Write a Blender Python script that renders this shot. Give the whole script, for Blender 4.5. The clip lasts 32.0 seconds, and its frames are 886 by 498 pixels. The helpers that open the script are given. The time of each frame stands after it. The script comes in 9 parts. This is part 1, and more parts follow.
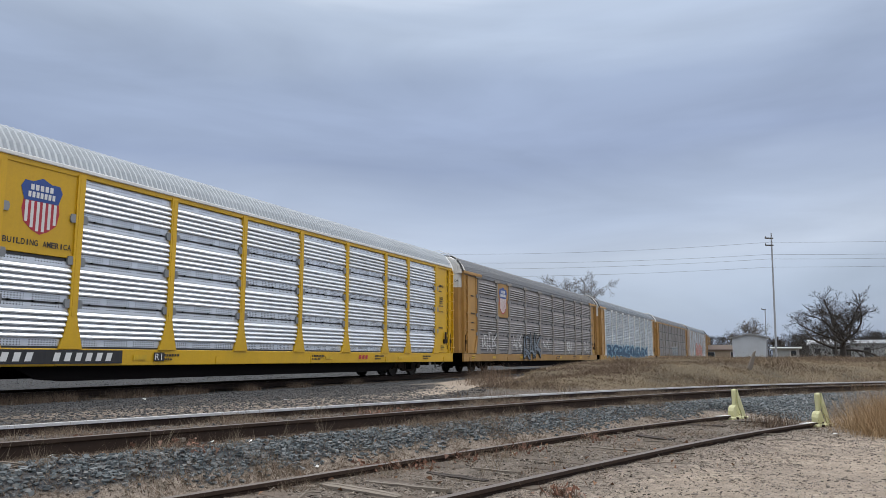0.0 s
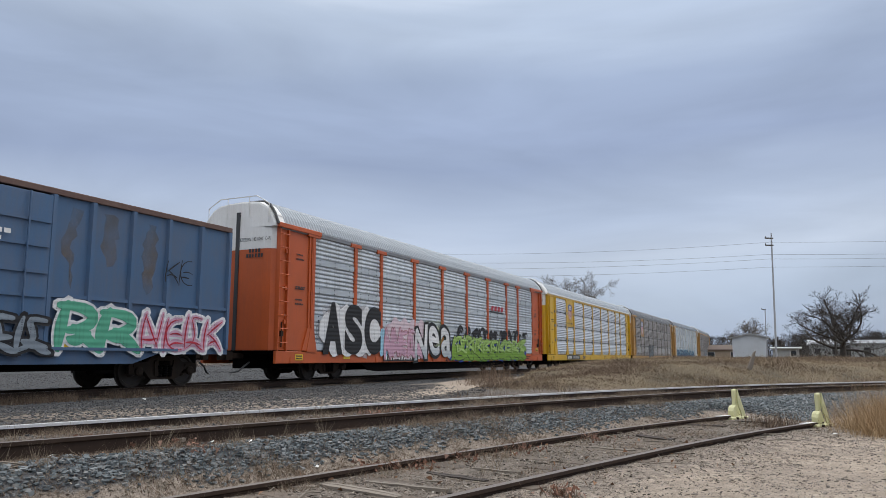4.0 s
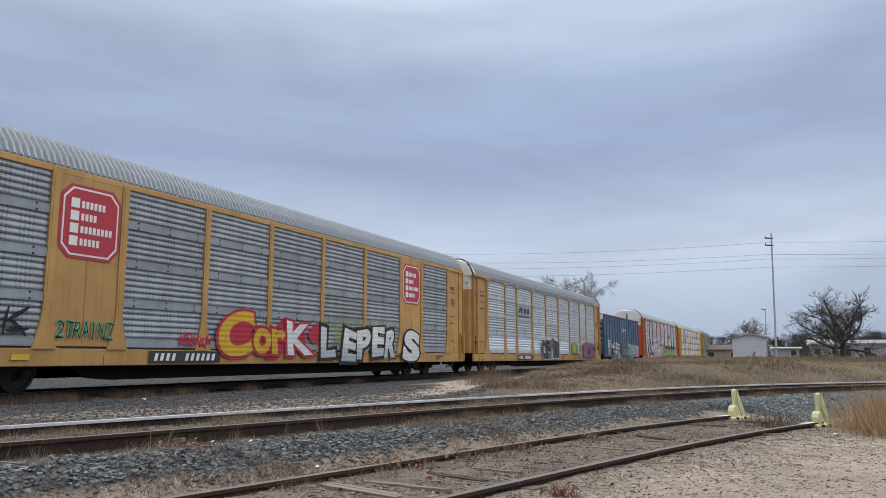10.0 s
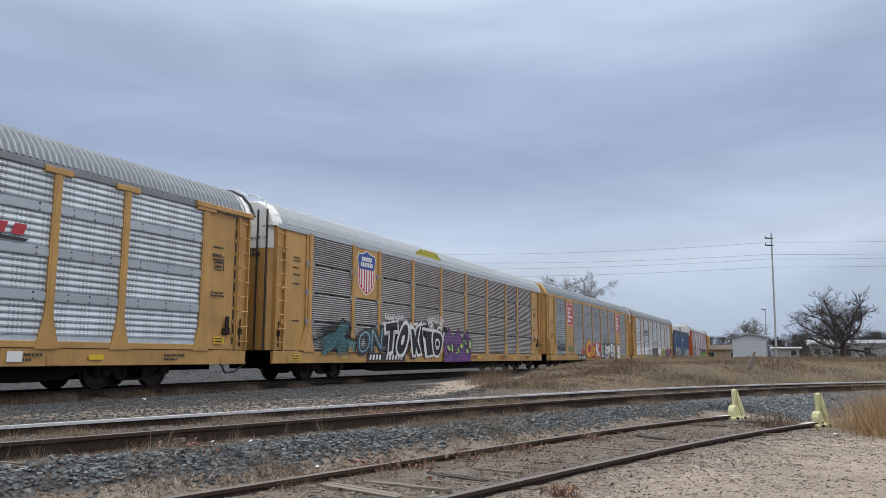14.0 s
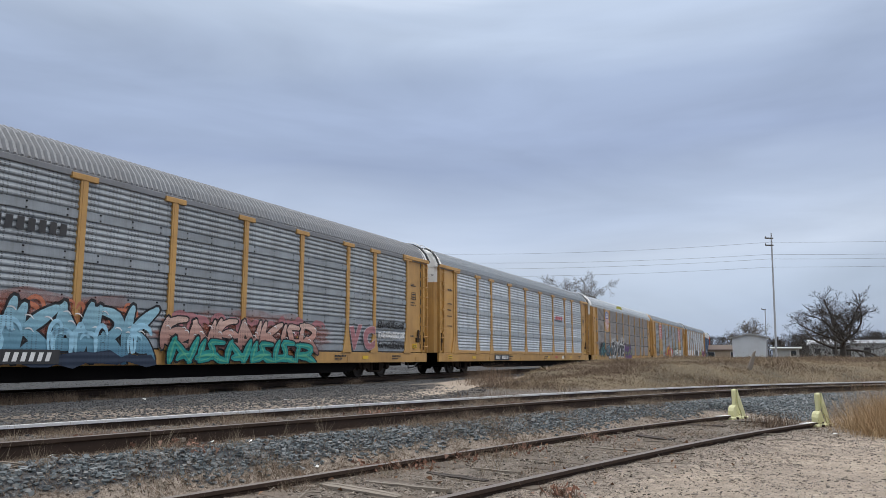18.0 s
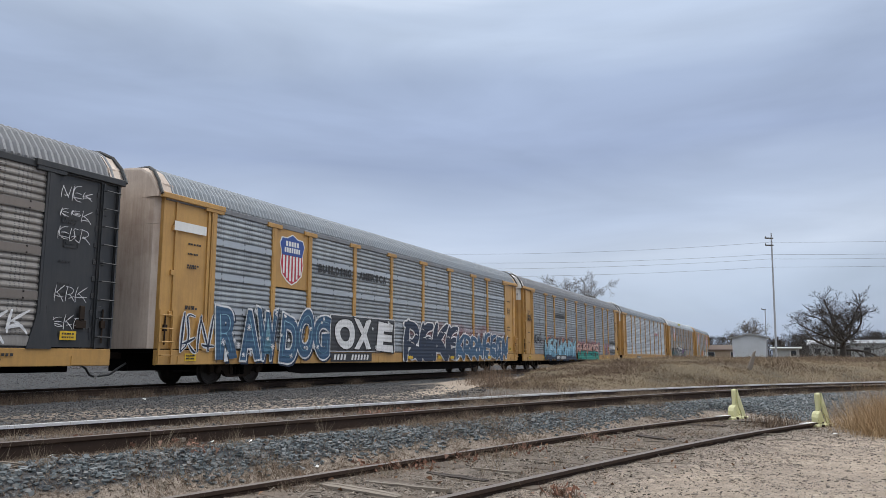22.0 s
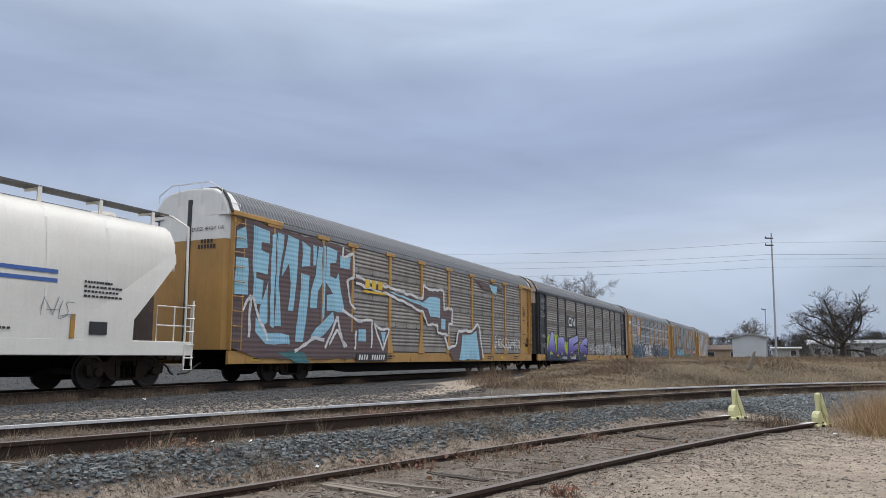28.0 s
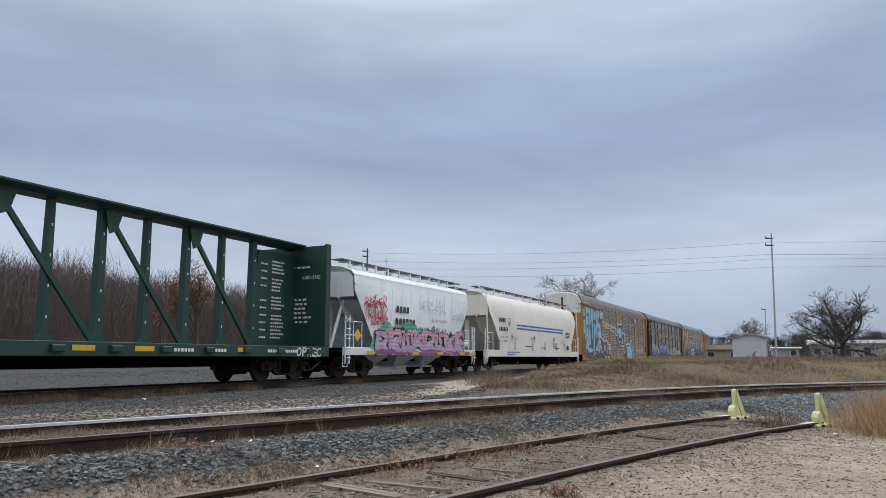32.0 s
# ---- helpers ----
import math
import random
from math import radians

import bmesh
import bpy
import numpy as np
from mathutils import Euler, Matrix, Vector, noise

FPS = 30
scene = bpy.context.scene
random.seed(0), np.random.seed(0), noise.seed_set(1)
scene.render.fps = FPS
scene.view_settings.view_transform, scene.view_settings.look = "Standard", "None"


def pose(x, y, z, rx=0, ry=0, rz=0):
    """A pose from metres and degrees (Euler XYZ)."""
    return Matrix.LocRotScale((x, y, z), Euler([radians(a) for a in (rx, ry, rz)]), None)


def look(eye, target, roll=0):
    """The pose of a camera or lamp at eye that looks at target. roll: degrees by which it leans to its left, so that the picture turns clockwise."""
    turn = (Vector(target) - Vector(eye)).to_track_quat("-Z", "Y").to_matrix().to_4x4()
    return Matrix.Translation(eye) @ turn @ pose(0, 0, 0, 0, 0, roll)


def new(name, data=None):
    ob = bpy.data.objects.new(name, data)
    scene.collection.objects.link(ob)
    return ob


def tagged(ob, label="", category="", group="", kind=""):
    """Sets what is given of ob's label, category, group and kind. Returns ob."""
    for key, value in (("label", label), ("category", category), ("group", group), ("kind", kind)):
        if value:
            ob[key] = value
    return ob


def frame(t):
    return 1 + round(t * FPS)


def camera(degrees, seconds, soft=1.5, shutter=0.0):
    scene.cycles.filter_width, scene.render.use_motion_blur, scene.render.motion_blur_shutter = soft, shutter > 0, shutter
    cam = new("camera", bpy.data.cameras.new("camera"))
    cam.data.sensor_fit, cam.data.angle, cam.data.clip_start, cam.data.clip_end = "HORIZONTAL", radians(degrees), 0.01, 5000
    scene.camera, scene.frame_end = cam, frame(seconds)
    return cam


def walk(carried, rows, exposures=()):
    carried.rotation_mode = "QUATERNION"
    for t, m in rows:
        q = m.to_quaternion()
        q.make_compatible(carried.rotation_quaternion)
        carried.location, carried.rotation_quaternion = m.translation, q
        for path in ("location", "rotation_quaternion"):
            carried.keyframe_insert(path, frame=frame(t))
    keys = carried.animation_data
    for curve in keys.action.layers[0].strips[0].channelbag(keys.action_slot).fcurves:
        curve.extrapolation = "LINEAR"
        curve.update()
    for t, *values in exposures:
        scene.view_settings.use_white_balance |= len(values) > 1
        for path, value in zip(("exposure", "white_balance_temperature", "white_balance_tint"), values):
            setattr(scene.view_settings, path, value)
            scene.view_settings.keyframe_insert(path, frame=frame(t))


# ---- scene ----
# ---------------------------------------------------------------- camera
EYE = (0.0, 0.0, 1.10)
TILT = radians(8.2814)
AIM = look(EYE, (0.0, 10.0, 1.10 + 10.0 * math.tan(TILT)))
cam = camera(61.4155, 32.0, soft=0.7)
walk(cam, [(0, AIM), (32, AIM)], exposures=[(0, -0.05), (6, 0.0), (12, 0.03), (24, 0.06), (28, 0.0), (32, -0.04)])

# ---------------------------------------------------------------- sky and light
SUN_EL, SUN_AZ = radians(54), radians(62)
world = bpy.data.worlds.new("overcast_sky")
scene.world = world
world.use_nodes = True
wt = world.node_tree
wn, wl = wt.nodes, wt.links
wn.clear()


def wnode(kind, **kw):
    n = wn.new(kind)
    for k, v in kw.items():
        n.inputs[k].default_value = v
    return n


w_out = wn.new("ShaderNodeOutputWorld")
w_bg = wnode("ShaderNodeBackground", Strength=1.0)
w_co = wn.new("ShaderNodeTexCoord")
w_sep = wn.new("ShaderNodeSeparateXYZ")
wl.new(w_co.outputs["Generated"], w_sep.inputs[0])
# cloud deck: layers seen at a grazing angle near the horizon, so the pattern is stretched sideways
w_map = wn.new("ShaderNodeMapping")
w_map.inputs["Scale"].default_value = (1.1, 1.1, 5.0)
w_map.inputs["Location"].default_value = (0.31, 0.1, 0.42)
wl.new(w_co.outputs["Generated"], w_map.inputs[0])
w_n1 = wnode("ShaderNodeTexNoise", Scale=1.6, Detail=7.0, Roughness=0.45, Distortion=0.25)
wl.new(w_map.outputs[0], w_n1.inputs["Vector"])
w_add = wn.new("ShaderNodeMath")
w_add.operation = "MULTIPLY_ADD"
wl.new(w_n1.outputs["Fac"], w_add.inputs[0])
w_add.inputs[1].default_value = 0.16
wl.new(w_sep.outputs["Z"], w_add.inputs[2])
w_ramp = wn.new("ShaderNodeValToRGB")
SKY_STOPS = [(0.00, (0.32, 0.40, 0.56)), (0.085, (0.325, 0.405, 0.565)), (0.135, (0.40, 0.475, 0.61)), (0.20, (0.50, 0.565, 0.685)),
             (0.27, (0.40, 0.47, 0.61)), (0.34, (0.300, 0.365, 0.52)), (0.43, (0.325, 0.395, 0.54)), (0.53, (0.46, 0.54, 0.67)),
             (0.68, (1.15, 1.20, 1.27)), (1.0, (2.3, 2.33, 2.36))]
el = w_ramp.color_ramp.elements
while len(el) < len(SKY_STOPS):
    el.new(0.5)
for e, (p_, c_) in zip(el, SKY_STOPS):
    e.position, e.color = p_, (*c_, 1)
wl.new(w_add.outputs[0], w_ramp.inputs[0])
# broad soft swells of thinner and thicker cloud
w_map2 = wn.new("ShaderNodeMapping")
w_map2.inputs["Scale"].default_value = (1.5, 1.5, 6.5)
w_map2.inputs["Location"].default_value = (0.9, 0.35, 0.1)
w_map2.inputs["Rotation"].default_value = (0.0, 0.10, 0.0)
wl.new(w_co.outputs["Generated"], w_map2.inputs[0])
w_n2 = wnode("ShaderNodeTexNoise", Scale=1.5, Detail=5.0, Roughness=0.5, Distortion=0.5)
wl.new(w_map2.outputs[0], w_n2.inputs["Vector"])
w_swell = wn.new("ShaderNodeMapRange")
for k_, v_ in (("From Min", 0.3), ("From Max", 0.7), ("To Min", 0.84), ("To Max", 1.16)):
    w_swell.inputs[k_].default_value = v_
wl.new(w_n2.outputs["Fac"], w_swell.inputs["Value"])
w_mul = wn.new("ShaderNodeVectorMath")
w_mul.operation = "SCALE"
wl.new(w_ramp.outputs[0], w_mul.inputs[0])
wl.new(w_swell.outputs[0], w_mul.inputs["Scale"])
w_sky = wn.new("ShaderNodeTexSky")
w_sky.sky_type = "NISHITA"
w_sky.sun_disc = False
w_sky.sun_elevation, w_sky.sun_rotation = SUN_EL, SUN_AZ
w_mix = wn.new("ShaderNodeMix")
w_mix.data_type = "RGBA"
w_mix.blend_type = "ADD"
w_mix.inputs["Factor"].default_value = 0.012
wl.new(w_mul.outputs[0], w_mix.inputs["A"])
wl.new(w_sky.outputs[0], w_mix.inputs["B"])
wl.new(w_mix.outputs["Result"], w_bg.inputs["Color"])
wl.new(w_bg.outputs[0], w_out.inputs[0])

sun_data = bpy.data.lights.new("sun", "SUN")
sun_data.energy, sun_data.angle, sun_data.color = 0.7, radians(30), (1.0, 0.98, 0.95)
sun = new("sun", sun_data)
sun.matrix_basis = look((0, 0, 60), (60 * math.sin(SUN_AZ + math.pi), 60 * math.cos(SUN_AZ + math.pi), 60 - 60 * math.tan(SUN_EL)))

# ---------------------------------------------------------------- materials
MATS = {}


def nt(name):
    m = bpy.data.materials.new(name)
    m.use_nodes = True
    t = m.node_tree
    b = t.nodes["Principled BSDF"]
    return m, t, b


def N(t, kind, **kw):
    n = t.nodes.new(kind)
    for k, v in kw.items():
        n.inputs[k].default_value = v
    return n


def mth(t, op, a, b=None, c=None):
    n = t.nodes.new("ShaderNodeMath")
    n.operation = op
    for i, v in enumerate((a, b, c)):
        if v is None:
            continue
        if isinstance(v, (int, float)):
            n.inputs[i].default_value = v
        else:
            t.links.new(v, n.inputs[i])
    return n.outputs[0]


def mixc(t, fac, a, b, mode="MIX"):
    n = t.nodes.new("ShaderNodeMix")
    n.data_type, n.blend_type = "RGBA", mode
    for key, v in (("Factor", fac), ("A", a), ("B", b)):
        s = n.inputs[key] if key == "Factor" else [i for i in n.inputs if i.name == key and i.type == "RGBA"][0]
        if isinstance(v, (int, float)):
            s.default_value = v
        elif isinstance(v, tuple):
            s.default_value = (*v[:3], 1)
        else:
            t.links.new(v, s)
    return [o for o in n.outputs if o.type == "RGBA"][0]


def ramp(t, v, a, b):
    n = t.nodes.new("ShaderNodeMapRange")
    n.inputs["From Min"].default_value, n.inputs["From Max"].default_value = a, b
    t.links.new(v, n.inputs["Value"])
    return n.outputs[0]


def coord(t, scale=(1, 1, 1), kind="Object"):
    c = t.nodes.new("ShaderNodeTexCoord")
    m = t.nodes.new("ShaderNodeMapping")
    m.inputs["Scale"].default_value = scale
    t.links.new(c.outputs[kind], m.inputs[0])
    return m.outputs[0]


def noise_of(t, vec, scale, detail=4.0, rough=0.55):
    n = N(t, "ShaderNodeTexNoise", Scale=scale, Detail=detail, Roughness=rough)
    t.links.new(vec, n.inputs["Vector"])
    return n.outputs["Fac"]


def bump(t, b, h, strength, dist):
    n = N(t, "ShaderNodeBump", Strength=strength, Distance=dist)
    t.links.new(h, n.inputs["Height"])
    t.links.new(n.outputs[0], b.inputs["Normal"])


def paint(name, rgb, rough=0.45, dirt=(0.10, 0.075, 0.05), amount=0.45, metal=0.0, streak=1.0, vary=0.10, ribs=0.0, scale=1.0, spec=0.5):
    """Weathered paint: blotches, fine grain, rusty streaks that run down, and a slight difference from piece to piece."""
    if name in MATS:
        return MATS[name]
    m, t, b = nt(name)
    base = coord(t)
    big = noise_of(t, base, 0.9 * scale, 5.0, 0.6)
    fine = noise_of(t, base, 22.0 * scale, 3.0, 0.6)
    run = noise_of(t, coord(t, (7.0, 7.0, 0.55)), 1.6 * scale, 4.0, 0.65)
    oi = t.nodes.new("ShaderNodeObjectInfo")
    dark = tuple(c * (1 - vary) for c in rgb)
    lite = tuple(min(1, c * (1 + vary)) for c in rgb)
    col = mixc(t, oi.outputs["Random"], dark, lite)
    col = mixc(t, mth(t, "MULTIPLY", ramp(t, fine, 0.35, 0.75), 0.18), col, tuple(c * 0.6 for c in rgb))
    grime = mth(t, "MULTIPLY", ramp(t, mth(t, "ADD", mth(t, "MULTIPLY", big, 0.6), mth(t, "MULTIPLY", run, 0.4 * streak)), 0.42, 0.78), amount)
    col = mixc(t, grime, col, dirt)
    t.links.new(col, b.inputs["Base Color"])
    b.inputs["Metallic"].default_value = metal
    b.inputs["Specular IOR Level"].default_value = spec
    t.links.new(mth(t, "ADD", mth(t, "MULTIPLY", big, 0.3), rough - 0.15), b.inputs["Roughness"])
    if ribs:
        w = N(t, "ShaderNodeTexWave", Scale=ribs)
        w.bands_direction = "Z"
        t.links.new(base, w.inputs["Vector"])
        bump(t, b, w.outputs["Fac"], 0.35, 0.03)
    else:
        bump(t, b, fine, 0.12, 0.01)
    MATS[name] = m
    return m


def sheet(name, rgb, dirt=(0.12, 0.10, 0.085), amount=0.4, metal=0.75, rough=0.42, slots=True, vary=0.14):
    """Pressed galvanised side sheet: spangle, white bloom, streaks, and rows of punched holes or slots."""
    if name in MATS:
        return MATS[name]
    m, t, b = nt(name)
    base = coord(t)
    sep = t.nodes.new("ShaderNodeSeparateXYZ")
    t.links.new(base, sep.inputs[0])
    x, z = sep.outputs["X"], sep.outputs["Z"]
    oi = t.nodes.new("ShaderNodeObjectInfo")
    big = noise_of(t, base, 1.3, 5.0, 0.65)
    fine = noise_of(t, base, 30.0, 3.0, 0.6)
    band = noise_of(t, coord(t, (0.5, 0.5, 9.0)), 1.5, 4.0, 0.6)
    run = noise_of(t, coord(t, (9.0, 9.0, 0.5)), 1.7, 4.0, 0.65)
    col = mixc(t, oi.outputs["Random"], tuple(c * (1 - vary) for c in rgb), tuple(min(1, c * (1 + vary)) for c in rgb))
    col = mixc(t, mth(t, "MULTIPLY", ramp(t, band, 0.45, 0.7), 0.35), col, tuple(c * 0.55 for c in rgb))
    col = mixc(t, mth(t, "MULTIPLY", ramp(t, fine, 0.3, 0.8), 0.25), col, tuple(c * 0.7 for c in rgb))
    g = mth(t, "MULTIPLY", ramp(t, mth(t, "ADD", mth(t, "MULTIPLY", big, 0.5), mth(t, "MULTIPLY", run, 0.5)), 0.44, 0.7), amount)
    col = mixc(t, g, col, dirt)
    # punched openings
    if slots is None:
        hole = mth(t, "MULTIPLY", x, 0.0)
    elif slots:
        u = mth(t, "ABSOLUTE", mth(t, "SUBTRACT", mth(t, "FRACT", mth(t, "MULTIPLY", x, 9.6)), 0.5))
        w = mth(t, "ABSOLUTE", mth(t, "SUBTRACT", mth(t, "FRACT", mth(t, "MULTIPLY", z, 20.27)), 0.5))
        grp = mth(t, "LESS_THAN", mth(t, "FRACT", mth(t, "MULTIPLY", x, 1.6)), 0.66)
        hole = mth(t, "MULTIPLY", mth(t, "MULTIPLY", mth(t, "LESS_THAN", u, 0.17), mth(t, "LESS_THAN", w, 0.23)), grp)
        hole = mth(t, "MULTIPLY", hole, mth(t, "GREATER_THAN", z, 0.225))
        hole = mth(t, "MULTIPLY", hole, mth(t, "MULTIPLY_ADD", ramp(t, noise_of(t, base, 2.2, 2.0), 0.35, 0.6), 0.5, 0.5))
    else:
        u = mth(t, "SUBTRACT", mth(t, "FRACT", mth(t, "MULTIPLY", x, 14.0)), 0.5)
        w = mth(t, "SUBTRACT", mth(t, "FRACT", mth(t, "MULTIPLY", z, 19.0)), 0.5)
        d = mth(t, "ADD", mth(t, "MULTIPLY", u, u), mth(t, "MULTIPLY", w, w))
        grp = mth(t, "LESS_THAN", mth(t, "FRACT", mth(t, "MULTIPLY", x, 1.15)), 0.78)
        edge = mth(t, "GREATER_THAN", mth(t, "ABSOLUTE", mth(t, "SUBTRACT", z, 0.487)), 0.345)
        hole = mth(t, "MULTIPLY", mth(t, "MULTIPLY", mth(t, "LESS_THAN", d, 0.075), grp), edge)
    col = mixc(t, mth(t, "MULTIPLY", hole, 0.85), col, (0.012, 0.012, 0.014))
    t.links.new(col, b.inputs["Base Color"])
    t.links.new(mth(t, "MULTIPLY", mth(t, "SUBTRACT", 1.0, hole), metal), b.inputs["Metallic"])
    t.links.new(mth(t, "ADD", mth(t, "MULTIPLY", big, 0.35), rough - 0.12), b.inputs["Roughness"])
    bump(t, b, mth(t, "SUBTRACT", fine, mth(t, "MULTIPLY", hole, 2.0)), 0.15, 0.01)
    MATS[name] = m
    return m


def island(name, cols, rough=0.8, bumpy=0.0, spec=0.3):
    """Many loose pieces in one mesh: each piece takes its own tint."""
    if name in MATS:
        return MATS[name]
    m, t, b = nt(name)
    g = t.nodes.new("ShaderNodeNewGeometry")
    r = t.nodes.new("ShaderNodeValToRGB")
    e = r.color_ramp.elements
    while len(e) < len(cols):
        e.new(0.5)
    for i, c in enumerate(cols):
        e[i].position, e[i].color = i / max(1, len(cols) - 1), (*c, 1)
    t.links.new(g.outputs["Random Per Island"], r.inputs[0])
    col = r.outputs[0]
    fine = noise_of(t, coord(t), 40.0, 2.0)
    col = mixc(t, mth(t, "MULTIPLY", fine, 0.35), col, tuple(c * 0.5 for c in cols[0]))
    t.links.new(col, b.inputs["Base Color"])
    b.inputs["Roughness"].default_value = rough
    b.inputs["Specular IOR Level"].default_value = spec
    if bumpy:
        bump(t, b, fine, bumpy, 0.01)
    MATS[name] = m
    return m


YELLOW = paint("bright_yellow_paint", (0.62, 0.365, 0.010), 0.40, amount=0.18, vary=0.05)
TAN = paint("faded_yellow_paint", (0.475, 0.270, 0.080), 0.5, (0.19, 0.10, 0.045), 0.78, vary=0.07)
OLDTAN = paint("dirty_yellow_paint", (0.44, 0.245, 0.068), 0.55, (0.15, 0.09, 0.05), 0.6, vary=0.08)
ORANGE = paint("orange_paint", (0.46, 0.085, 0.016), 0.5, (0.12, 0.05, 0.03), 0.4, vary=0.06)
BLACKP = paint("black_paint", (0.022, 0.024, 0.027), 0.5, (0.09, 0.08, 0.07), 0.4)
# near-black: grime plus the shade under the cars, put into the colour
UNDER = paint("grimy_shaded_underframe", (0.006, 0.0055, 0.0055), 0.9, (0.011, 0.009, 0.008), 0.5, spec=0.03)
RUSTY = paint("brake_dust_steel", (0.032, 0.024, 0.019), 0.85, (0.060, 0.038, 0.025), 0.6, scale=3, spec=0.12)
WHEEL = paint("wheel_steel", (0.050, 0.043, 0.038), 0.6, (0.055, 0.035, 0.022), 0.6, metal=0.3, scale=3, spec=0.2)
ROOFW = paint("white_roof_steel", (0.37, 0.40, 0.43), 0.5, (0.30, 0.30, 0.30), 0.35, metal=0.1, vary=0.03)
ROOFG = paint("grey_roof_steel", (0.205, 0.228, 0.252), 0.5, (0.24, 0.23, 0.22), 0.45, metal=0.3, vary=0.04)
ROOFD = paint("dull_roof_steel", (0.175, 0.182, 0.195), 0.55, (0.20, 0.19, 0.18), 0.5, metal=0.3, vary=0.04)
CAPW = paint("white_end_paint", (0.72, 0.72, 0.70), 0.5, (0.35, 0.31, 0.26), 0.35)
CAPP = paint("stained_end_paint", (0.58, 0.49, 0.41), 0.6, (0.19, 0.105, 0.07), 0.8)
EAVE = paint("grey_eave_steel", (0.20, 0.205, 0.215), 0.5, (0.10, 0.095, 0.09), 0.5, metal=0.3)
S_BRIGHT = sheet("bright_galvanised_sheet", (0.80, 0.835, 0.88), (0.43, 0.44, 0.45), 0.2, 0.6, 0.30, slots=False, vary=0.06)
S_SILVER = sheet("silver_slotted_sheet", (0.505, 0.548, 0.588), (0.25, 0.26, 0.27), 0.48, 0.22, 0.50)
S_GREY = sheet("grey_slotted_sheet", (0.285, 0.312, 0.335), (0.13, 0.13, 0.13), 0.55, 0.20, 0.55)
S_DARK = sheet("dark_weathered_sheet", (0.31, 0.293, 0.288), (0.13, 0.11, 0.10), 0.5, 0.20, 0.6, slots=None)
S_BROWN = sheet("brown_stained_sheet", (0.29, 0.272, 0.252), (0.11, 0.09, 0.075), 0.6, 0.18, 0.6)
STRAPL = paint("pale_seam_strap", (0.40, 0.43, 0.46), 0.45, (0.25, 0.25, 0.25), 0.35, metal=0.35)
STRAPB = paint("brown_seam_strap", (0.19, 0.165, 0.145), 0.6, (0.12, 0.095, 0.08), 0.5, metal=0.2)
HOPW = paint("cream_white_paint", (0.76, 0.73, 0.67), 0.42, (0.33, 0.27, 0.20), 0.22, vary=0.02)
HOPG = paint("pale_grey_paint", (0.68, 0.71, 0.73), 0.45, (0.27, 0.25, 0.23), 0.3, vary=0.02)
BOXB = paint("faded_blue_paint", (0.049, 0.108, 0.205), 0.5, (0.15, 0.11, 0.075), 0.38, vary=0.05)
BOXR = paint("rusty_roof_edge", (0.10, 0.055, 0.045), 0.8, (0.18, 0.13, 0.10), 0.5)
GREENP = paint("dark_green_paint", (0.007, 0.044, 0.031), 0.5, (0.035, 0.035, 0.028), 0.4, vary=0.06)
GRATE = paint("roof_walk_grating", (0.10, 0.10, 0.10), 0.7, amount=0.4)
WHITEP = paint("white_lettering", (0.72, 0.72, 0.70), 0.55, (0.35, 0.32, 0.28), 0.3, vary=0.02)
BLACKL = paint("black_lettering", (0.02, 0.02, 0.022), 0.55, (0.12, 0.11, 0.1), 0.25, vary=0.02)
SIGNY = paint("reflective_yellow", (0.66, 0.42, 0.015), 0.45, amount=0.4, vary=0.04)
RED = paint("red_plate_paint", (0.42, 0.025, 0.045), 0.5, (0.2, 0.08, 0.07), 0.2, vary=0.02)
NAVY = paint("blue_plate_paint", (0.025, 0.07, 0.27), 0.5, (0.1, 0.1, 0.12), 0.2, vary=0.02)
LINER = paint("blue_stripe_paint", (0.03, 0.10, 0.33), 0.5, amount=0.2, vary=0.02)
RAILTOP = paint("polished_rail_head", (0.72, 0.71, 0.70), 0.5, (0.4, 0.35, 0.3), 0.15, metal=0.55)
RAILRUST = paint("rusty_rail", (0.050, 0.032, 0.023), 0.8, (0.024, 0.018, 0.015), 0.7, scale=4, spec=0.2)
RAILDULL = paint("brown_rail_head", (0.170, 0.140, 0.120), 0.55, (0.07, 0.05, 0.04), 0.5, metal=0.3, scale=4)
TIEW = paint("weathered_tie_wood", (0.115, 0.088, 0.066), 0.9, (0.05, 0.04, 0.033), 0.6, scale=4, vary=0.35)
GREYW = paint("silvered_wood", (0.21, 0.178, 0.145), 0.9, (0.09, 0.072, 0.056), 0.5, scale=3, vary=0.15)
PALEW = paint("pale_split_wood", (0.36, 0.27, 0.20), 0.9, (0.16, 0.115, 0.08), 0.5, scale=3, vary=0.15)
POLEW = paint("pole_wood", (0.11, 0.10, 0.09), 0.9, (0.09, 0.075, 0.06), 0.4)
GREYPOST = paint("bleached_post_paint", (0.27, 0.245, 0.215), 0.6, (0.12, 0.10, 0.08), 0.5)
TABG = paint("galvanised_tab", (0.24, 0.245, 0.25), 0.5, (0.2, 0.19, 0.18), 0.4, metal=0.3)
GALV = paint("weathered_pole_steel", (0.33, 0.34, 0.36), 0.6, (0.22, 0.20, 0.18), 0.4)
STOPY = paint("pale_yellow_stop", (0.62, 0.60, 0.33), 0.5, (0.28, 0.24, 0.13), 0.3, scale=3)


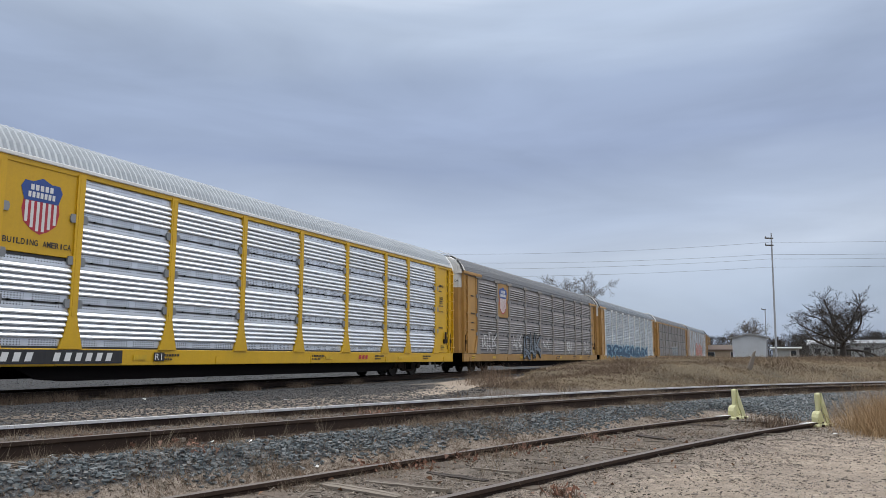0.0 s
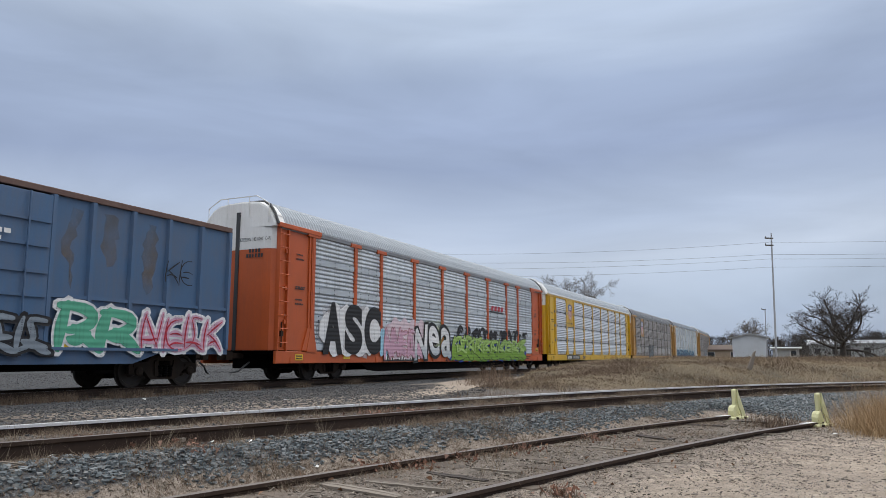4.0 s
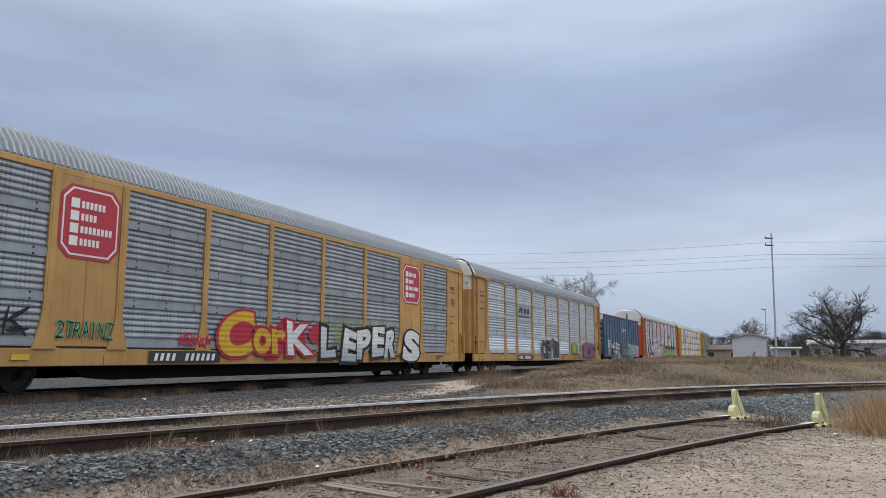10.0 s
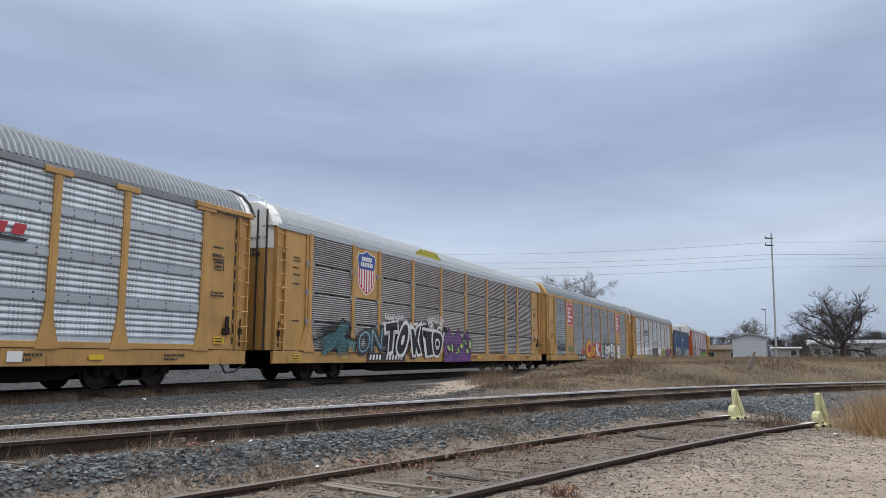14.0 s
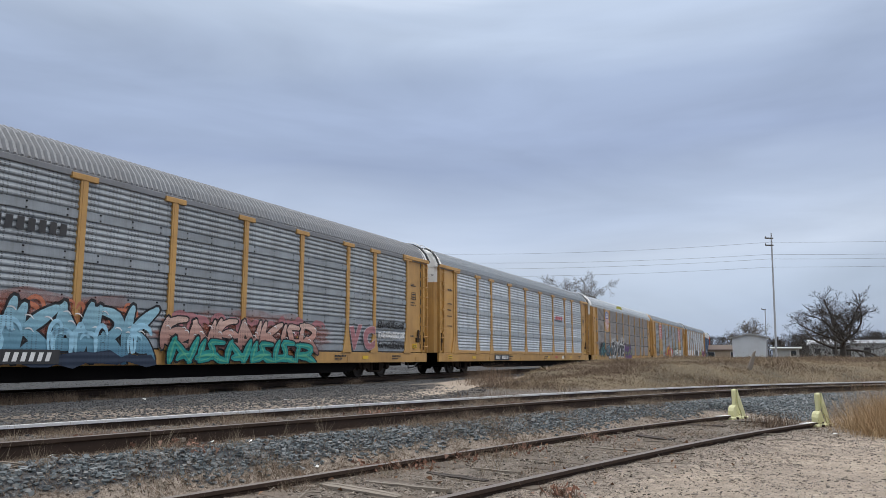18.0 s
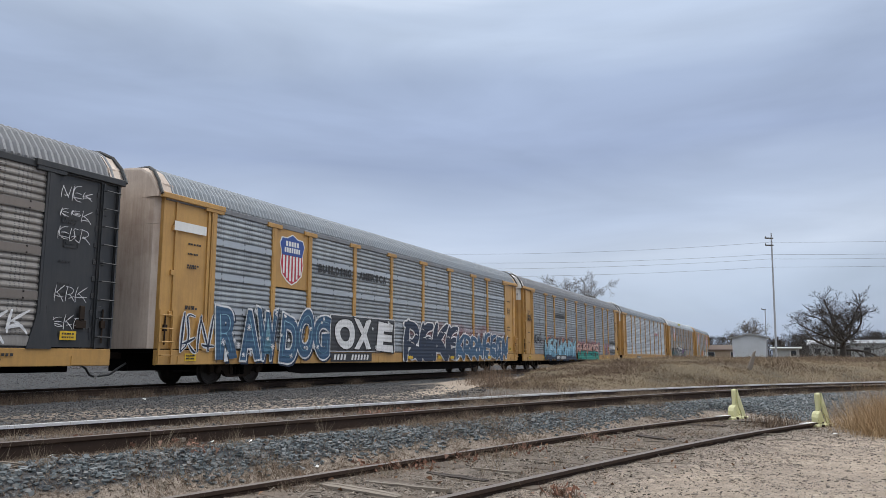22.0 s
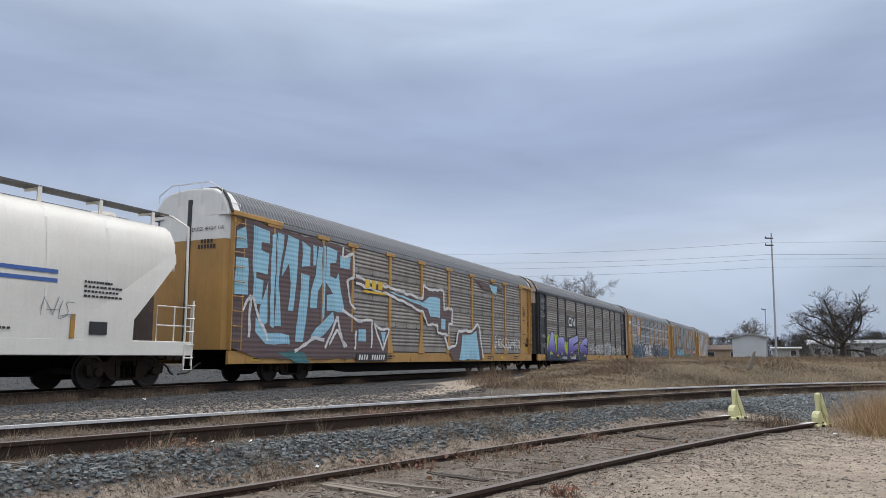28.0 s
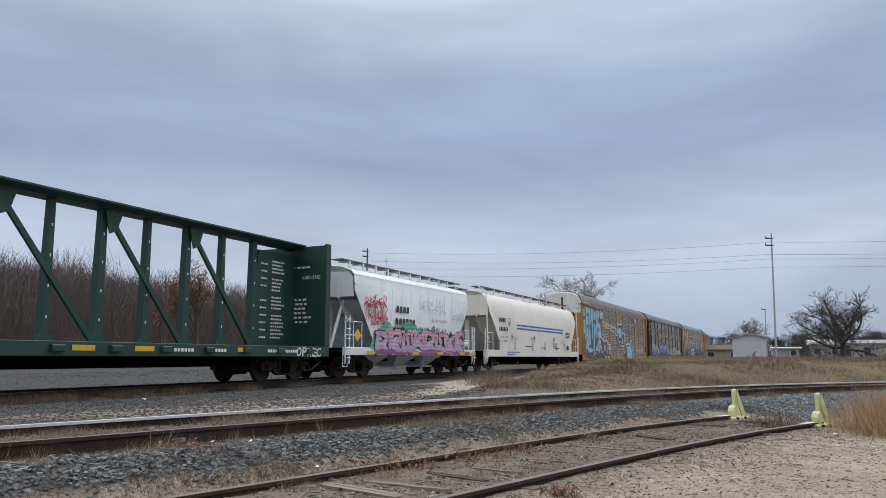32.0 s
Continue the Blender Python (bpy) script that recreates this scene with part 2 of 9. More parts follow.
def sprayed(name, stops, alpha=None):
    """Sprayed paint: one colour, or a fade along the height; the punched slots of the sheet show through; a thin mist is see-through."""
    m, t, b = nt("sprayed_" + name)
    base = coord(t)
    sep = t.nodes.new("ShaderNodeSeparateXYZ")
    t.links.new(base, sep.inputs[0])
    big = noise_of(t, base, 1.1, 5.0, 0.65)
    fine = noise_of(t, base, 26.0, 3.0, 0.65)
    if len(stops) > 1:
        z0, z1 = stops[0][0], stops[-1][0]
        r = t.nodes.new("ShaderNodeValToRGB")
        e = r.color_ramp.elements
        while len(e) < len(stops):
            e.new(0.5)
        for k, (z, c) in enumerate(stops):
            e[k].position, e[k].color = (z - z0) / (z1 - z0), (*c, 1)
        drift = mth(t, "MULTIPLY", mth(t, "SUBTRACT", big, 0.5), 0.5)
        t.links.new(ramp(t, mth(t, "ADD", sep.outputs["Z"], drift), z0, z1), r.inputs[0])
        col, dull = r.outputs[0], tuple(c * 0.5 for c in stops[0][1])
    else:
        col, dull = stops[0][1], tuple(c * 0.5 for c in stops[0][1])
    col = mixc(t, mth(t, "MULTIPLY", ramp(t, big, 0.42, 0.75), 0.4), col, dull)
    col = mixc(t, mth(t, "MULTIPLY", ramp(t, fine, 0.4, 0.75), 0.25), col, dull)
    u = mth(t, "ABSOLUTE", mth(t, "SUBTRACT", mth(t, "FRACT", mth(t, "MULTIPLY", sep.outputs["X"], 9.6)), 0.5))
    w = mth(t, "ABSOLUTE", mth(t, "SUBTRACT", mth(t, "FRACT", mth(t, "MULTIPLY", sep.outputs["Z"], 20.27)), 0.5))
    grp = mth(t, "LESS_THAN", mth(t, "FRACT", mth(t, "MULTIPLY", sep.outputs["X"], 1.6)), 0.66)
    hole = mth(t, "MULTIPLY", mth(t, "MULTIPLY", mth(t, "LESS_THAN", u, 0.17), mth(t, "LESS_THAN", w, 0.23)), grp)
    hole = mth(t, "MULTIPLY", hole, ramp(t, noise_of(t, base, 1.7, 2.0), 0.42, 0.62))
    col = mixc(t, mth(t, "MULTIPLY", hole, 0.55), col, (0.015, 0.015, 0.017))
    t.links.new(col, b.inputs["Base Color"])
    b.inputs["Roughness"].default_value = 0.6
    b.inputs["Specular IOR Level"].default_value = 0.3
    wv = N(t, "ShaderNodeTexWave", Scale=2.1)
    wv.bands_direction = "Z"
    t.links.new(base, wv.inputs["Vector"])
    bump(t, b, mth(t, "ADD", wv.outputs["Fac"], mth(t, "MULTIPLY", fine, 0.3)), 0.22, 0.03)
    if alpha:
        t.links.new(mth(t, "MULTIPLY", ramp(t, big, 0.3, 0.65), alpha), b.inputs["Alpha"])
    return m


def gpaint(name, rgb):
    return sprayed(name, [(0, rgb)])


# ---------------------------------------------------------------- mesh helpers
class Geo:
    def __init__(self):
        self.v, self.f = [], []

    def add(self, vs, fs):
        n = len(self.v)
        self.v += [tuple(p) for p in vs]
        self.f += [tuple(i + n for i in q) for q in fs]
        return self

    def box(self, x0, x1, y0, y1, z0, z1, c=0.0):
        if c <= 0:
            vs = [(x, y, z) for x in (x0, x1) for y in (y0, y1) for z in (z0, z1)]
            return self.add(vs, [(0, 1, 3, 2), (4, 6, 7, 5), (0, 4, 5, 1), (2, 3, 7, 6), (0, 2, 6, 4), (1, 5, 7, 3)])
        # chamfered along x and round the long edges
        s = [(y0 + c, z0), (y1 - c, z0), (y1, z0 + c), (y1, z1 - c), (y1 - c, z1), (y0 + c, z1), (y0, z1 - c), (y0, z0 + c)]
        return self.prism([(y, z) for y, z in s], x0, x1, "x")

    def prism(self, pts, a, b, axis="x"):
        """A flat outline pushed from a to b. Outline in (y,z) for x, (x,z) for y, (x,y) for z."""
        def at(p, q):
            return {"x": (q, p[0], p[1]), "y": (p[0], q, p[1]), "z": (p[0], p[1], q)}[axis]
        n = len(pts)
        vs = [at(p, a) for p in pts] + [at(p, b) for p in pts]
        fs = [tuple(range(n))[::-1], tuple(range(n, 2 * n))]
        fs += [(i, (i + 1) % n, n + (i + 1) % n, n + i) for i in range(n)]
        return self.add(vs, fs)

    def loft(self, rings, caps=True):
        n = len(rings[0])
        vs = [p for r in rings for p in r]
        fs = [(k * n + i, k * n + (i + 1) % n, (k + 1) * n + (i + 1) % n, (k + 1) * n + i) for k in range(len(rings) - 1) for i in range(n)]
        if caps:
            fs += [tuple(range(n))[::-1], tuple(range((len(rings) - 1) * n, len(rings) * n))]
        return self.add(vs, fs)

    def tube(self, pts, r, n=6, r1=None):
        pts = [Vector(p) for p in pts]
        rings = []
        for i, p in enumerate(pts):
            d = (pts[min(i + 1, len(pts) - 1)] - pts[max(i - 1, 0)]).normalized()
            a = d.cross(Vector((0, 0, 1)) if abs(d.z) < 0.9 else Vector((1, 0, 0))).normalized()
            b = d.cross(a)
            rr = r if r1 is None else r + (r1 - r) * i / (len(pts) - 1)
            rings.append([p + rr * (math.cos(2 * math.pi * k / n) * a + math.sin(2 * math.pi * k / n) * b) for k in range(n)])
        return self.loft(rings)

    def lathe(self, prof, n=24, axis="y", o=(0, 0, 0)):
        """Profile of (radius, place on the axis), turned round the axis through o."""
        rings = []
        for r, a in prof:
            ring = []
            for k in range(n):
                c, s = r * math.cos(2 * math.pi * k / n), r * math.sin(2 * math.pi * k / n)
                q = {"y": (c, a, s), "x": (a, c, s), "z": (c, s, a)}[axis]
                ring.append((q[0] + o[0], q[1] + o[1], q[2] + o[2]))
            rings.append(ring)
        return self.loft(rings)

    def mesh(self, name, mat, smooth=False):
        me = bpy.data.meshes.new(name)
        me.from_pydata(self.v, [], self.f)
        if mat:
            me.materials.append(mat)
        bm = bmesh.new()
        bm.from_mesh(me)
        bmesh.ops.recalc_face_normals(bm, faces=bm.faces)
        bm.to_mesh(me)
        bm.free()
        if smooth:
            me.shade_smooth()
            me.set_sharp_from_angle(angle=radians(35))
        return me


MESHES = {}


def shared(key, make, mat, smooth=False):
    """One mesh for alike pieces, made once for each material."""
    k = (key, mat.name)
    if k not in MESHES:
        g = make()
        MESHES[k] = g.mesh(str(key[0] if isinstance(key, tuple) else key), mat, smooth)
    return MESHES[k]


MANY = {"stencil", "badge_lettering", "graffiti", "logo", "strap_hole"}


def part(name, what, mat, parent, label="", m=None, smooth=False):
    me = what.mesh(name, mat, smooth) if isinstance(what, Geo) else what
    ob = new(name, me)
    ob.parent = parent
    if name in MANY:
        ob["kind"] = "stuff"
    if m is not None:
        ob.matrix_basis = m
    return tagged(ob, label)


def thing(name, label, category, group="", kind=""):
    return tagged(new(name), label, category, group, kind)

# ---------------------------------------------------------------- the three tracks
MAIN_HEADING, MAIN_OFF, MAIN_STRAIGHT, MAIN_RADIUS = radians(25.043), 16.34, 133.7, 415.8
MAIN_TOP = 0.33
MID_TOP = 0.47


def main_line(s):
    """Centre of the main track s metres along it: place and heading; straight, then a wide bend to the left."""
    h = MAIN_HEADING
    a = min(s, MAIN_STRAIGHT)
    x, y = -MAIN_OFF * math.cos(h) + a * math.sin(h), MAIN_OFF * math.sin(h) + a * math.cos(h)
    if s > MAIN_STRAIGHT:
        w = (s - MAIN_STRAIGHT) / MAIN_RADIUS
        fx, lx = MAIN_RADIUS * math.sin(w), MAIN_RADIUS * (1 - math.cos(w))
        x, y, h = x + fx * math.sin(h) - lx * math.cos(h), y + fx * math.cos(h) + lx * math.sin(h), h - w
    return x, y, h


def swept(x0, y0, h0, k1, k2, s0, s1, hold, step=0.25):
    """Centre line of a bending track, as rows of s, x, y, heading."""
    rows = []
    for sign in (-1, 1):
        x, y, s = x0, y0, 0.0
        while (s > s0 if sign < 0 else s < s1):
            q = max(-12.0, min(hold, s))
            h = h0 + k1 * q + k2 * q * q if q > -6 else h0 + k1 * -6 + k2 * 36
            rows.append((s, x, y, h))
            x, y, s = x + sign * step * math.sin(h), y + sign * step * math.cos(h), s + sign * step
    rows.sort()
    return [r for i, r in enumerate(rows) if i == 0 or r[0] - rows[i - 1][0] > 1e-6]


MID = swept(-0.1028, 10.4424, 0.75127, 0.01198, 0.001172, -60, 70, 17.0)
SIDE = swept(0.9241, 7.7324, 0.7220, 0.01215, 0.002828, -16, 6.2, 6.2)


def side_top(s):
    return 0.127 + 0.0049 * s


STOP_FAR, STOP_NEAR = 6.2, 5.93
MID_A, SIDE_A = np.array(MID), np.array(SIDE)


def off_track(A, X, Y):
    """Signed distance to a track's centre (away from the lens is plus) and the place along it, for arrays."""
    best, sgn, along = np.full(X.shape, 1e9), np.zeros(X.shape), np.zeros(X.shape)
    for s, x, y, h in A[::2]:
        dx, dy = X - x, Y - y
        d = np.hypot(dx, dy)
        n = d < best
        best = np.where(n, d, best)
        sgn = np.where(n, -dx * math.cos(h) + dy * math.sin(h), sgn)
        along = np.where(n, s, along)
    return np.copysign(np.minimum(best, 400), sgn), along


def off_main(X, Y):
    h = MAIN_HEADING
    o = -X * math.cos(h) + Y * math.sin(h) - MAIN_OFF
    s = X * math.sin(h) + Y * math.cos(h)
    w = np.maximum(s - MAIN_STRAIGHT, 0)
    return o - np.where(w < 250, w * w / (2 * MAIN_RADIUS), 250 * 250 / (2 * MAIN_RADIUS) + (w - 250) * 0.75), s


def ss(a, b, v):
    t = np.clip((v - a) / (b - a), 0, 1)
    return t * t * (3 - 2 * t)


def wavy(X, Y, f, seed=0.0):
    return (np.sin(X * f + 1.3 * np.sin(Y * f * 0.7 + seed) + seed * 2.1) + np.sin(Y * f * 1.3 + 1.7 * np.sin(X * f * 0.6 + seed * 1.7))
            + 0.6 * np.sin((X + Y) * f * 2.3 + seed)) / 2.6


LANE = [(-6.6, 12.8, 0.8), (-5.0, 14.3, 1.1), (-3.3, 16.2, 1.4), (-1.3, 19.4, 1.2), (-0.6, 20.9, 0.8), (0.6, 24.5, 1.0), (1.2, 28.0, 1.7), (1.9, 32.0, 2.0), (3.0, 38.0, 1.2)]


def ground_parts(X, Y):
    """Height of the ground and how much ballast, sand and dry turf lies on it."""
    om, sm = off_track(MID_A, X, Y)
    osd, ssd = off_track(SIDE_A, X, Y)
    on, sn = off_main(X, Y)
    z = 0.02 + 0.015 * wavy(X, Y, 0.9, 1.0)
    # the middle track's bed
    bed = np.where(om < 0, 1 - ss(1.45, 3.0, -om), 1 - ss(1.3, 3.4, om))
    z = z + bed * (MID_TOP - 0.145 + 0.055 * (1 - ss(0.60, 0.70, np.abs(om))) - z)
    far = ss(2.5, 6.0, om)
    z = z + far * 0.10
    # the main track's bed
    nb = 1 - ss(1.6, 3.6, np.abs(on))
    z = z + nb * (MAIN_TOP - 0.22 - z)
    z = z + ss(3.5, 9.0, on) * 0.25 + ss(9, 30, on) * 0.35
    # pale trodden lane between the main line and the branch
    lane = np.zeros(X.shape)
    for (xa, ya, wa), (xb, yb, wb) in zip(LANE, LANE[1:]):
        u = np.clip(((X - xa) * (xb - xa) + (Y - ya) * (yb - ya)) / ((xb - xa) ** 2 + (yb - ya) ** 2), 0, 1)
        d = np.hypot(X - xa - u * (xb - xa), Y - ya - u * (yb - ya)) / (wa + (wb - wa) * u)
        lane = np.maximum(lane, 1 - ss(0.55, 1.25, d + 0.15 * wavy(X, Y, 1.1, 4.0)))
    lane = lane * ss(1.9, 2.8, -on) * ss(1.0, 1.8, om)
    worn = lane
    lane = lane * (0.22 + 0.78 * ss(-2.0, 0.9, X))
    # grassy bank between the two
    bank = ss(1.7, 6.5, om) * ss(3.0, 8.5, -on) * ss(6.5, 16.5, sm + 0.9 * wavy(X, Y, 0.7, 1.0))
    bank = np.where(sm > 60, bank * 0.8, bank) * (1 - lane)
    lump = 0.80 + 0.12 * wavy(X, Y, 0.33, 2.0) + 0.09 * wavy(X, Y, 0.9, 5.0)
    z = z + bank * lump
    # the disused siding lies nearly flush
    sb = (1 - ss(0.9, 1.6, np.abs(osd))) * (1 - ss(5.6, 7.5, ssd + 0 * X)) * (np.abs(osd) < 3)
    z = z + sb * (side_top(ssd) - 0.066 - z)
    z = z + 0.008 * wavy(X, Y, 5.0, 3.0) + 0.006 * wavy(X, Y, 11.0, 7.0)
    ball = np.maximum(np.where(om < 0, ss(-3.7, -2.7, om) * (1 - 0.8 * ss(-1.08, -0.92, om)), 0.55 * (1 - ss(1.6, 3.0, om))), 1 - ss(1.9, 4.0, np.abs(on + 0.6)))
    ball = np.maximum(ball, ss(1, 4, on) * (1 - ss(19, 25, on)))
    cinder = ss(0.7, 1.6, om) * ss(1.2, 3.2, -on) * (1 - ss(4, 16, sm + 1.5 * wavy(X, Y, 0.5, 3.0)))
    ball = np.maximum(ball, 0.35 * cinder)
    ball = ball * np.maximum(ss(1.12, 1.34, osd), (om > -0.9) * 1.0)
    turf = np.maximum(ss(0.03, 0.28, bank), ss(20, 26, on))
    turf = np.maximum(turf, ss(2.5, 6, om) * ss(60, 90, sn))
    sand = ss(0.8, 1.8, -osd) * ss(2.0, 3.5, -om)
    sand = np.maximum(sand, lane)
    ball = ball * (1 - 0.9 * lane)
    turf = turf * (1 - lane)
    cinder = np.maximum(cinder * (1 - 0.75 * worn), 0.5 * (1 - ss(0.60, 0.85, np.abs(osd))) * (1 - ss(5.8, 6.6, ssd)))
    ground_parts.cinder = cinder
    return z, np.clip(ball, 0, 1), np.clip(sand, 0, 1), np.clip(turf, 0, 1)


def ground_z(x, y):
    return float(ground_parts(np.array([float(x)]), np.array([float(y)]))[0][0])


def graded(lo, hi, a, b, fine, grow):
    """Grid lines: even between a and b, then wider and wider out to lo and hi."""
    v = list(np.arange(a, b + 1e-6, fine))
    d = fine
    while v[-1] < hi:
        d *= grow
        v.append(v[-1] + d)
    d = fine
    while v[0] > lo:
        d *= grow
        v.insert(0, v[0] - d)
    return np.array(v)


def ground_material():
    m, t, b = nt("yard_ground")
    co = coord(t)
    at = t.nodes.new("ShaderNodeAttribute")
    at.attribute_name = "cover"
    sp = t.nodes.new("ShaderNodeSeparateColor")
    t.links.new(at.outputs["Color"], sp.inputs[0])
    n1 = noise_of(t, co, 0.7, 6.0, 0.6)
    n2 = noise_of(t, co, 9.0, 5.0, 0.65)
    n3 = noise_of(t, co, 70.0, 3.0, 0.6)
    vo = N(t, "ShaderNodeTexVoronoi", Scale=24.0)
    t.links.new(co, vo.inputs["Vector"])
    vs = N(t, "ShaderNodeTexVoronoi", Scale=75.0)
    t.links.new(co, vs.inputs["Vector"])
    vsep = t.nodes.new("ShaderNodeSeparateColor")
    t.links.new(vo.outputs["Color"], vsep.inputs[0])
    vgrey = mixc(t, vsep.outputs["Red"], (0.25, 0.25, 0.26), (1.0, 1.0, 1.0))
    ssep = t.nodes.new("ShaderNodeSeparateColor")
    t.links.new(vs.outputs["Color"], ssep.inputs[0])
    sgrey = mixc(t, ssep.outputs["Red"], (0.1, 0.1, 0.1), (0.9, 0.88, 0.86))
    # dirt with cinders, leaf litter and pale fines
    n4 = noise_of(t, co, 28.0, 5.0, 0.7)
    dirt = mixc(t, ramp(t, n2, 0.3, 0.7), (0.18, 0.147, 0.118), (0.40, 0.33, 0.268))
    dirt = mixc(t, mth(t, "MULTIPLY", ramp(t, n1, 0.45, 0.7), 0.35), dirt, (0.21, 0.18, 0.15))
    dirt = mixc(t, mth(t, "MULTIPLY", ramp(t, n4, 0.55, 0.68), 0.75), dirt, (0.045, 0.037, 0.030))
    dirt = mixc(t, mth(t, "MULTIPLY", ramp(t, n3, 0.55, 0.72), 0.6), dirt, (0.36, 0.31, 0.26))
    cind = mixc(t, ramp(t, n2, 0.3, 0.7), (0.060, 0.052, 0.046), (0.135, 0.117, 0.100))
    cind = mixc(t, mth(t, "MULTIPLY", ramp(t, n3, 0.58, 0.74), 0.5), cind, (0.19, 0.175, 0.16))
    dirt = mixc(t, at.outputs["Alpha"], dirt, cind)
    stone = mixc(t, 0.75, (0.14, 0.145, 0.155), vgrey, "MULTIPLY")
    stone = mixc(t, 0.5, stone, (0.068, 0.073, 0.078))
    stone = mixc(t, mth(t, "MULTIPLY", ramp(t, n2, 0.45, 0.75), 0.7), stone, (0.15, 0.125, 0.105))
    sand = mixc(t, ramp(t, n2, 0.3, 0.7), (0.305, 0.245, 0.189), (0.52, 0.430, 0.342))
    sand = mixc(t, mth(t, "MULTIPLY", ramp(t, n4, 0.56, 0.68), 0.55), sand, (0.10, 0.082, 0.068))
    sand = mixc(t, mth(t, "MULTIPLY", ramp(t, n3, 0.52, 0.7), 0.5), sand, (0.15, 0.128, 0.112))
    sand = mixc(t, mth(t, "MULTIPLY", ramp(t, n1, 0.42, 0.7), 0.55), sand, (0.19, 0.160, 0.138))
    peb = mth(t, "LESS_THAN", vs.outputs["Distance"], 0.24)
    sand = mixc(t, mth(t, "MULTIPLY", peb, 0.5), sand, sgrey, "OVERLAY")
    turf = mixc(t, n2, (0.125, 0.098, 0.064), (0.215, 0.170, 0.113))
    turf = mixc(t, ramp(t, n1, 0.45, 0.65), turf, (0.090, 0.074, 0.050))
    brk = mth(t, "MULTIPLY", mth(t, "SUBTRACT", n2, 0.5), 0.9)

    def edge(s):
        return ramp(t, mth(t, "ADD", s, brk), 0.35, 0.65)

    col = mixc(t, edge(sp.outputs["Green"]), dirt, sand)
    col = mixc(t, edge(sp.outputs["Red"]), col, stone)
    col = mixc(t, edge(sp.outputs["Blue"]), col, turf)
    t.links.new(col, b.inputs["Base Color"])
    b.inputs["Roughness"].default_value = 0.92
    b.inputs["Specular IOR Level"].default_value = 0.2
    h = mth(t, "ADD", mth(t, "MULTIPLY", vo.outputs["Distance"], mth(t, "MULTIPLY", sp.outputs["Red"], -1.6)), mth(t, "ADD", n2, mth(t, "MULTIPLY", n3, 0.35)))
    bump(t, b, mth(t, "ADD", h, mth(t, "MULTIPLY", n4, 0.7)), 1.0, 0.04)
    return m


def build_ground():
    gx = graded(-2500, 2500, -9, 13, 0.16, 1.09)
    gy = graded(-400, 4200, 3.4, 24, 0.16, 1.075)
    X, Y = np.meshgrid(gx, gy)
    z, ball, sand, turf = ground_parts(X, Y)
    nx, ny = len(gx), len(gy)
    v = np.stack([X.ravel(), Y.ravel(), z.ravel()], 1)
    i = np.arange(nx * ny).reshape(ny, nx)
    f = np.stack([i[:-1, :-1].ravel(), i[:-1, 1:].ravel(), i[1:, 1:].ravel(), i[1:, :-1].ravel()], 1)
    me = bpy.data.meshes.new("ground")
    me.from_pydata(v.tolist(), [], f.tolist())
    at = me.color_attributes.new("cover", "FLOAT_COLOR", "POINT")
    c = np.stack([ball.ravel(), sand.ravel(), turf.ravel(), ground_parts.cinder.ravel()], 1)
    at.data.foreach_set("color", c.ravel())
    me.materials.append(ground_material())
    me.shade_smooth()
    tagged(new("ground", me), "uneven yard of ballast, beige grit and dry turf", "ground", kind="structure")


RAIL_OUT = [(-0.07, 0.0), (0.07, 0.0), (0.07, 0.014), (0.012, 0.03), (0.012, 0.115), (0.036, 0.13), (0.036, 0.158), (-0.036, 0.158), (-0.036, 0.13), (-0.012, 0.115), (-0.012, 0.03), (-0.07, 0.014)]


def rail_mesh(name, rows, off, mat_side, mat_top, shiny=False):
    """One rail along rows of x, y, heading, top height; its running face has its own steel."""
    rings = []
    for x, y, h, top in rows:
        cx, cy = x - off * math.cos(h), y + off * math.sin(h)
        rings.append([(cx - a * math.cos(h), cy + a * math.sin(h), top - 0.158 + b) for a, b in RAIL_OUT])
    me = Geo().loft(rings).mesh(name, mat_side)
    me.materials.append(mat_top)
    for p_ in me.polygons:
        if (p_.normal.z > 0.9 or (shiny and min(me.vertices[i].co.z for i in p_.vertices) - min(r[3] for r in rows) > -0.035)) and max(me.vertices[i].co.z for i in p_.vertices) - min(r[3] for r in rows) > -0.02:
            p_.material_index = 1
    return me


def build_track(name, label, rows, ties, mats, tie_len=2.44, tie_z=-0.165, near_top=None):
    tr = thing(name, label, "railway track", kind="structure")
    for off in (0.7525, -0.7525):
        part("rail", rail_mesh("rail", rows, off, mats[0], near_top if near_top and off < 0 else mats[1], bool(near_top) and off > 0), None, tr)
    me = shared(("tie", round(tie_len, 2)), lambda: Geo().box(-tie_len / 2, tie_len / 2, -0.11, 0.11, -0.17, 0.0, 0.012), TIEW)
    for x, y, h, top in ties:
        part("tie", me, None, tr, m=pose(x, y, top + tie_z, random.uniform(-1, 1), random.uniform(-0.6, 0.6), math.degrees(-h) + random.uniform(-2, 2)))
    return tr


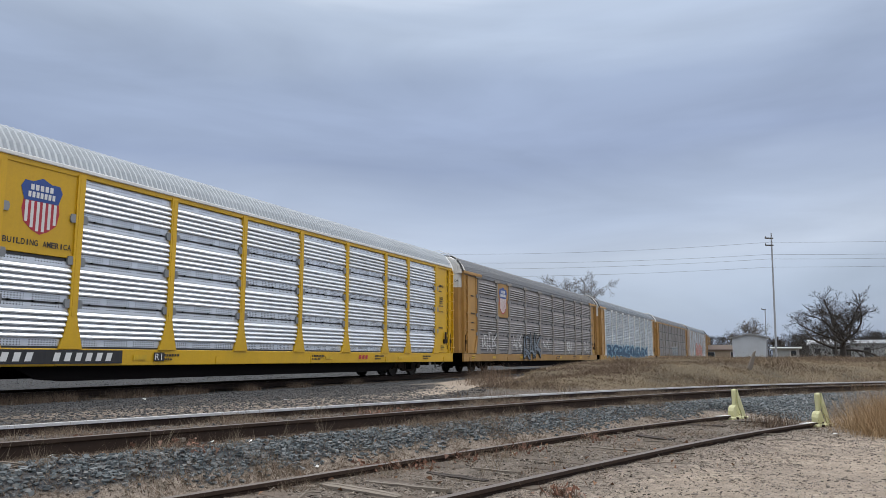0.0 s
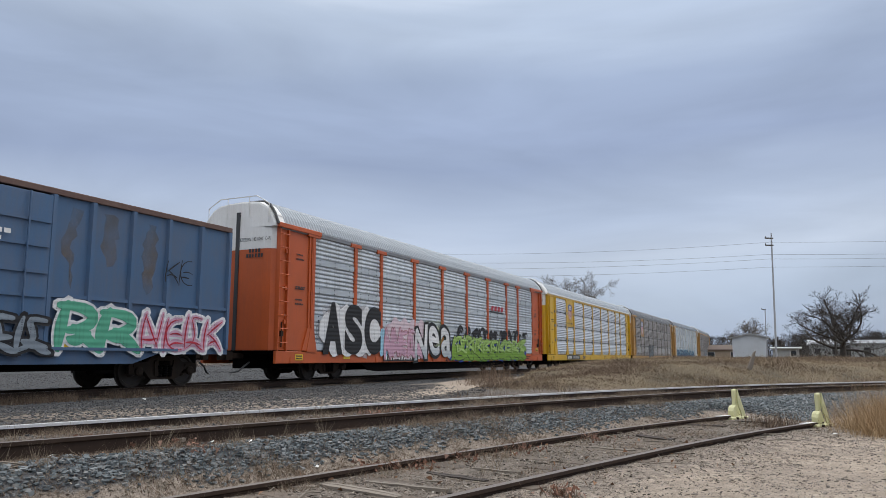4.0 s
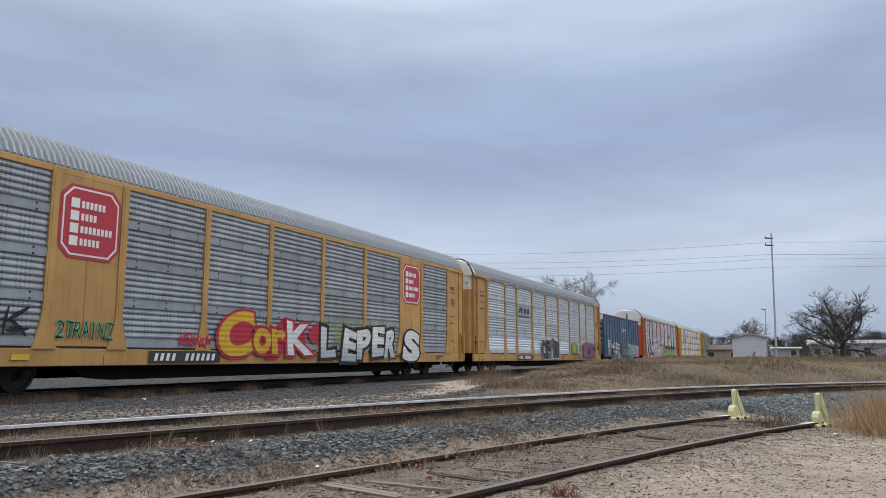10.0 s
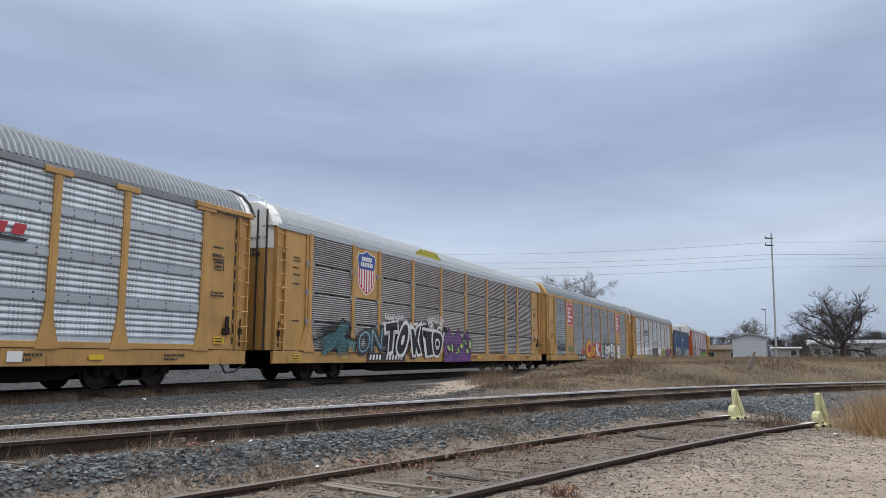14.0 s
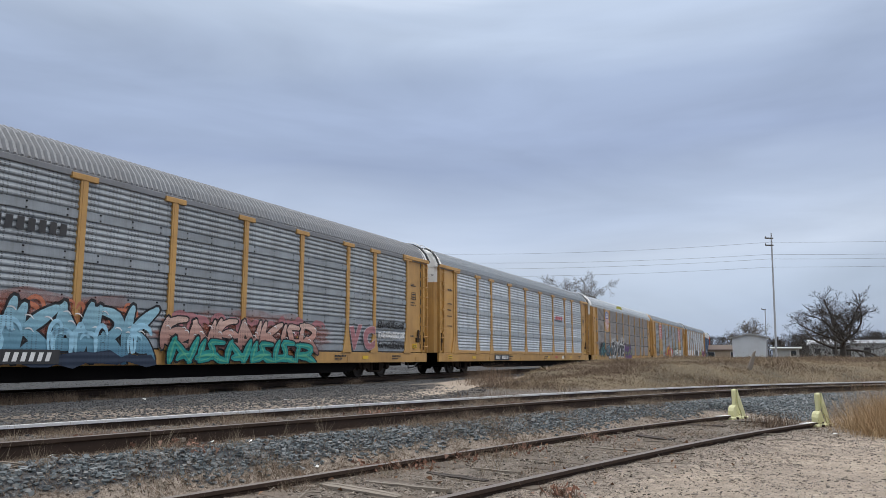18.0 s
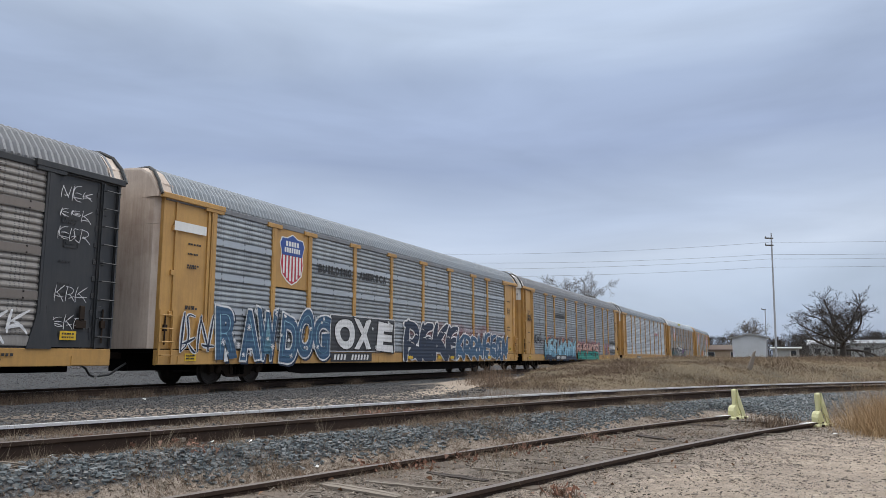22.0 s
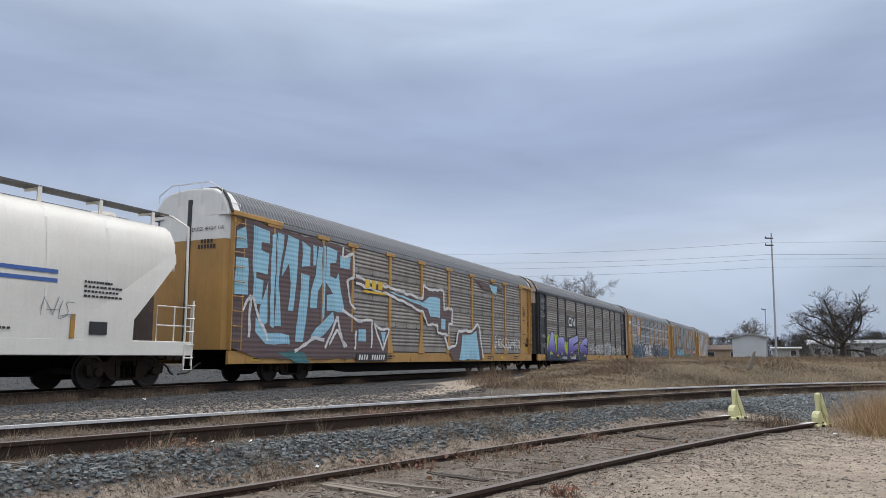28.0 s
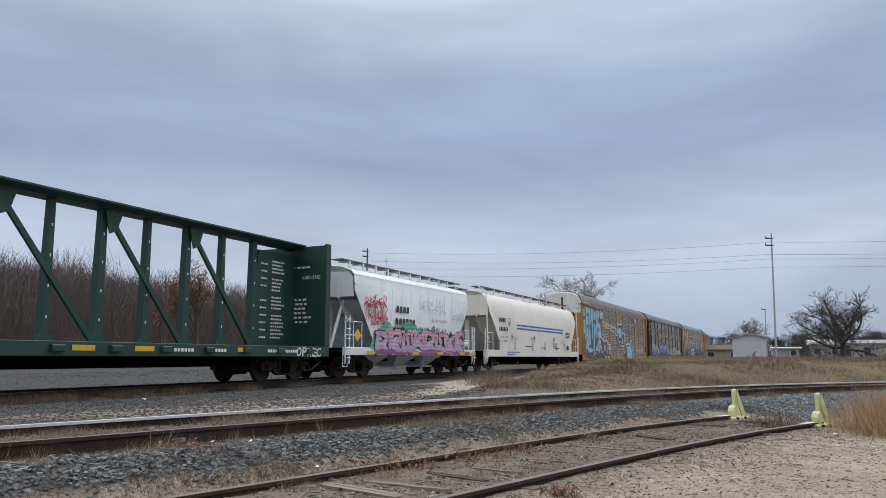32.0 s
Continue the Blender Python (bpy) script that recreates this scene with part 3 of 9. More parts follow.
def build_tracks():
    rows = [(*main_line(s), MAIN_TOP) for s in list(np.arange(-60, 130, 10)) + list(np.arange(130, 420, 6))]
    ties = [(*main_line(s), MAIN_TOP) for s in np.arange(4, 62, 0.53)]
    build_track("main_track", "main line of dull steel rails on grey ballast", rows, ties, (RAILRUST, RAILDULL), tie_z=-0.212)
    rows = [(x, y, h, MID_TOP) for s, x, y, h in MID[::2]]
    ties = [(x, y, h, MID_TOP) for s, x, y, h in MID[::2] if -9 < s < 40]
    build_track("branch_track", "bending track with a shiny far rail and weedy ties", rows, ties, (RAILRUST, RAILTOP), tie_z=-0.192, near_top=RAILDULL)
    rows = [(x, y, h, side_top(s)) for s, x, y, h in SIDE]
    ties = [(x, y, h, side_top(s)) for s, x, y, h in SIDE[::2] if s > -8]
    build_track("disused_siding", "rusty siding half sunk in dirt with rotten ties", rows, ties, (RAILRUST, RAILDULL), tie_len=1.78, tie_z=-0.066)

# ---------------------------------------------------------------- lettering and spray paint
FACE = -1.575   # the plane just proud of the posts on the near side
GLYPHS = {}


def glyph(ch, off=0.0):
    """Outline of one character of the built-in font as a flat mesh: points, faces, width."""
    k = (ch, round(off, 3))
    if k not in GLYPHS:
        cu = bpy.data.curves.new("letters", "FONT")
        cu.body, cu.size, cu.offset, cu.resolution_u, cu.fill_mode = ch, 1.0, off, 5, "FRONT"
        ob = bpy.data.objects.new("letters", cu)
        me = bpy.data.meshes.new_from_object(ob)
        v = np.array([w.co[:2] for w in me.vertices]) if len(me.vertices) else np.zeros((0, 2))
        f = [tuple(p.vertices) for p in me.polygons]
        bpy.data.objects.remove(ob)
        bpy.data.meshes.remove(me)
        bpy.data.curves.remove(cu)
        GLYPHS[k] = (v, f)
    return GLYPHS[k]


def letters(text, x0, x1, z0, z1, y, bold=0.0, lean=0.0, jitter=0.0, wide=1.0, rnd=None, fit=None):
    """Words set to fill a box of the side, read from the camera's side (facing -y)."""
    g = Geo()
    n = len(text)
    w = (x1 - x0) / max(1, n)
    for i, ch in enumerate(text):
        if ch == " ":
            continue
        v, f = glyph(ch, bold)
        if not len(v):
            continue
        ref = glyph(ch, bold if fit is None else fit)[0]
        lo, hi = ref.min(0), ref.max(0)
        sz = hi - lo
        if ch in "I1'.:-!":
            sz = np.array([max(sz[0], 0.42), sz[1] if ch in "I1!" else 0.72])
        r = rnd.uniform if rnd else (lambda a, b: 0.0)
        sx, sz_ = w * 0.92 * wide / sz[0], (z1 - z0) / sz[1]
        cx, cz = x0 + (i + 0.5) * w + r(-1, 1) * jitter * w * 0.15, z0 + r(-1, 1) * jitter * (z1 - z0) * 0.08
        turn = r(-1, 1) * jitter * 0.07
        p = (v - np.array([(lo[0] + hi[0]) / 2, lo[1]])) * np.array([sx, sz_])
        px = p[:, 0] * math.cos(turn) - p[:, 1] * math.sin(turn) + lean * p[:, 1]
        pz = p[:, 0] * math.sin(turn) + p[:, 1] * math.cos(turn)
        if jitter:
            # hand-sprayed: each letter swells, leans and bends in its own way
            ph, pq, tp = r(-3, 3), r(-3, 3), r(-1, 1)
            hh = z1 - z0
            px = px * (1 + 0.22 * jitter * tp * (pz / hh - 0.5)) + 0.07 * jitter * w * np.sin(3.6 * pz / hh + ph)
            pz = pz + 0.07 * jitter * hh * np.sin(3.2 * px / w + pq) * (0.3 + pz / hh)
        g.add([(cx + a, y - 0.0004 * i, cz + b) for a, b in zip(px, pz)], f)
    return g


def bars(n, x0, x1, z0, z1, y, fill=0.68, rnd=None, skip=()):
    """Unreadable writing, as plain bars of its size."""
    g = Geo()
    w = (x1 - x0) / n
    for i in range(n):
        if i in skip:
            continue
        k = fill * (rnd.uniform(0.75, 1.1) if rnd else 1)
        g.box(x0 + i * w, x0 + (i + k) * w, y - 0.003, y + 0.003, z0, z1)
    return g


def plate(x0, x1, z0, z1, y, t=0.006):
    return Geo().box(x0, x1, y - t, y, z0, z1)


def flat(pts, y):
    return Geo().add([(x, y, z) for x, z in pts], [tuple(range(len(pts)))])


def blob(x0, x1, z0, z1, y, n, r, rnd):
    """A sprayed cloud: one outline with scalloped edges above and below."""
    m = max(10, int((x1 - x0) / max(0.12, r * 0.32)))
    up, dn = [], []
    ph, ph2 = rnd.uniform(0, 6), rnd.uniform(0, 6)
    step = max(r * 1.6, 0.3)
    for i in range(m + 1):
        u = i / m
        x = x0 + (x1 - x0) * u
        taper = min(1.0, 4.0 * u + 0.25, 4.0 * (1 - u) + 0.25)
        s1 = abs(math.sin((x - x0) / step * math.pi + ph)) * 0.30 + rnd.uniform(-0.03, 0.03)
        s2 = abs(math.sin((x - x0) / step * math.pi * 0.83 + ph2)) * 0.22
        mid, half = (z0 + z1) / 2, (z1 - z0) / 2 * taper
        up.append((x, mid + half * (0.72 + s1)))
        dn.append((x, mid - half * min(1.0, 0.80 + s2)))
    g = Geo()
    k = len(up)
    g.add([(x, y, z) for x, z in up] + [(x, y, z) for x, z in dn], [(i, i + 1, k + i + 1, k + i) for i in range(k - 1)])
    return g


def stroke(g, p, q, w0, w1, y):
    d = Vector((q[0] - p[0], q[1] - p[1]))
    if d.length < 1e-4:
        return
    d.normalize()
    n = Vector((-d.y, d.x))
    g.add([(p[0] + n.x * w0, y, p[1] + n.y * w0), (p[0] - n.x * w0, y, p[1] - n.y * w0), (q[0] - n.x * w1, y, q[1] - n.y * w1), (q[0] + n.x * w1, y, q[1] + n.y * w1)], [(0, 1, 2, 3)])


def ribbon(pts, w, y, grow=0.0, n=9):
    """A tapered brush stroke along a bent line of three or four points."""
    P = [Vector((p[0], p[1])) for p in pts]
    line = []
    for i in range(n + 1):
        q, u = P[:], i / n
        while len(q) > 1:
            q = [a.lerp(b, u) for a, b in zip(q, q[1:])]
        line.append(q[0])
    L, R = [], []
    for i, p in enumerate(line):
        d = (line[min(i + 1, n)] - line[max(i - 1, 0)])
        d = d.normalized() if d.length > 1e-6 else Vector((1, 0))
        k = w * (0.30 + 0.85 * math.sin(math.pi * (0.12 + 0.76 * i / n))) + grow
        if i in (0, n):
            p = p + d * (grow if i else -grow)
        nn = Vector((-d.y, d.x)) * k
        L.append((p.x + nn.x, y, p.y + nn.y))
        R.append((p.x - nn.x, y, p.y - nn.y))
    for i, sg in ((0, -1), (n, 1)):
        d = (line[i] - line[i - 1]) if i else (line[1] - line[0])
        d = d.normalized() * sg if d.length > 1e-6 else Vector((sg, 0))
        e = line[i] + d * (w * 0.55 + grow * 1.6)
        nn = Vector((-d.y, d.x)) * sg * (w * 0.28 + grow * 0.5)
        (L.append if i else (lambda q: L.insert(0, q)))((e.x + nn.x, y, e.y + nn.y))
        (R.append if i else (lambda q: R.insert(0, q)))((e.x - nn.x, y, e.y - nn.y))
    k = n + 3
    return L + R, [(i, i + 1, k + i + 1, k + i) for i in range(n + 2)]


def strip(g, pts, w, y, rnd=None):
    """A wobbly sprayed line through the given corners."""
    for p, q in zip(pts, pts[1:]):
        k = max(1, int(math.hypot(q[0] - p[0], q[1] - p[1]) / 0.22))
        last = p
        for i in range(1, k + 1):
            c = (p[0] + (q[0] - p[0]) * i / k, p[1] + (q[1] - p[1]) * i / k)
            if rnd and i < k:
                c = (c[0] + rnd.uniform(-1, 1) * 0.04, c[1] + rnd.uniform(-1, 1) * 0.05)
            stroke(g, last, c, w * (rnd.uniform(0.6, 1.3) if rnd else 1), w, y)
            last = c
    return g


def rough(pts, rnd, amp=0.05, step=0.3):
    """A hand-sprayed outline: the corners joined by slightly wavering edges."""
    out = []
    for p, q in zip(pts, pts[1:] + pts[:1]):
        k = max(1, int(math.hypot(q[0] - p[0], q[1] - p[1]) / step))
        for i in range(k):
            a = amp if i else amp * 0.4
            out.append((p[0] + (q[0] - p[0]) * i / k + rnd.uniform(-a, a), p[1] + (q[1] - p[1]) * i / k + rnd.uniform(-a, a)))
    return out


def tufts(car, x0, x1, z0, z1, n, cols, y, rnd, size=0.5):
    """Loose sprayed puffs of several colours behind a piece."""
    for i in range(n):
        cx, cz = x0 + (x1 - x0) * (i + rnd.uniform(0.2, 0.8)) / n, rnd.uniform(z0, z1)
        s = size * rnd.uniform(0.6, 1.2)
        pts = [(cx + s * math.cos(a) * rnd.uniform(0.7, 1.1), cz + s * 0.8 * math.sin(a) * rnd.uniform(0.7, 1.15)) for a in np.arange(0, 6.28, 0.42)]
        part("graffiti", flat(pts, y + 0.0006 * (i % 5)), cols[i % len(cols)], car, "sprayed puff of colour")


def wild_letter(cx, cw, z0, z1, y, rnd, w, grow):
    """Bent strokes locked into one another, like one letter of a spray piece."""
    g = Geo()
    h = z1 - z0
    x0, x1 = cx - cw * 0.52, cx + cw * 0.52

    def X(u):
        return x0 + (x1 - x0) * u

    def Z(v):
        return z0 + h * v

    form = rnd.randrange(5)
    r = rnd.uniform
    S = []
    S.append([(X(0.12), Z(0.02)), (X(0.02 + r(0, 0.15)), Z(0.5)), (X(0.28), Z(1.0))])
    if form == 0:
        S.append([(X(0.1), Z(0.95)), (X(1.15), Z(1.0)), (X(1.0), Z(0.45)), (X(0.3), Z(0.42))])
        S.append([(X(0.42), Z(0.5)), (X(0.7), Z(0.3)), (X(1.05), Z(-0.02))])
    elif form == 1:
        S.append([(X(0.9), Z(1.0)), (X(-0.1), Z(1.05)), (X(0.0), Z(-0.1)), (X(0.95), Z(0.08))])
        S.append([(X(0.35), Z(0.52)), (X(0.65), Z(0.62)), (X(0.95), Z(0.5))])
    elif form == 2:
        S.append([(X(0.22), Z(0.95)), (X(0.5), Z(0.5)), (X(0.78), Z(0.05))])
        S.append([(X(0.72), Z(0.05)), (X(0.85), Z(0.5)), (X(1.0), Z(1.02))])
    elif form == 3:
        S.append([(X(0.95), Z(0.92)), (X(-0.25), Z(1.15)), (X(1.3), Z(0.35)), (X(0.1), Z(0.0))])
        S.append([(X(0.6), Z(0.2)), (X(0.85), Z(0.02)), (X(1.1), Z(-0.04))])
    else:
        S.append([(X(0.25), Z(0.5)), (X(0.6), Z(0.75)), (X(1.05), Z(1.0))])
        S.append([(X(0.3), Z(0.55)), (X(0.7), Z(0.4)), (X(1.0), Z(0.0))])
    S.append([(X(r(0.0, 0.4)), Z(r(0.15, 0.4))), (X(0.5), Z(r(0.1, 0.5))), (X(r(0.7, 1.1)), Z(r(0.1, 0.4)))])
    for k, s in enumerate(S):
        v, f = ribbon(s, w * r(0.85, 1.2), y - 0.0005 * k, grow)
        lo = max(0.60, z0 - w - grow)
        g.add([(a, b, max(c, lo)) for a, b, c in v], f)
    return g


def scrawl(x0, x1, z0, z1, y, n, rnd, w=0.018):
    """Thin hand-sprayed letters with loops and flicks."""
    g = Geo()
    k = max(2, int((x1 - x0) / max(0.16, (z1 - z0) * 0.55)))
    cw = (x1 - x0) / k
    for i in range(k):
        h = (z1 - z0) * rnd.uniform(0.6, 1.0)
        q = wild_letter(x0 + (i + 0.5) * cw, cw * rnd.uniform(0.8, 1.15), z0 + rnd.uniform(0, z1 - z0 - h), z0 + h, y - 0.002 * (i % 2), rnd, w * 0.9, 0.0)
        g.add(q.v, q.f)
    return g




def piece(car, text, x0, x1, z0, z1, fill, line, lift=0.0, bold=0.035, edge=0.085, lean=0.0, jitter=0.8, wide=1.12, seed=1, shade=None, inner=None):
    """A sprayed word: each fat outlined letter is a part with its fill on top."""
    y = FACE - lift
    w = (x1 - x0) / len(text)
    for i, ch in enumerate(text):
        if ch == " ":
            continue
        a, b = x0 + i * w, x0 + (i + 1) * w
        yy = y - 0.002 * (i % 2)
        if shade:
            part("graffiti_shadow", letters(ch, a + 0.08, b + 0.08, z0 - 0.06, z1 - 0.04, yy + 0.004, edge, lean, jitter, wide, random.Random(seed + i), edge), shade, car)
        o = part("graffiti_letter", letters(ch, a, b, z0, z1, yy - 0.006, edge, lean, jitter, wide, random.Random(seed + i), edge), line, car, "sprayed graffiti letter with an outline")
        part("letter_fill", letters(ch, a, b, z0, z1, yy - 0.012, bold - 0.02, lean, jitter, wide, random.Random(seed + i), edge), fill, o)
        if inner:
            part("inner_line", letters(ch, a, b, z0, z1, yy - 0.018, -0.038, lean, jitter, wide, random.Random(seed + i), edge), inner, o)


def wild_piece(car, x0, x1, z0, z1, n, fill, line, seed, lift=0.0, fill2=None, w=0.13, rim=0.06, shine=None):
    y = FACE - lift
    cw = (x1 - x0) / n
    for i in range(n):
        cx = x0 + (i + 0.5) * cw
        yy = y - 0.003 * (i % 2)
        q = random.Random(seed * 17 + i)
        a, b = z0 + q.uniform(0, 0.10) * (z1 - z0), z1 - q.uniform(0, 0.16) * (z1 - z0)
        o = part("graffiti_letter", wild_letter(cx, cw, a, b, yy - 0.004, random.Random(seed * 31 + i), w, rim), line, car, "sprayed graffiti letter of interlocked strokes")
        part("letter_fill", wild_letter(cx, cw, a, b, yy - 0.012, random.Random(seed * 31 + i), w, 0.0), fill, o)
        if fill2:
            part("letter_highlight", wild_letter(cx, cw, a, b, yy - 0.020, random.Random(seed * 31 + i), w * 0.33, -0.01), fill2, o)
        if shine:
            for k in range(3):
                px, pz = cx + cw * q.uniform(-0.45, 0.4), a + (b - a) * q.uniform(0.45, 0.95)
                v, f = ribbon([(px, pz), (px + 0.12 * w / 0.13, pz + 0.05), (px + 0.2 * w / 0.13, pz - 0.06)], 0.014, yy - 0.026 - 0.0006 * k)
                part("shine", Geo().add(v, f), shine, o)


def mist(car, x0, x1, z0, z1, mat, rnd, y=None):
    """Thin overspray: three see-through clouds, one inside the other."""
    for k in range(3):
        m = 0.12 * k * min(x1 - x0, z1 - z0)
        c, d, a, b = (x0 + x1) / 2, (z0 + z1) / 2, (x1 - x0) / 2 - m, (z1 - z0) / 2 - m
        n = max(16, int((x1 - x0) * 4))
        pts = []
        for i in range(n):
            t = 2 * math.pi * i / n
            ct, st = math.cos(t), math.sin(t)
            q = 1 / (abs(ct) ** 3 + abs(st) ** 3) ** 0.333 * rnd.uniform(0.70, 1.04)
            pts.append((c + a * ct * q, max(0.6, d + b * st * q)))
        part("spray_mist", flat(pts, (FACE + 0.012 if y is None else y) - 0.0012 * k), mat, car, "thin sprayed mist")


def curls(car, x0, x1, z0, z1, n, mat, rnd, w=0.05, y=None, label="curled sprayed strokes"):
    """Flame-like tapered strokes that rise and bend over."""
    for i in range(n):
        g = Geo()
        cx = x0 + (x1 - x0) * (i + rnd.uniform(0.2, 0.8)) / n
        for k in range(rnd.choice((2, 3, 3))):
            h = (z1 - z0) * rnd.uniform(0.55, 1.0)
            b = rnd.choice((-1, 1)) * rnd.uniform(0.1, 0.45)
            a = cx + rnd.uniform(-0.18, 0.18)
            v, f = ribbon([(a, z0), (a - b * 0.6, z0 + h * 0.9), (a + b, z0 + h * 1.1), (a + b * 1.4, z0 + h * 0.6)], w * rnd.uniform(0.8, 1.5), (FACE - 0.002 if y is None else y) - 0.0006 * k)
            g.add(v, f)
        part("graffiti", g, mat, car, label)


def mass_piece(car, x0, x1, z0, z1, fill, line, spots, seed, peaks=3, lift=0.0):
    """One solid painted body with pointed tops, dark inner curves and bright leaf-shaped spots."""
    r = random.Random(seed)
    y = FACE - lift
    L, H = x1 - x0, z1 - z0
    top = []
    for i in range(peaks):
        c = x0 + L * (i + 0.5) / peaks
        top += [(c - L / peaks * 0.46, z0 + H * r.uniform(0.60, 0.72)), (c - L / peaks * 0.16, z0 + H * r.uniform(0.78, 0.86)), (c + r.uniform(-0.05, 0.05) * L, z0 + H * r.uniform(0.94, 1.0)), (c + L / peaks * 0.2, z0 + H * r.uniform(0.76, 0.84)), (c + L / peaks * 0.44, z0 + H * r.uniform(0.6, 0.7))]
    pts = [(x1 - 0.05 * L, z0), (x0 + 0.02 * L, z0), (x0, z0 + 0.3 * H), (x0 + 0.03 * L, z0 + 0.45 * H)] + top + [(x1, z0 + 0.4 * H), (x1 + 0.02 * L, z0 + 0.2 * H)]
    b = part("graffiti", flat(rough(pts, r, 0.03, 0.3), y), fill, car, "solid sprayed body with pointed tops")
    cx, cz = (x0 + x1) / 2, z0 + H * 0.4
    part("outline", strip(Geo(), pts + pts[:1], 0.022, y - 0.005, r), line, b)
    for i in range(peaks * 4):
        u, v = (i + r.uniform(0.2, 0.8)) / (peaks * 4), r.uniform(0.08, 0.62)
        a = r.uniform(0, 3.14)
        l = H * r.uniform(0.10, 0.17)
        px, pz = x0 + L * u, z0 + H * v
        q = [(px + l * math.cos(a) * math.cos(t) - 0.5 * l * math.sin(a) * math.sin(t), pz + l * math.sin(a) * math.cos(t) + 0.5 * l * math.cos(a) * math.sin(t)) for t in np.arange(0, 6.28, 0.52)]
        part("spot", flat(q, y - 0.004 - 0.0004 * i), spots, b)
        part("outline", strip(Geo(), q + q[:1], 0.014, y - 0.012, None), line, b)
        w_, f_ = ribbon([(px - 0.5 * l, pz + 1.3 * l), (px + 1.6 * l, pz + l), (px + l * r.uniform(-0.5, 1.5), pz - 1.4 * l)], 0.022, y - 0.009 - 0.0004 * i)
        part("inner_line", Geo().add(w_, f_), line, b)


def stars(car, x0, x1, z0, z1, n, mat, rnd, y):
    for i in range(n):
        cx, cz, s_ = x0 + (x1 - x0) * (i + rnd.uniform(0.1, 0.9)) / n, rnd.uniform(z0, z1), rnd.uniform(0.05, 0.11)
        g = Geo()
        for k in range(4):
            a = k * math.pi / 4 + rnd.uniform(-0.2, 0.2)
            stroke(g, (cx - s_ * math.cos(a), cz - s_ * math.sin(a)), (cx + s_ * math.cos(a), cz + s_ * math.sin(a)), 0.011, 0.011, y - 0.0005 * k)
        part("star", g, mat, car)


FADES = dict(greymist=sprayed("grey_mist", [(0, (0.30, 0.31, 0.33))], 0.22), bluemist=sprayed("blue_mist", [(0, (0.05, 0.12, 0.26))], 0.75), teal=sprayed("teal_mist", [(0, (0.10, 0.24, 0.26))], 0.85), violet=sprayed("violet_fade", [(0.62, (0.02, 0.018, 0.06)), (1.0, (0.055, 0.035, 0.17)), (1.35, (0.15, 0.12, 0.42)), (1.9, (0.33, 0.33, 0.70)), (2.4, (0.42, 0.45, 0.75))]),
             orchid=sprayed("orchid_fade", [(0.9, (0.40, 0.27, 0.46)), (1.3, (0.50, 0.36, 0.52)), (1.9, (0.50, 0.24, 0.32))]),
             leaf=sprayed("leaf_fade", [(0.6, (0.16, 0.30, 0.035)), (1.2, (0.20, 0.36, 0.05)), (1.9, (0.36, 0.50, 0.16))]),
             aqua=sprayed("aqua_fade", [(0.65, (0.05, 0.14, 0.22)), (1.2, (0.16, 0.33, 0.42)), (2.0, (0.30, 0.50, 0.58))]),
             chrome=sprayed("chrome_fade", [(0.62, (0.33, 0.38, 0.41)), (1.1, (0.48, 0.52, 0.54)), (1.3, (0.68, 0.68, 0.68)), (2.0, (0.70, 0.70, 0.70))]),
             shellpink=sprayed("shellpink_fade", [(0.9, (0.20, 0.10, 0.09)), (1.4, (0.48, 0.27, 0.22)), (1.9, (0.62, 0.45, 0.38))]),
             ember=sprayed("ember_mist", [(0, (0.42, 0.12, 0.07))], 0.34), blushmist=sprayed("blush_mist", [(0, (0.38, 0.16, 0.17))], 0.34), limemist=sprayed("lime_mist", [(0, (0.45, 0.55, 0.20))], 0.28),
             sootmist=sprayed("soot_mist", [(0, (0.03, 0.03, 0.033))], 0.6), milk=sprayed("milk_mist", [(0, (0.62, 0.60, 0.62))], 0.7))
G = {k: gpaint(k, v) for k, v in dict(leafdark=(0.06, 0.14, 0.02), orchid_deep=(0.22, 0.10, 0.20), haze_grey=(0.40, 0.43, 0.45), grape=(0.135, 0.06, 0.20), pale_lime=(0.35, 0.52, 0.16), black=(0.018, 0.018, 0.02), white=(0.66, 0.66, 0.66), green=(0.22, 0.52, 0.04), blue=(0.02, 0.05, 0.30), pink=(0.55, 0.33, 0.42), soot=(0.055, 0.058, 0.064), blush=(0.62, 0.50, 0.54),
    purple=(0.07, 0.04, 0.19), plum=(0.27, 0.085, 0.15), mauve=(0.24, 0.04, 0.09), red=(0.42, 0.03, 0.05), gold=(0.58, 0.36, 0.03), lilac=(0.34, 0.31, 0.70), teal=(0.02, 0.26, 0.24), sky=(0.30, 0.53, 0.66),
    rose=(0.34, 0.15, 0.16), navy=(0.026, 0.038, 0.065), steel=(0.05, 0.105, 0.18), lime=(0.45, 0.58, 0.04), olive=(0.38, 0.36, 0.03), brown=(0.125, 0.088, 0.088), rust=(0.42, 0.15, 0.085), mint=(0.09, 0.36, 0.23), salmon=(0.62, 0.30, 0.26), slate=(0.20, 0.235, 0.27), dusk=(0.06, 0.17, 0.185)).items()}


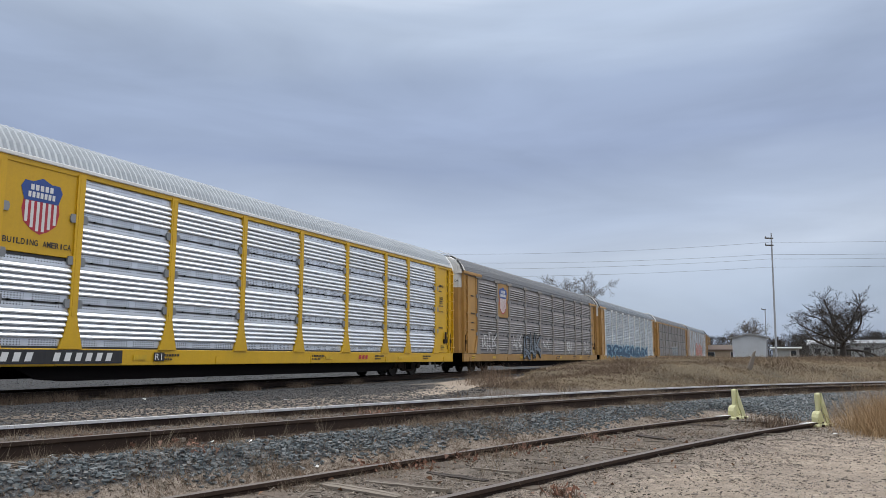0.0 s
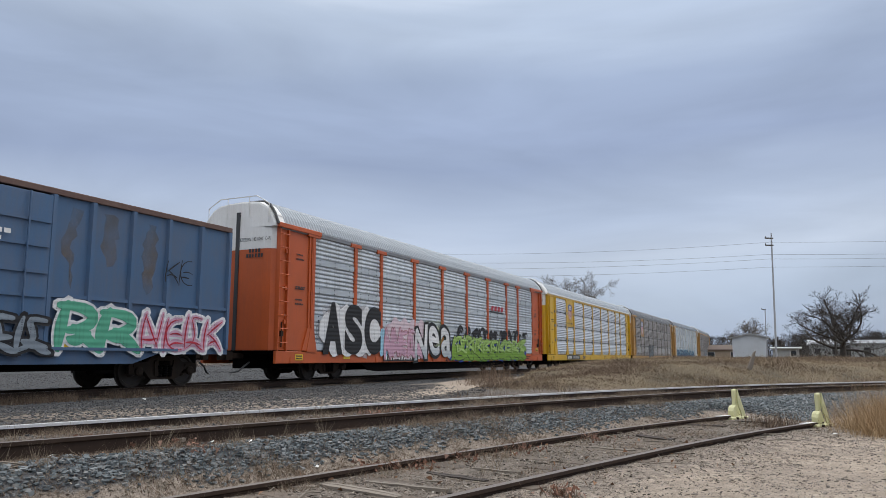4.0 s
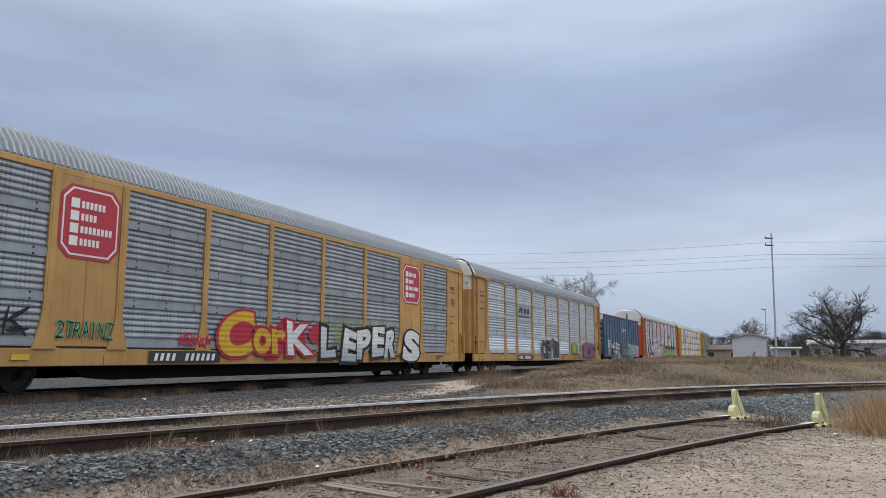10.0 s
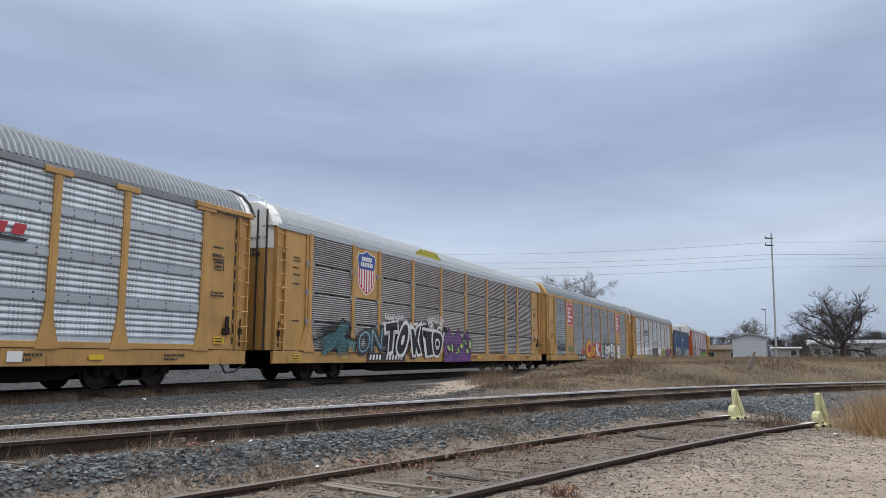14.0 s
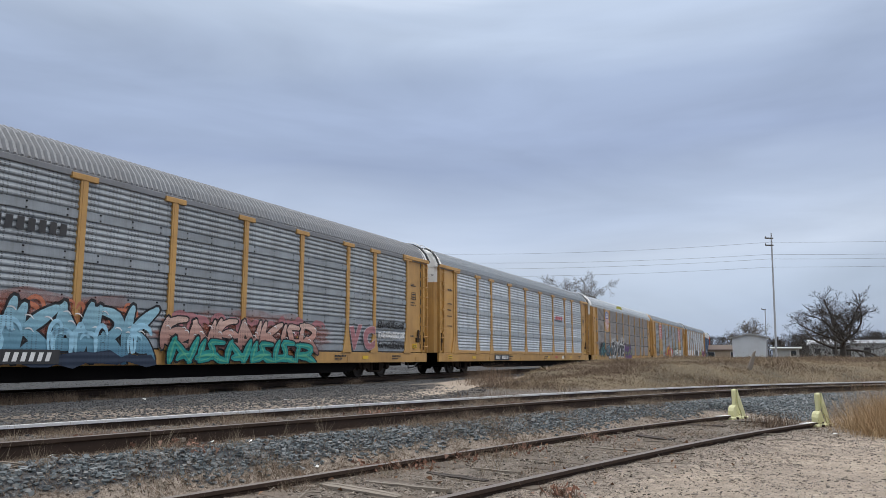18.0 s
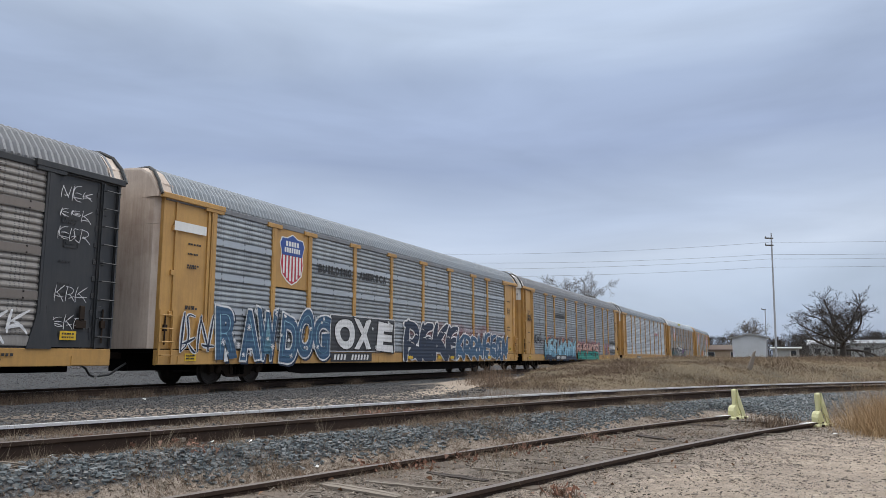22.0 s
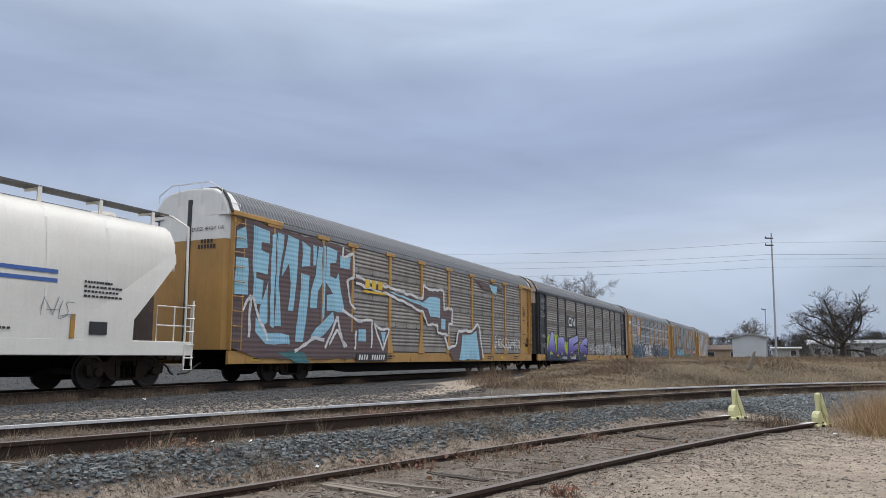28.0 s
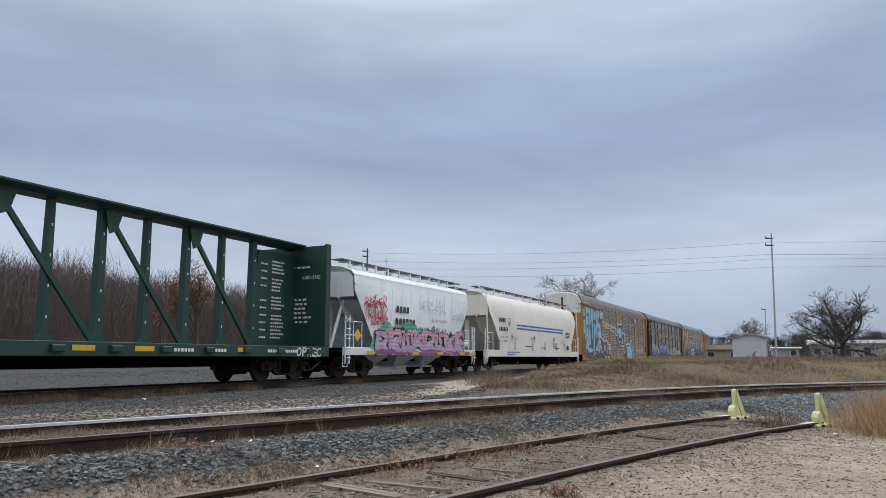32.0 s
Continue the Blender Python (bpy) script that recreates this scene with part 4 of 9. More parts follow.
def shield(car, cx, cz, h, y, rim=False):
    """The blue, red and white badge as plain shapes, its words as bars."""
    w = h * 0.80
    out = [(0, -0.50), (0.20, -0.43), (0.40, -0.30), (0.46, -0.08), (0.42, 0.12), (0.50, 0.30), (0.42, 0.42), (0.22, 0.42), (0, 0.50), (-0.22, 0.42), (-0.42, 0.42), (-0.50, 0.30), (-0.42, 0.12), (-0.46, -0.08), (-0.40, -0.30), (-0.20, -0.43)]
    b = part("badge", flat([(cx + px * w, cz + pz * h) for px, pz in out], y), RED, car, "shield badge in blue, red and white")
    if rim:
        part("badge_rim", flat([(cx + px * w * 1.07, cz + pz * h * 1.06) for px, pz in out], y + 0.002), WHITEP, b)
    top = [(0.41, 0.08), (0.50, 0.30), (0.42, 0.42), (0.22, 0.42), (0, 0.50), (-0.22, 0.42), (-0.42, 0.42), (-0.50, 0.30), (-0.41, 0.08)]
    part("badge_field", flat([(cx + px * w * 1.01, cz + pz * h * 1.01) for px, pz in top], y - 0.004), NAVY, b)
    for i in range(6):
        xm = (-0.345 + i * 0.69 / 5)
        lo = -0.455 + 0.26 * abs(xm / 0.46) ** 1.7
        a, c = cx + (xm - 0.036) * w, cx + (xm + 0.036) * w
        part("badge_stripe", Geo().add([(a, y - 0.004, cz + lo * h), (c, y - 0.004, cz + lo * h), (c, y - 0.004, cz + 0.075 * h), (a, y - 0.004, cz + 0.075 * h)], [(0, 1, 2, 3)]), WHITEP, b)
    g = bars(5, cx - 0.28 * w, cx + 0.30 * w, cz + 0.27 * h, cz + 0.37 * h, y - 0.008)
    g2 = bars(7, cx - 0.33 * w, cx + 0.35 * w, cz + 0.14 * h, cz + 0.24 * h, y - 0.008)
    g.add(g2.v, g2.f)
    part("badge_lettering", g, WHITEP, b)


def octagon(car, cx, cz, h, y):
    w = h * 0.97
    c = 0.3
    out = [(-1 + c, -1), (1 - c, -1), (1, -1 + c), (1, 1 - c), (1 - c, 1), (-1 + c, 1), (-1, 1 - c), (-1, -1 + c)]
    b = part("badge", flat([(cx + px * w / 2, cz + pz * h / 2) for px, pz in out], y), RED, car, "red octagonal badge with a white rim")
    part("badge_rim", flat([(cx + px * w * 0.46, cz + pz * h * 0.46) for px, pz in out], y - 0.003), WHITEP, b)
    part("badge_field", flat([(cx + px * w * 0.435, cz + pz * h * 0.435) for px, pz in out], y - 0.006), RED, b)
    g = Geo()
    for i, n in enumerate((6, 4, 8, 5)):
        z = cz + h * (0.24 - 0.17 * i)
        q = bars(1, cx - w * 0.34, cx - w * 0.20, z - h * 0.06, z + h * 0.07, y - 0.01, 0.95)
        g.add(q.v, q.f)
        q = bars(n, cx - w * 0.17, cx - w * 0.17 + n * w * 0.068, z - h * 0.05, z + h * 0.045, y - 0.01)
        g.add(q.v, q.f)
    part("badge_lettering", g, WHITEP, b)


# ---------------------------------------------------------------- running gear
WHEEL_R = 0.42
WHEELSETS = {1: [], -1: []}


def wheelset_geo():
    g = Geo()
    for s in (-1, 1):
        prof = [(0.05, 0.66), (0.10, 0.66), (0.12, 0.70), (0.30, 0.735), (0.36, 0.70), (0.45, 0.69), (0.452, 0.715), (WHEEL_R + 0.006, 0.73), (WHEEL_R, 0.82), (0.36, 0.825), (0.33, 0.79), (0.16, 0.78), (0.12, 0.84), (0.05, 0.84)]
        g.lathe([(r, s * a) for r, a in prof], 28)
    g.lathe([(0.07, -1.06), (0.085, -0.66), (0.085, 0.66), (0.07, 1.06)], 10)
    return g


def side_frame_geo(s):
    g = Geo()
    out = [(-1.18, 0.36), (-1.20, 0.58), (-0.95, 0.66), (-0.62, 0.66), (-0.42, 0.82), (0.42, 0.82), (0.62, 0.66), (0.95, 0.66), (1.20, 0.58), (1.18, 0.36), (0.98, 0.33), (0.94, 0.46), (0.72, 0.46), (0.50, 0.24), (0.36, 0.20), (-0.36, 0.20), (-0.50, 0.24), (-0.72, 0.46), (-0.94, 0.46), (-0.98, 0.33)]
    g.prism(out, s * 0.93, s * 1.05, "y")
    for x in (-0.89, 0.89):
        g.lathe([(0.12, s * 1.05), (0.12, s * 1.12), (0.07, s * 1.15)], 12, "y", (x, 0, 0.42))
        g.box(x - 0.16, x + 0.16, min(s * 0.95, s * 1.08), max(s * 0.95, s * 1.08), 0.52, 0.60)
    g.prism([(-0.36, 0.30), (-0.2, 0.28), (-0.3, 0.7), (-0.38, 0.66)], s * 1.05, s * 1.09, "y")
    g.prism([(0.36, 0.30), (0.2, 0.28), (0.3, 0.7), (0.38, 0.66)], s * 1.05, s * 1.09, "y")
    return g


def springs_geo(s):
    g = Geo()
    for x in (-0.18, 0.0, 0.18):
        prof = []
        for i in range(7):
            prof += [(0.075, 0.27 + i * 0.045), (0.055, 0.29 + i * 0.045)]
        g.lathe(prof, 8, "z", (x, s * 1.065, 0))
    return g


def truck(car, x):
    t = new("truck")
    t.parent = car
    t.matrix_basis = pose(x, 0, 0)
    for s in (-1, 1):
        part("side_frame", shared(("side_frame", s), lambda: side_frame_geo(s), RUSTY), None, t)
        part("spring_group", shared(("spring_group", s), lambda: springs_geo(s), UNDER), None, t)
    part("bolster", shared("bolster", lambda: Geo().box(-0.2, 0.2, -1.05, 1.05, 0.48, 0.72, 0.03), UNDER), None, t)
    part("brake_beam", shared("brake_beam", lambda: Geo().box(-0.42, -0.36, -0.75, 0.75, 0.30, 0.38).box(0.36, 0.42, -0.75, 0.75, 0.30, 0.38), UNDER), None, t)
    for s in (-1, 1):
        w = part("wheelset", shared("wheelset", wheelset_geo, WHEEL, True), None, t, m=pose(0.89 * s, 0, WHEEL_R))
        WHEELSETS[s].append(w)
    t["label"] = "two-axle truck of grimy cast steel"
    return t


def coupler_geo(s, end):
    g = Geo()
    g.box(min(s * (end - 0.3), s * (end + 0.42)), max(s * (end - 0.3), s * (end + 0.42)), -0.09, 0.09, 0.74, 0.92, 0.02)
    g.prism([(s * (end + 0.35), -0.2), (s * (end + 0.35), 0.2), (s * (end + 0.66), 0.17), (s * (end + 0.66), 0.02), (s * (end + 0.5), -0.05), (s * (end + 0.62), -0.17), (s * (end + 0.5), -0.24)], 0.70, 0.96, "z")
    return g


def running_gear(car, end, truck_x, hose=True):
    for s in (-1, 1):
        truck(car, s * truck_x)
        part("coupler", shared(("coupler", s, round(end, 2)), lambda: coupler_geo(s, end), RUSTY), None, car)
        if hose:
            part("air_hose", shared(("air_hose", s, round(end, 2)), lambda: Geo().tube([(s * (end - 0.1), -0.5, 0.62), (s * (end + 0.12), -0.48, 0.50), (s * (end + 0.3), -0.4, 0.34), (s * (end + 0.55), -0.25, 0.30)], 0.028, 6), BLACKP), None, car, "black rubber hose")


def ladder_geo(x0, x1, z0, z1, y, n, r=0.016):
    g = Geo()
    for x in (x0, x1):
        g.box(x - 0.022, x + 0.022, y - 0.02, y + 0.02, z0, z1)
    for i in range(n):
        z = z0 + (z1 - z0) * (i + 0.6) / n
        g.tube([(x0, y - 0.02, z), (x0 + 0.02, y - 0.075, z), (x1 - 0.02, y - 0.075, z), (x1, y - 0.02, z)], r, 5)
    return g

# ---------------------------------------------------------------- enclosed auto carriers
POSTS = [-11.9, -9.15, -7.2, -4.3, -1.45, 1.45, 4.3, 7.2, 9.15, 11.9]
HALF = 13.8
SHEET_Z, SHEET_H = 1.02, 0.975
ROOF = [(-1.52, 4.97), (-1.50, 5.10), (-1.38, 5.36), (-1.14, 5.65), (-0.84, 5.80), (-0.45, 5.85), (0.0, 5.87), (0.45, 5.85), (0.84, 5.80), (1.14, 5.65), (1.38, 5.36), (1.50, 5.10), (1.52, 4.97)]


def sheet_geo(w, kind):
    """One pressed side sheet, w wide, folded into ribs; its foot is at z = 0 and its back at y = 0."""
    prof = []
    if kind == "broad":
        prof = [(0.0, 0.012), (0.155, 0.012)]
        for i in range(5):
            z = 0.172 + i * 0.125
            prof += [(z - 0.012, -0.024), (z - 0.004, -0.024), (z, 0.010), (z + 0.012, 0.062), (z + 0.040, 0.068), (z + 0.098, 0.030), (z + 0.108, 0.006)]
        prof += [(0.80, 0.012), (0.925, 0.012)]
    elif kind == "close":
        prof = [(0.0, 0.015)]
        for i in range(12):
            z = 0.02 + i * 0.076
            prof += [(z - 0.010, -0.022), (z - 0.002, -0.022), (z, 0.012), (z + 0.008, 0.046), (z + 0.026, 0.048), (z + 0.058, 0.022), (z + 0.062, 0.006)]
        prof += [(0.935, 0.014)]
    else:
        prof = [(0.0, 0.050), (0.20, 0.050), (0.206, 0.0)]
        for i in range(5):
            z = 0.226 + i * 0.148
            prof += [(z - 0.006, 0.0), (z - 0.002, 0.0), (z, 0.004), (z + 0.030, 0.034), (z + 0.062, 0.038), (z + 0.110, 0.018), (z + 0.134, 0.004)]
        prof += [(0.972, 0.004)]
    g = Geo()
    n = len(prof)
    vs = [(x, -d, z) for x in (0.0, w) for z, d in prof]
    g.add(vs, [(i, n + i, n + i + 1, i + 1) for i in range(n - 1)])
    g.add([(0, 0.035, 0), (w, 0.035, 0), (w, 0.035, 0.972), (0, 0.035, 0.972)], [(0, 1, 2, 3)])
    return g


def post_geo(caps):
    g = Geo()
    g.prism([(-0.30, 0.96), (0.30, 0.96), (0.26, 1.10), (0.14, 1.55), (0.105, 1.75), (0.10, 4.98), (-0.10, 4.98), (-0.105, 1.75), (-0.14, 1.55), (-0.26, 1.10)], -1.565, -1.47, "y")
    g.box(-0.045, 0.045, -1.572, -1.56, 1.7, 4.9)
    if caps:
        g.box(-0.36, 0.36, -1.585, -1.50, 4.86, 5.00, 0.01)
    return g


def roof_geo(pitch=0.165):
    xs, lift = [], []
    x = -HALF + 0.25
    while x < HALF - 0.25:
        for d, h in ((0.0, -0.012), (0.028, 0.022), (0.05, 0.048), (0.085, 0.050), (0.11, 0.024), (0.138, -0.012)):
            xs.append(x + d)
            lift.append(h)
        x += pitch
    g = Geo()
    n = len(ROOF)
    vs = []
    for x, h in zip(xs, lift):
        for y, z in ROOF:
            k = 1 + h / 1.6 if z > 5.0 else 0.985
            vs.append((x, y * k, 4.97 + (z - 4.97) * (1 + h * 1.2) if z > 5.0 else z))
    g.add(vs, [(a * n + b, a * n + b + 1, (a + 1) * n + b + 1, (a + 1) * n + b) for a in range(len(xs) - 1) for b in range(n - 1)])
    return g


def hood_geo(s):
    """Smooth rounded piece of roof at each end."""
    g = Geo()
    n = len(ROOF)
    rings = []
    for x, k, dz in ((HALF - 0.30, 1.012, 0.02), (HALF + 0.02, 1.01, 0.015), (HALF + 0.15, 0.99, -0.02), (HALF + 0.17, 0.965, -0.07)):
        rings.append([(s * x, y * k, 4.97 + (z - 4.97 + dz if z > 4.98 else z - 4.97)) for y, z in ROOF])
    vs = [p for r in rings for p in r]
    g.add(vs, [(a * n + b, a * n + b + 1, (a + 1) * n + b + 1, (a + 1) * n + b) for a in range(3) for b in range(n - 1)])
    g.add(rings[-1], [tuple(range(n))])
    return g


def end_door_geo(s, z0, z1, half):
    """One leaf pair as a bowed plate with rounded corners in plan."""
    pl = [(HALF - 0.35, 1.44), (HALF - 0.05, 1.42), (HALF + 0.10, 1.30), (HALF + 0.16, 1.05), (HALF + 0.18, 0.04)]
    g = Geo()
    for m in half:
        pts = [(s * x, m * y) for x, y in pl] + [(s * (x - 0.06), m * (y - 0.02)) for x, y in reversed(pl)]
        g.prism(pts, z0, z1, "z")
    return g


def corner_geo(s):
    """The plated corner bay beside the end doors, with its raised frame and kick plate."""
    a, b = 12.02, HALF - 0.02
    return Geo().box(min(s * a, s * b), max(s * a, s * b), -1.49, -1.42, 1.0, 4.96)


def corner_trim(c, s, body):
    """Stiles, kick plate and gusset that stand proud of a near corner bay."""
    a, b = 12.02, HALF - 0.02
    for x0, x1 in ((a, a + 0.10), (b - 0.52, b - 0.44), (b - 0.05, b)):
        part("corner_stile", shared(("stile", s, round(x0, 2)), lambda: Geo().box(min(s * x0, s * x1), max(s * x0, s * x1), -1.535, -1.48, 1.0, 4.96, 0.01), body), None, c)
    part("kick_plate", shared(("kick", s), lambda: Geo().box(min(s * (a + 0.1), s * (b - 0.52)), max(s * (a + 0.1), s * (b - 0.52)), -1.51, -1.48, 1.0, 1.16), body), None, c)
    part("gusset", shared(("gusset", s), lambda: Geo().prism([(s * a, 1.0), (s * (a + 0.42), 1.0), (s * (a + 0.14), 1.7), (s * a, 1.9)], -1.55, -1.49, "y"), body), None, c)
    for z in (1.9, 3.0, 4.2):
        part("hinge", shared(("hinge", s), lambda: Geo().box(min(s * (b - 0.46), s * (b - 0.34)), max(s * (b - 0.46), s * (b - 0.34)), -1.55, -1.49, -0.07, 0.07, 0.01), body), None, c, m=pose(0, 0, z))
    part("lock_bar", shared(("lock", s), lambda: Geo().tube([(s * (b - 0.25), -1.52, 1.1), (s * (b - 0.25), -1.52, 1.9)], 0.02, 6).box(s * (b - 0.25) - 0.06, s * (b - 0.25) + 0.06, -1.55, -1.49, 1.45, 1.62), RUSTY), None, c)


def sill_geo(y0, y1):
    g = Geo()
    g.box(-HALF, HALF, min(y0, y1), max(y0, y1), 0.58, 0.97, 0.012)
    for x in (-12.9, -7.4, -2.3, 2.3, 7.4, 12.9):
        g.box(x - 0.16, x + 0.16, min(y0, y1) - 0.02, max(y0, y1) + 0.02, 0.60, 0.80)
    return g


def bed_geo():
    g = Geo()
    g.box(-HALF + 0.1, HALF - 0.1, -1.44, 1.44, 0.90, 1.0)
    g.box(-HALF + 0.2, HALF - 0.2, -0.35, 0.35, 0.42, 0.92)
    for x in np.arange(-12.5, 12.6, 1.25):
        g.box(x - 0.06, x + 0.06, -1.42, 1.42, 0.66, 0.92)
    # fishbelly sides, drawn deeper so their black covers the shade beneath too
    for y in (-1.38, 1.32):
        g.prism([(-8.5, 0.62), (-7.9, 0.30), (-7.2, 0.24), (7.2, 0.24), (7.9, 0.30), (8.5, 0.62)], y, y + 0.06, "y")
    return g


def seal_geo(s):
    return Geo().tube([(s * (HALF + d), y * 1.02, z + 0.055) for (y, z), d in zip([(-1.56, 4.98)] + ROOF[1:7], (0.12, 0.12, 0.10, 0.04, -0.08, -0.22, -0.3))], 0.045, 6)


def autorack(label, body=TAN, sheets=S_SILVER, roof=ROOFG, eave=EAVE, kind="ribbed", caps=True, cap=CAPW, cap_front=None, sill=None, ends=("ladder", "ladder"), door=None, plated=(), badge_bay=None, rail_low=False, slatted=False, low_sheet=None, gap=0.0, marks=True, seed=1, posts=None, strap=None):
    r = random.Random(seed)
    car = thing("auto_carrier_car", label, "rail car", "cars of the freight train")
    sill, door, posts = sill or body, door or body, posts or body
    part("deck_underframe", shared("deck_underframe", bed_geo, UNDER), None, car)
    for s in (-1, 1):
        part("side_sill", shared(("side_sill", s), lambda: sill_geo(s * 1.44, s * 1.53), sill), None, car)
        part("eave_rail", shared(("eave_rail", s), lambda: Geo().box(-HALF + 0.1, HALF - 0.1, min(s * 1.46, s * 1.54), max(s * 1.46, s * 1.54), 4.91, 5.06, 0.012), eave), None, car)
    part("roof", shared("roof", roof_geo, roof), None, car)
    for s in (-1, 1):
        white = cap if s < 0 else (cap_front or cap)
        part("roof_hood", shared(("roof_hood", s), lambda: hood_geo(s), white), None, car)
        if caps:
            part("door_seal", shared(("door_seal", s), lambda: seal_geo(s), BLACKP), None, car, "black rubber seal")
        split = 4.25
        d = part("end_door", shared(("end_door", s), lambda: end_door_geo(s, 1.0, split, (-1, 1)), door if white is not CAPP or door is BLACKP else CAPP), None, car)
        part("door_top", shared(("door_top", s), lambda: end_door_geo(s, split + 0.005, 5.35, (-1, 1)), white), None, d)
        part("door_gap", shared(("door_gap", s), lambda: Geo().box(min(s * (HALF + 0.12), s * (HALF + 0.21)), max(s * (HALF + 0.12), s * (HALF + 0.21)), -0.07, 0.07, 1.0, 5.5), BLACKP), None, d)
        if slatted and s < 0:
            for i in range(8):
                y = -1.3 + i * 0.37
                part("door_slat", shared("door_slat", lambda: Geo().box(-0.03, 0.03, -0.015, 0.015, 1.0, 5.5), BLACKP), None, d, m=pose(-(HALF + 0.2), y, 0))
        if white is CAPW and marks:
            e = 1 if s > 0 else -1
            t = letters("EXCESS HEIGHT CAR", -0.62, 0.62, 4.52, 4.63, 0)
            part("stencil", t, BLACKL, d, m=pose(s * (HALF + 0.185), -0.72, 0, 0, 0, 90 * e))
            part("stencil", bars(6, -0.35, 0.35, 3.98, 4.10, 0, rnd=r), BLACKL, d, m=pose(s * (HALF + 0.185), -0.72, 0, 0, 0, 90 * e))
            part("stencil", bars(4, -0.25, 0.25, 4.14, 4.26, 0, rnd=r), BLACKL, d, m=pose(s * (HALF + 0.185), -0.72, 0, 0, 0, 90 * e))
        if white is CAPW:
            e_ = s * (HALF + 0.22)
            part("end_railing", shared(("end_railing", s), lambda: Geo().tube([(e_, -1.25, 5.1), (e_, -1.25, 5.72), (e_, -0.75, 6.0), (e_, 0.75, 6.0), (e_, 1.25, 5.72), (e_, 1.25, 5.1)], 0.018, 5).tube([(e_, -0.45, 5.3), (e_, -0.45, 6.0)], 0.014, 5).tube([(e_, 0.45, 5.3), (e_, 0.45, 6.0)], 0.014, 5), white), None, car, "thin white steel rail over the end")
        # near and far corner bays
        c = part("corner_panel", shared(("corner_panel", s), lambda: corner_geo(s), body), None, car)
        corner_trim(c, s, body)
        part("corner_panel", shared(("corner_panel", s), lambda: corner_geo(-s), body), None, car, m=pose(0, 0, 0, 0, 0, 180))
        if caps:
            part("corner_cap", shared(("corner_cap", s), lambda: Geo().box(min(s * 11.5, s * 13.9), max(s * 11.5, s * 13.9), -1.60, -1.48, 4.95, 5.10, 0.012), body), None, car)
        if ends[0 if s < 0 else 1] == "ladder":
            part("ladder", shared(("ladder", s), lambda: ladder_geo(min(s * 13.32, s * 13.76), max(s * 13.32, s * 13.76), 0.98, 4.90, -1.555, 9), body), None, car)
        else:
            part("ladder", shared(("low_ladder", s), lambda: ladder_geo(min(s * 13.32, s * 13.76), max(s * 13.32, s * 13.76), 0.62, 2.0, -1.575, 4), body), None, car)
        if s > 0 and ends[1] == "ladder":
            part("door_slot", shared("door_slot", lambda: Geo().box(13.20, 13.27, -1.497, -1.485, 1.1, 4.88), BLACKP), None, c, "dark slot beside the end door")
            for k in range(9):
                part("slot_hinge", shared("slot_hinge", lambda: Geo().box(13.17, 13.25, -1.512, -1.49, -0.06, 0.06, 0.008), body), None, c, m=pose(0, 0, 1.4 + 0.4 * k))
            part("lock_box", shared("lock_box", lambda: Geo().box(12.78, 13.05, -1.56, -1.49, 1.42, 1.62, 0.02).box(12.86, 12.98, -1.585, -1.54, 1.62, 1.95, 0.02), RUSTY), None, c, "rusty lock box with a lever")
        # stencils on the corner bay
        if marks:
            m_ = Geo()
            for i in range(6):
                z = r.uniform(1.5, 4.2)
                q = bars(r.choice((4, 5, 7)), s * 12.55 - 0.28, s * 12.55 + r.uniform(0.05, 0.3), z, z + 0.05, -1.512, rnd=r)
                m_.add(q.v, q.f)
            part("stencil", m_, BLACKL, c)
            z0 = 1.16 if s > 0 else 0.68
            wp = part("warning_plate", plate(s * 12.6 - 0.21, s * 12.6 + 0.21, z0, z0 + 0.20, -1.55), SIGNY, c, "yellow warning plate")
            for k, n_ in enumerate((5, 7)):
                part("stencil", bars(n_, s * 12.6 - 0.16, s * 12.6 + 0.16, z0 + 0.12 - 0.08 * k, z0 + 0.16 - 0.08 * k, -1.561, 0.7, r), BLACKL, wp)
            if s > 0:
                z = 3.25
                g = Geo()
                for a in ((-0.19, 0.19, z + 0.30, z + 0.32), (-0.19, 0.19, z, z + 0.02), (-0.19, -0.17, z, z + 0.32), (0.17, 0.19, z, z + 0.32), (-0.14, 0.13, z + 0.2, z + 0.25), (-0.14, 0.1, z + 0.08, z + 0.13)):
                    g.box(12.55 + a[0], 12.55 + a[1], -1.515, -1.508, a[2], a[3])
                part("stencil", g, BLACKL, c)
    for s, side in ((-1, 0), (1, 180)):
        turn = pose(0, 0, 0, 0, 0, side)
        for x in POSTS:
            part("post", shared(("post", caps), lambda: post_geo(caps), posts), None, car, m=turn @ pose(x, 0, 0))
        for i, (a, b) in enumerate(zip(POSTS, POSTS[1:])):
            w = round(b - a - 0.14, 3)
            if s < 0 and i in plated:
                p_ = part("plated_bay", Geo().box(a + 0.08, b - 0.08, -1.535, -1.46, 1.02, 4.93, 0.01), body, car)
                part("crease", Geo().box((a + b) / 2 - 0.02, (a + b) / 2 + 0.02, -1.545, -1.535, 1.1, 4.9), body, p_)
                continue
            top = 4
            if s < 0 and badge_bay == i:
                part("badge_panel", Geo().box(a + 0.08, b - 0.08, -1.52, -1.46, 3.0, 4.93, 0.01), body, car)
                top = 2
            for j in range(top):
                mat = low_sheet if (low_sheet and j == 0) else sheets
                part("side_sheet", shared(("side_sheet", w, kind), lambda: sheet_geo(w, kind), mat), None, car, m=turn @ pose(a + 0.07, -1.49, SHEET_Z + SHEET_H * j + (gap if j else 0)))
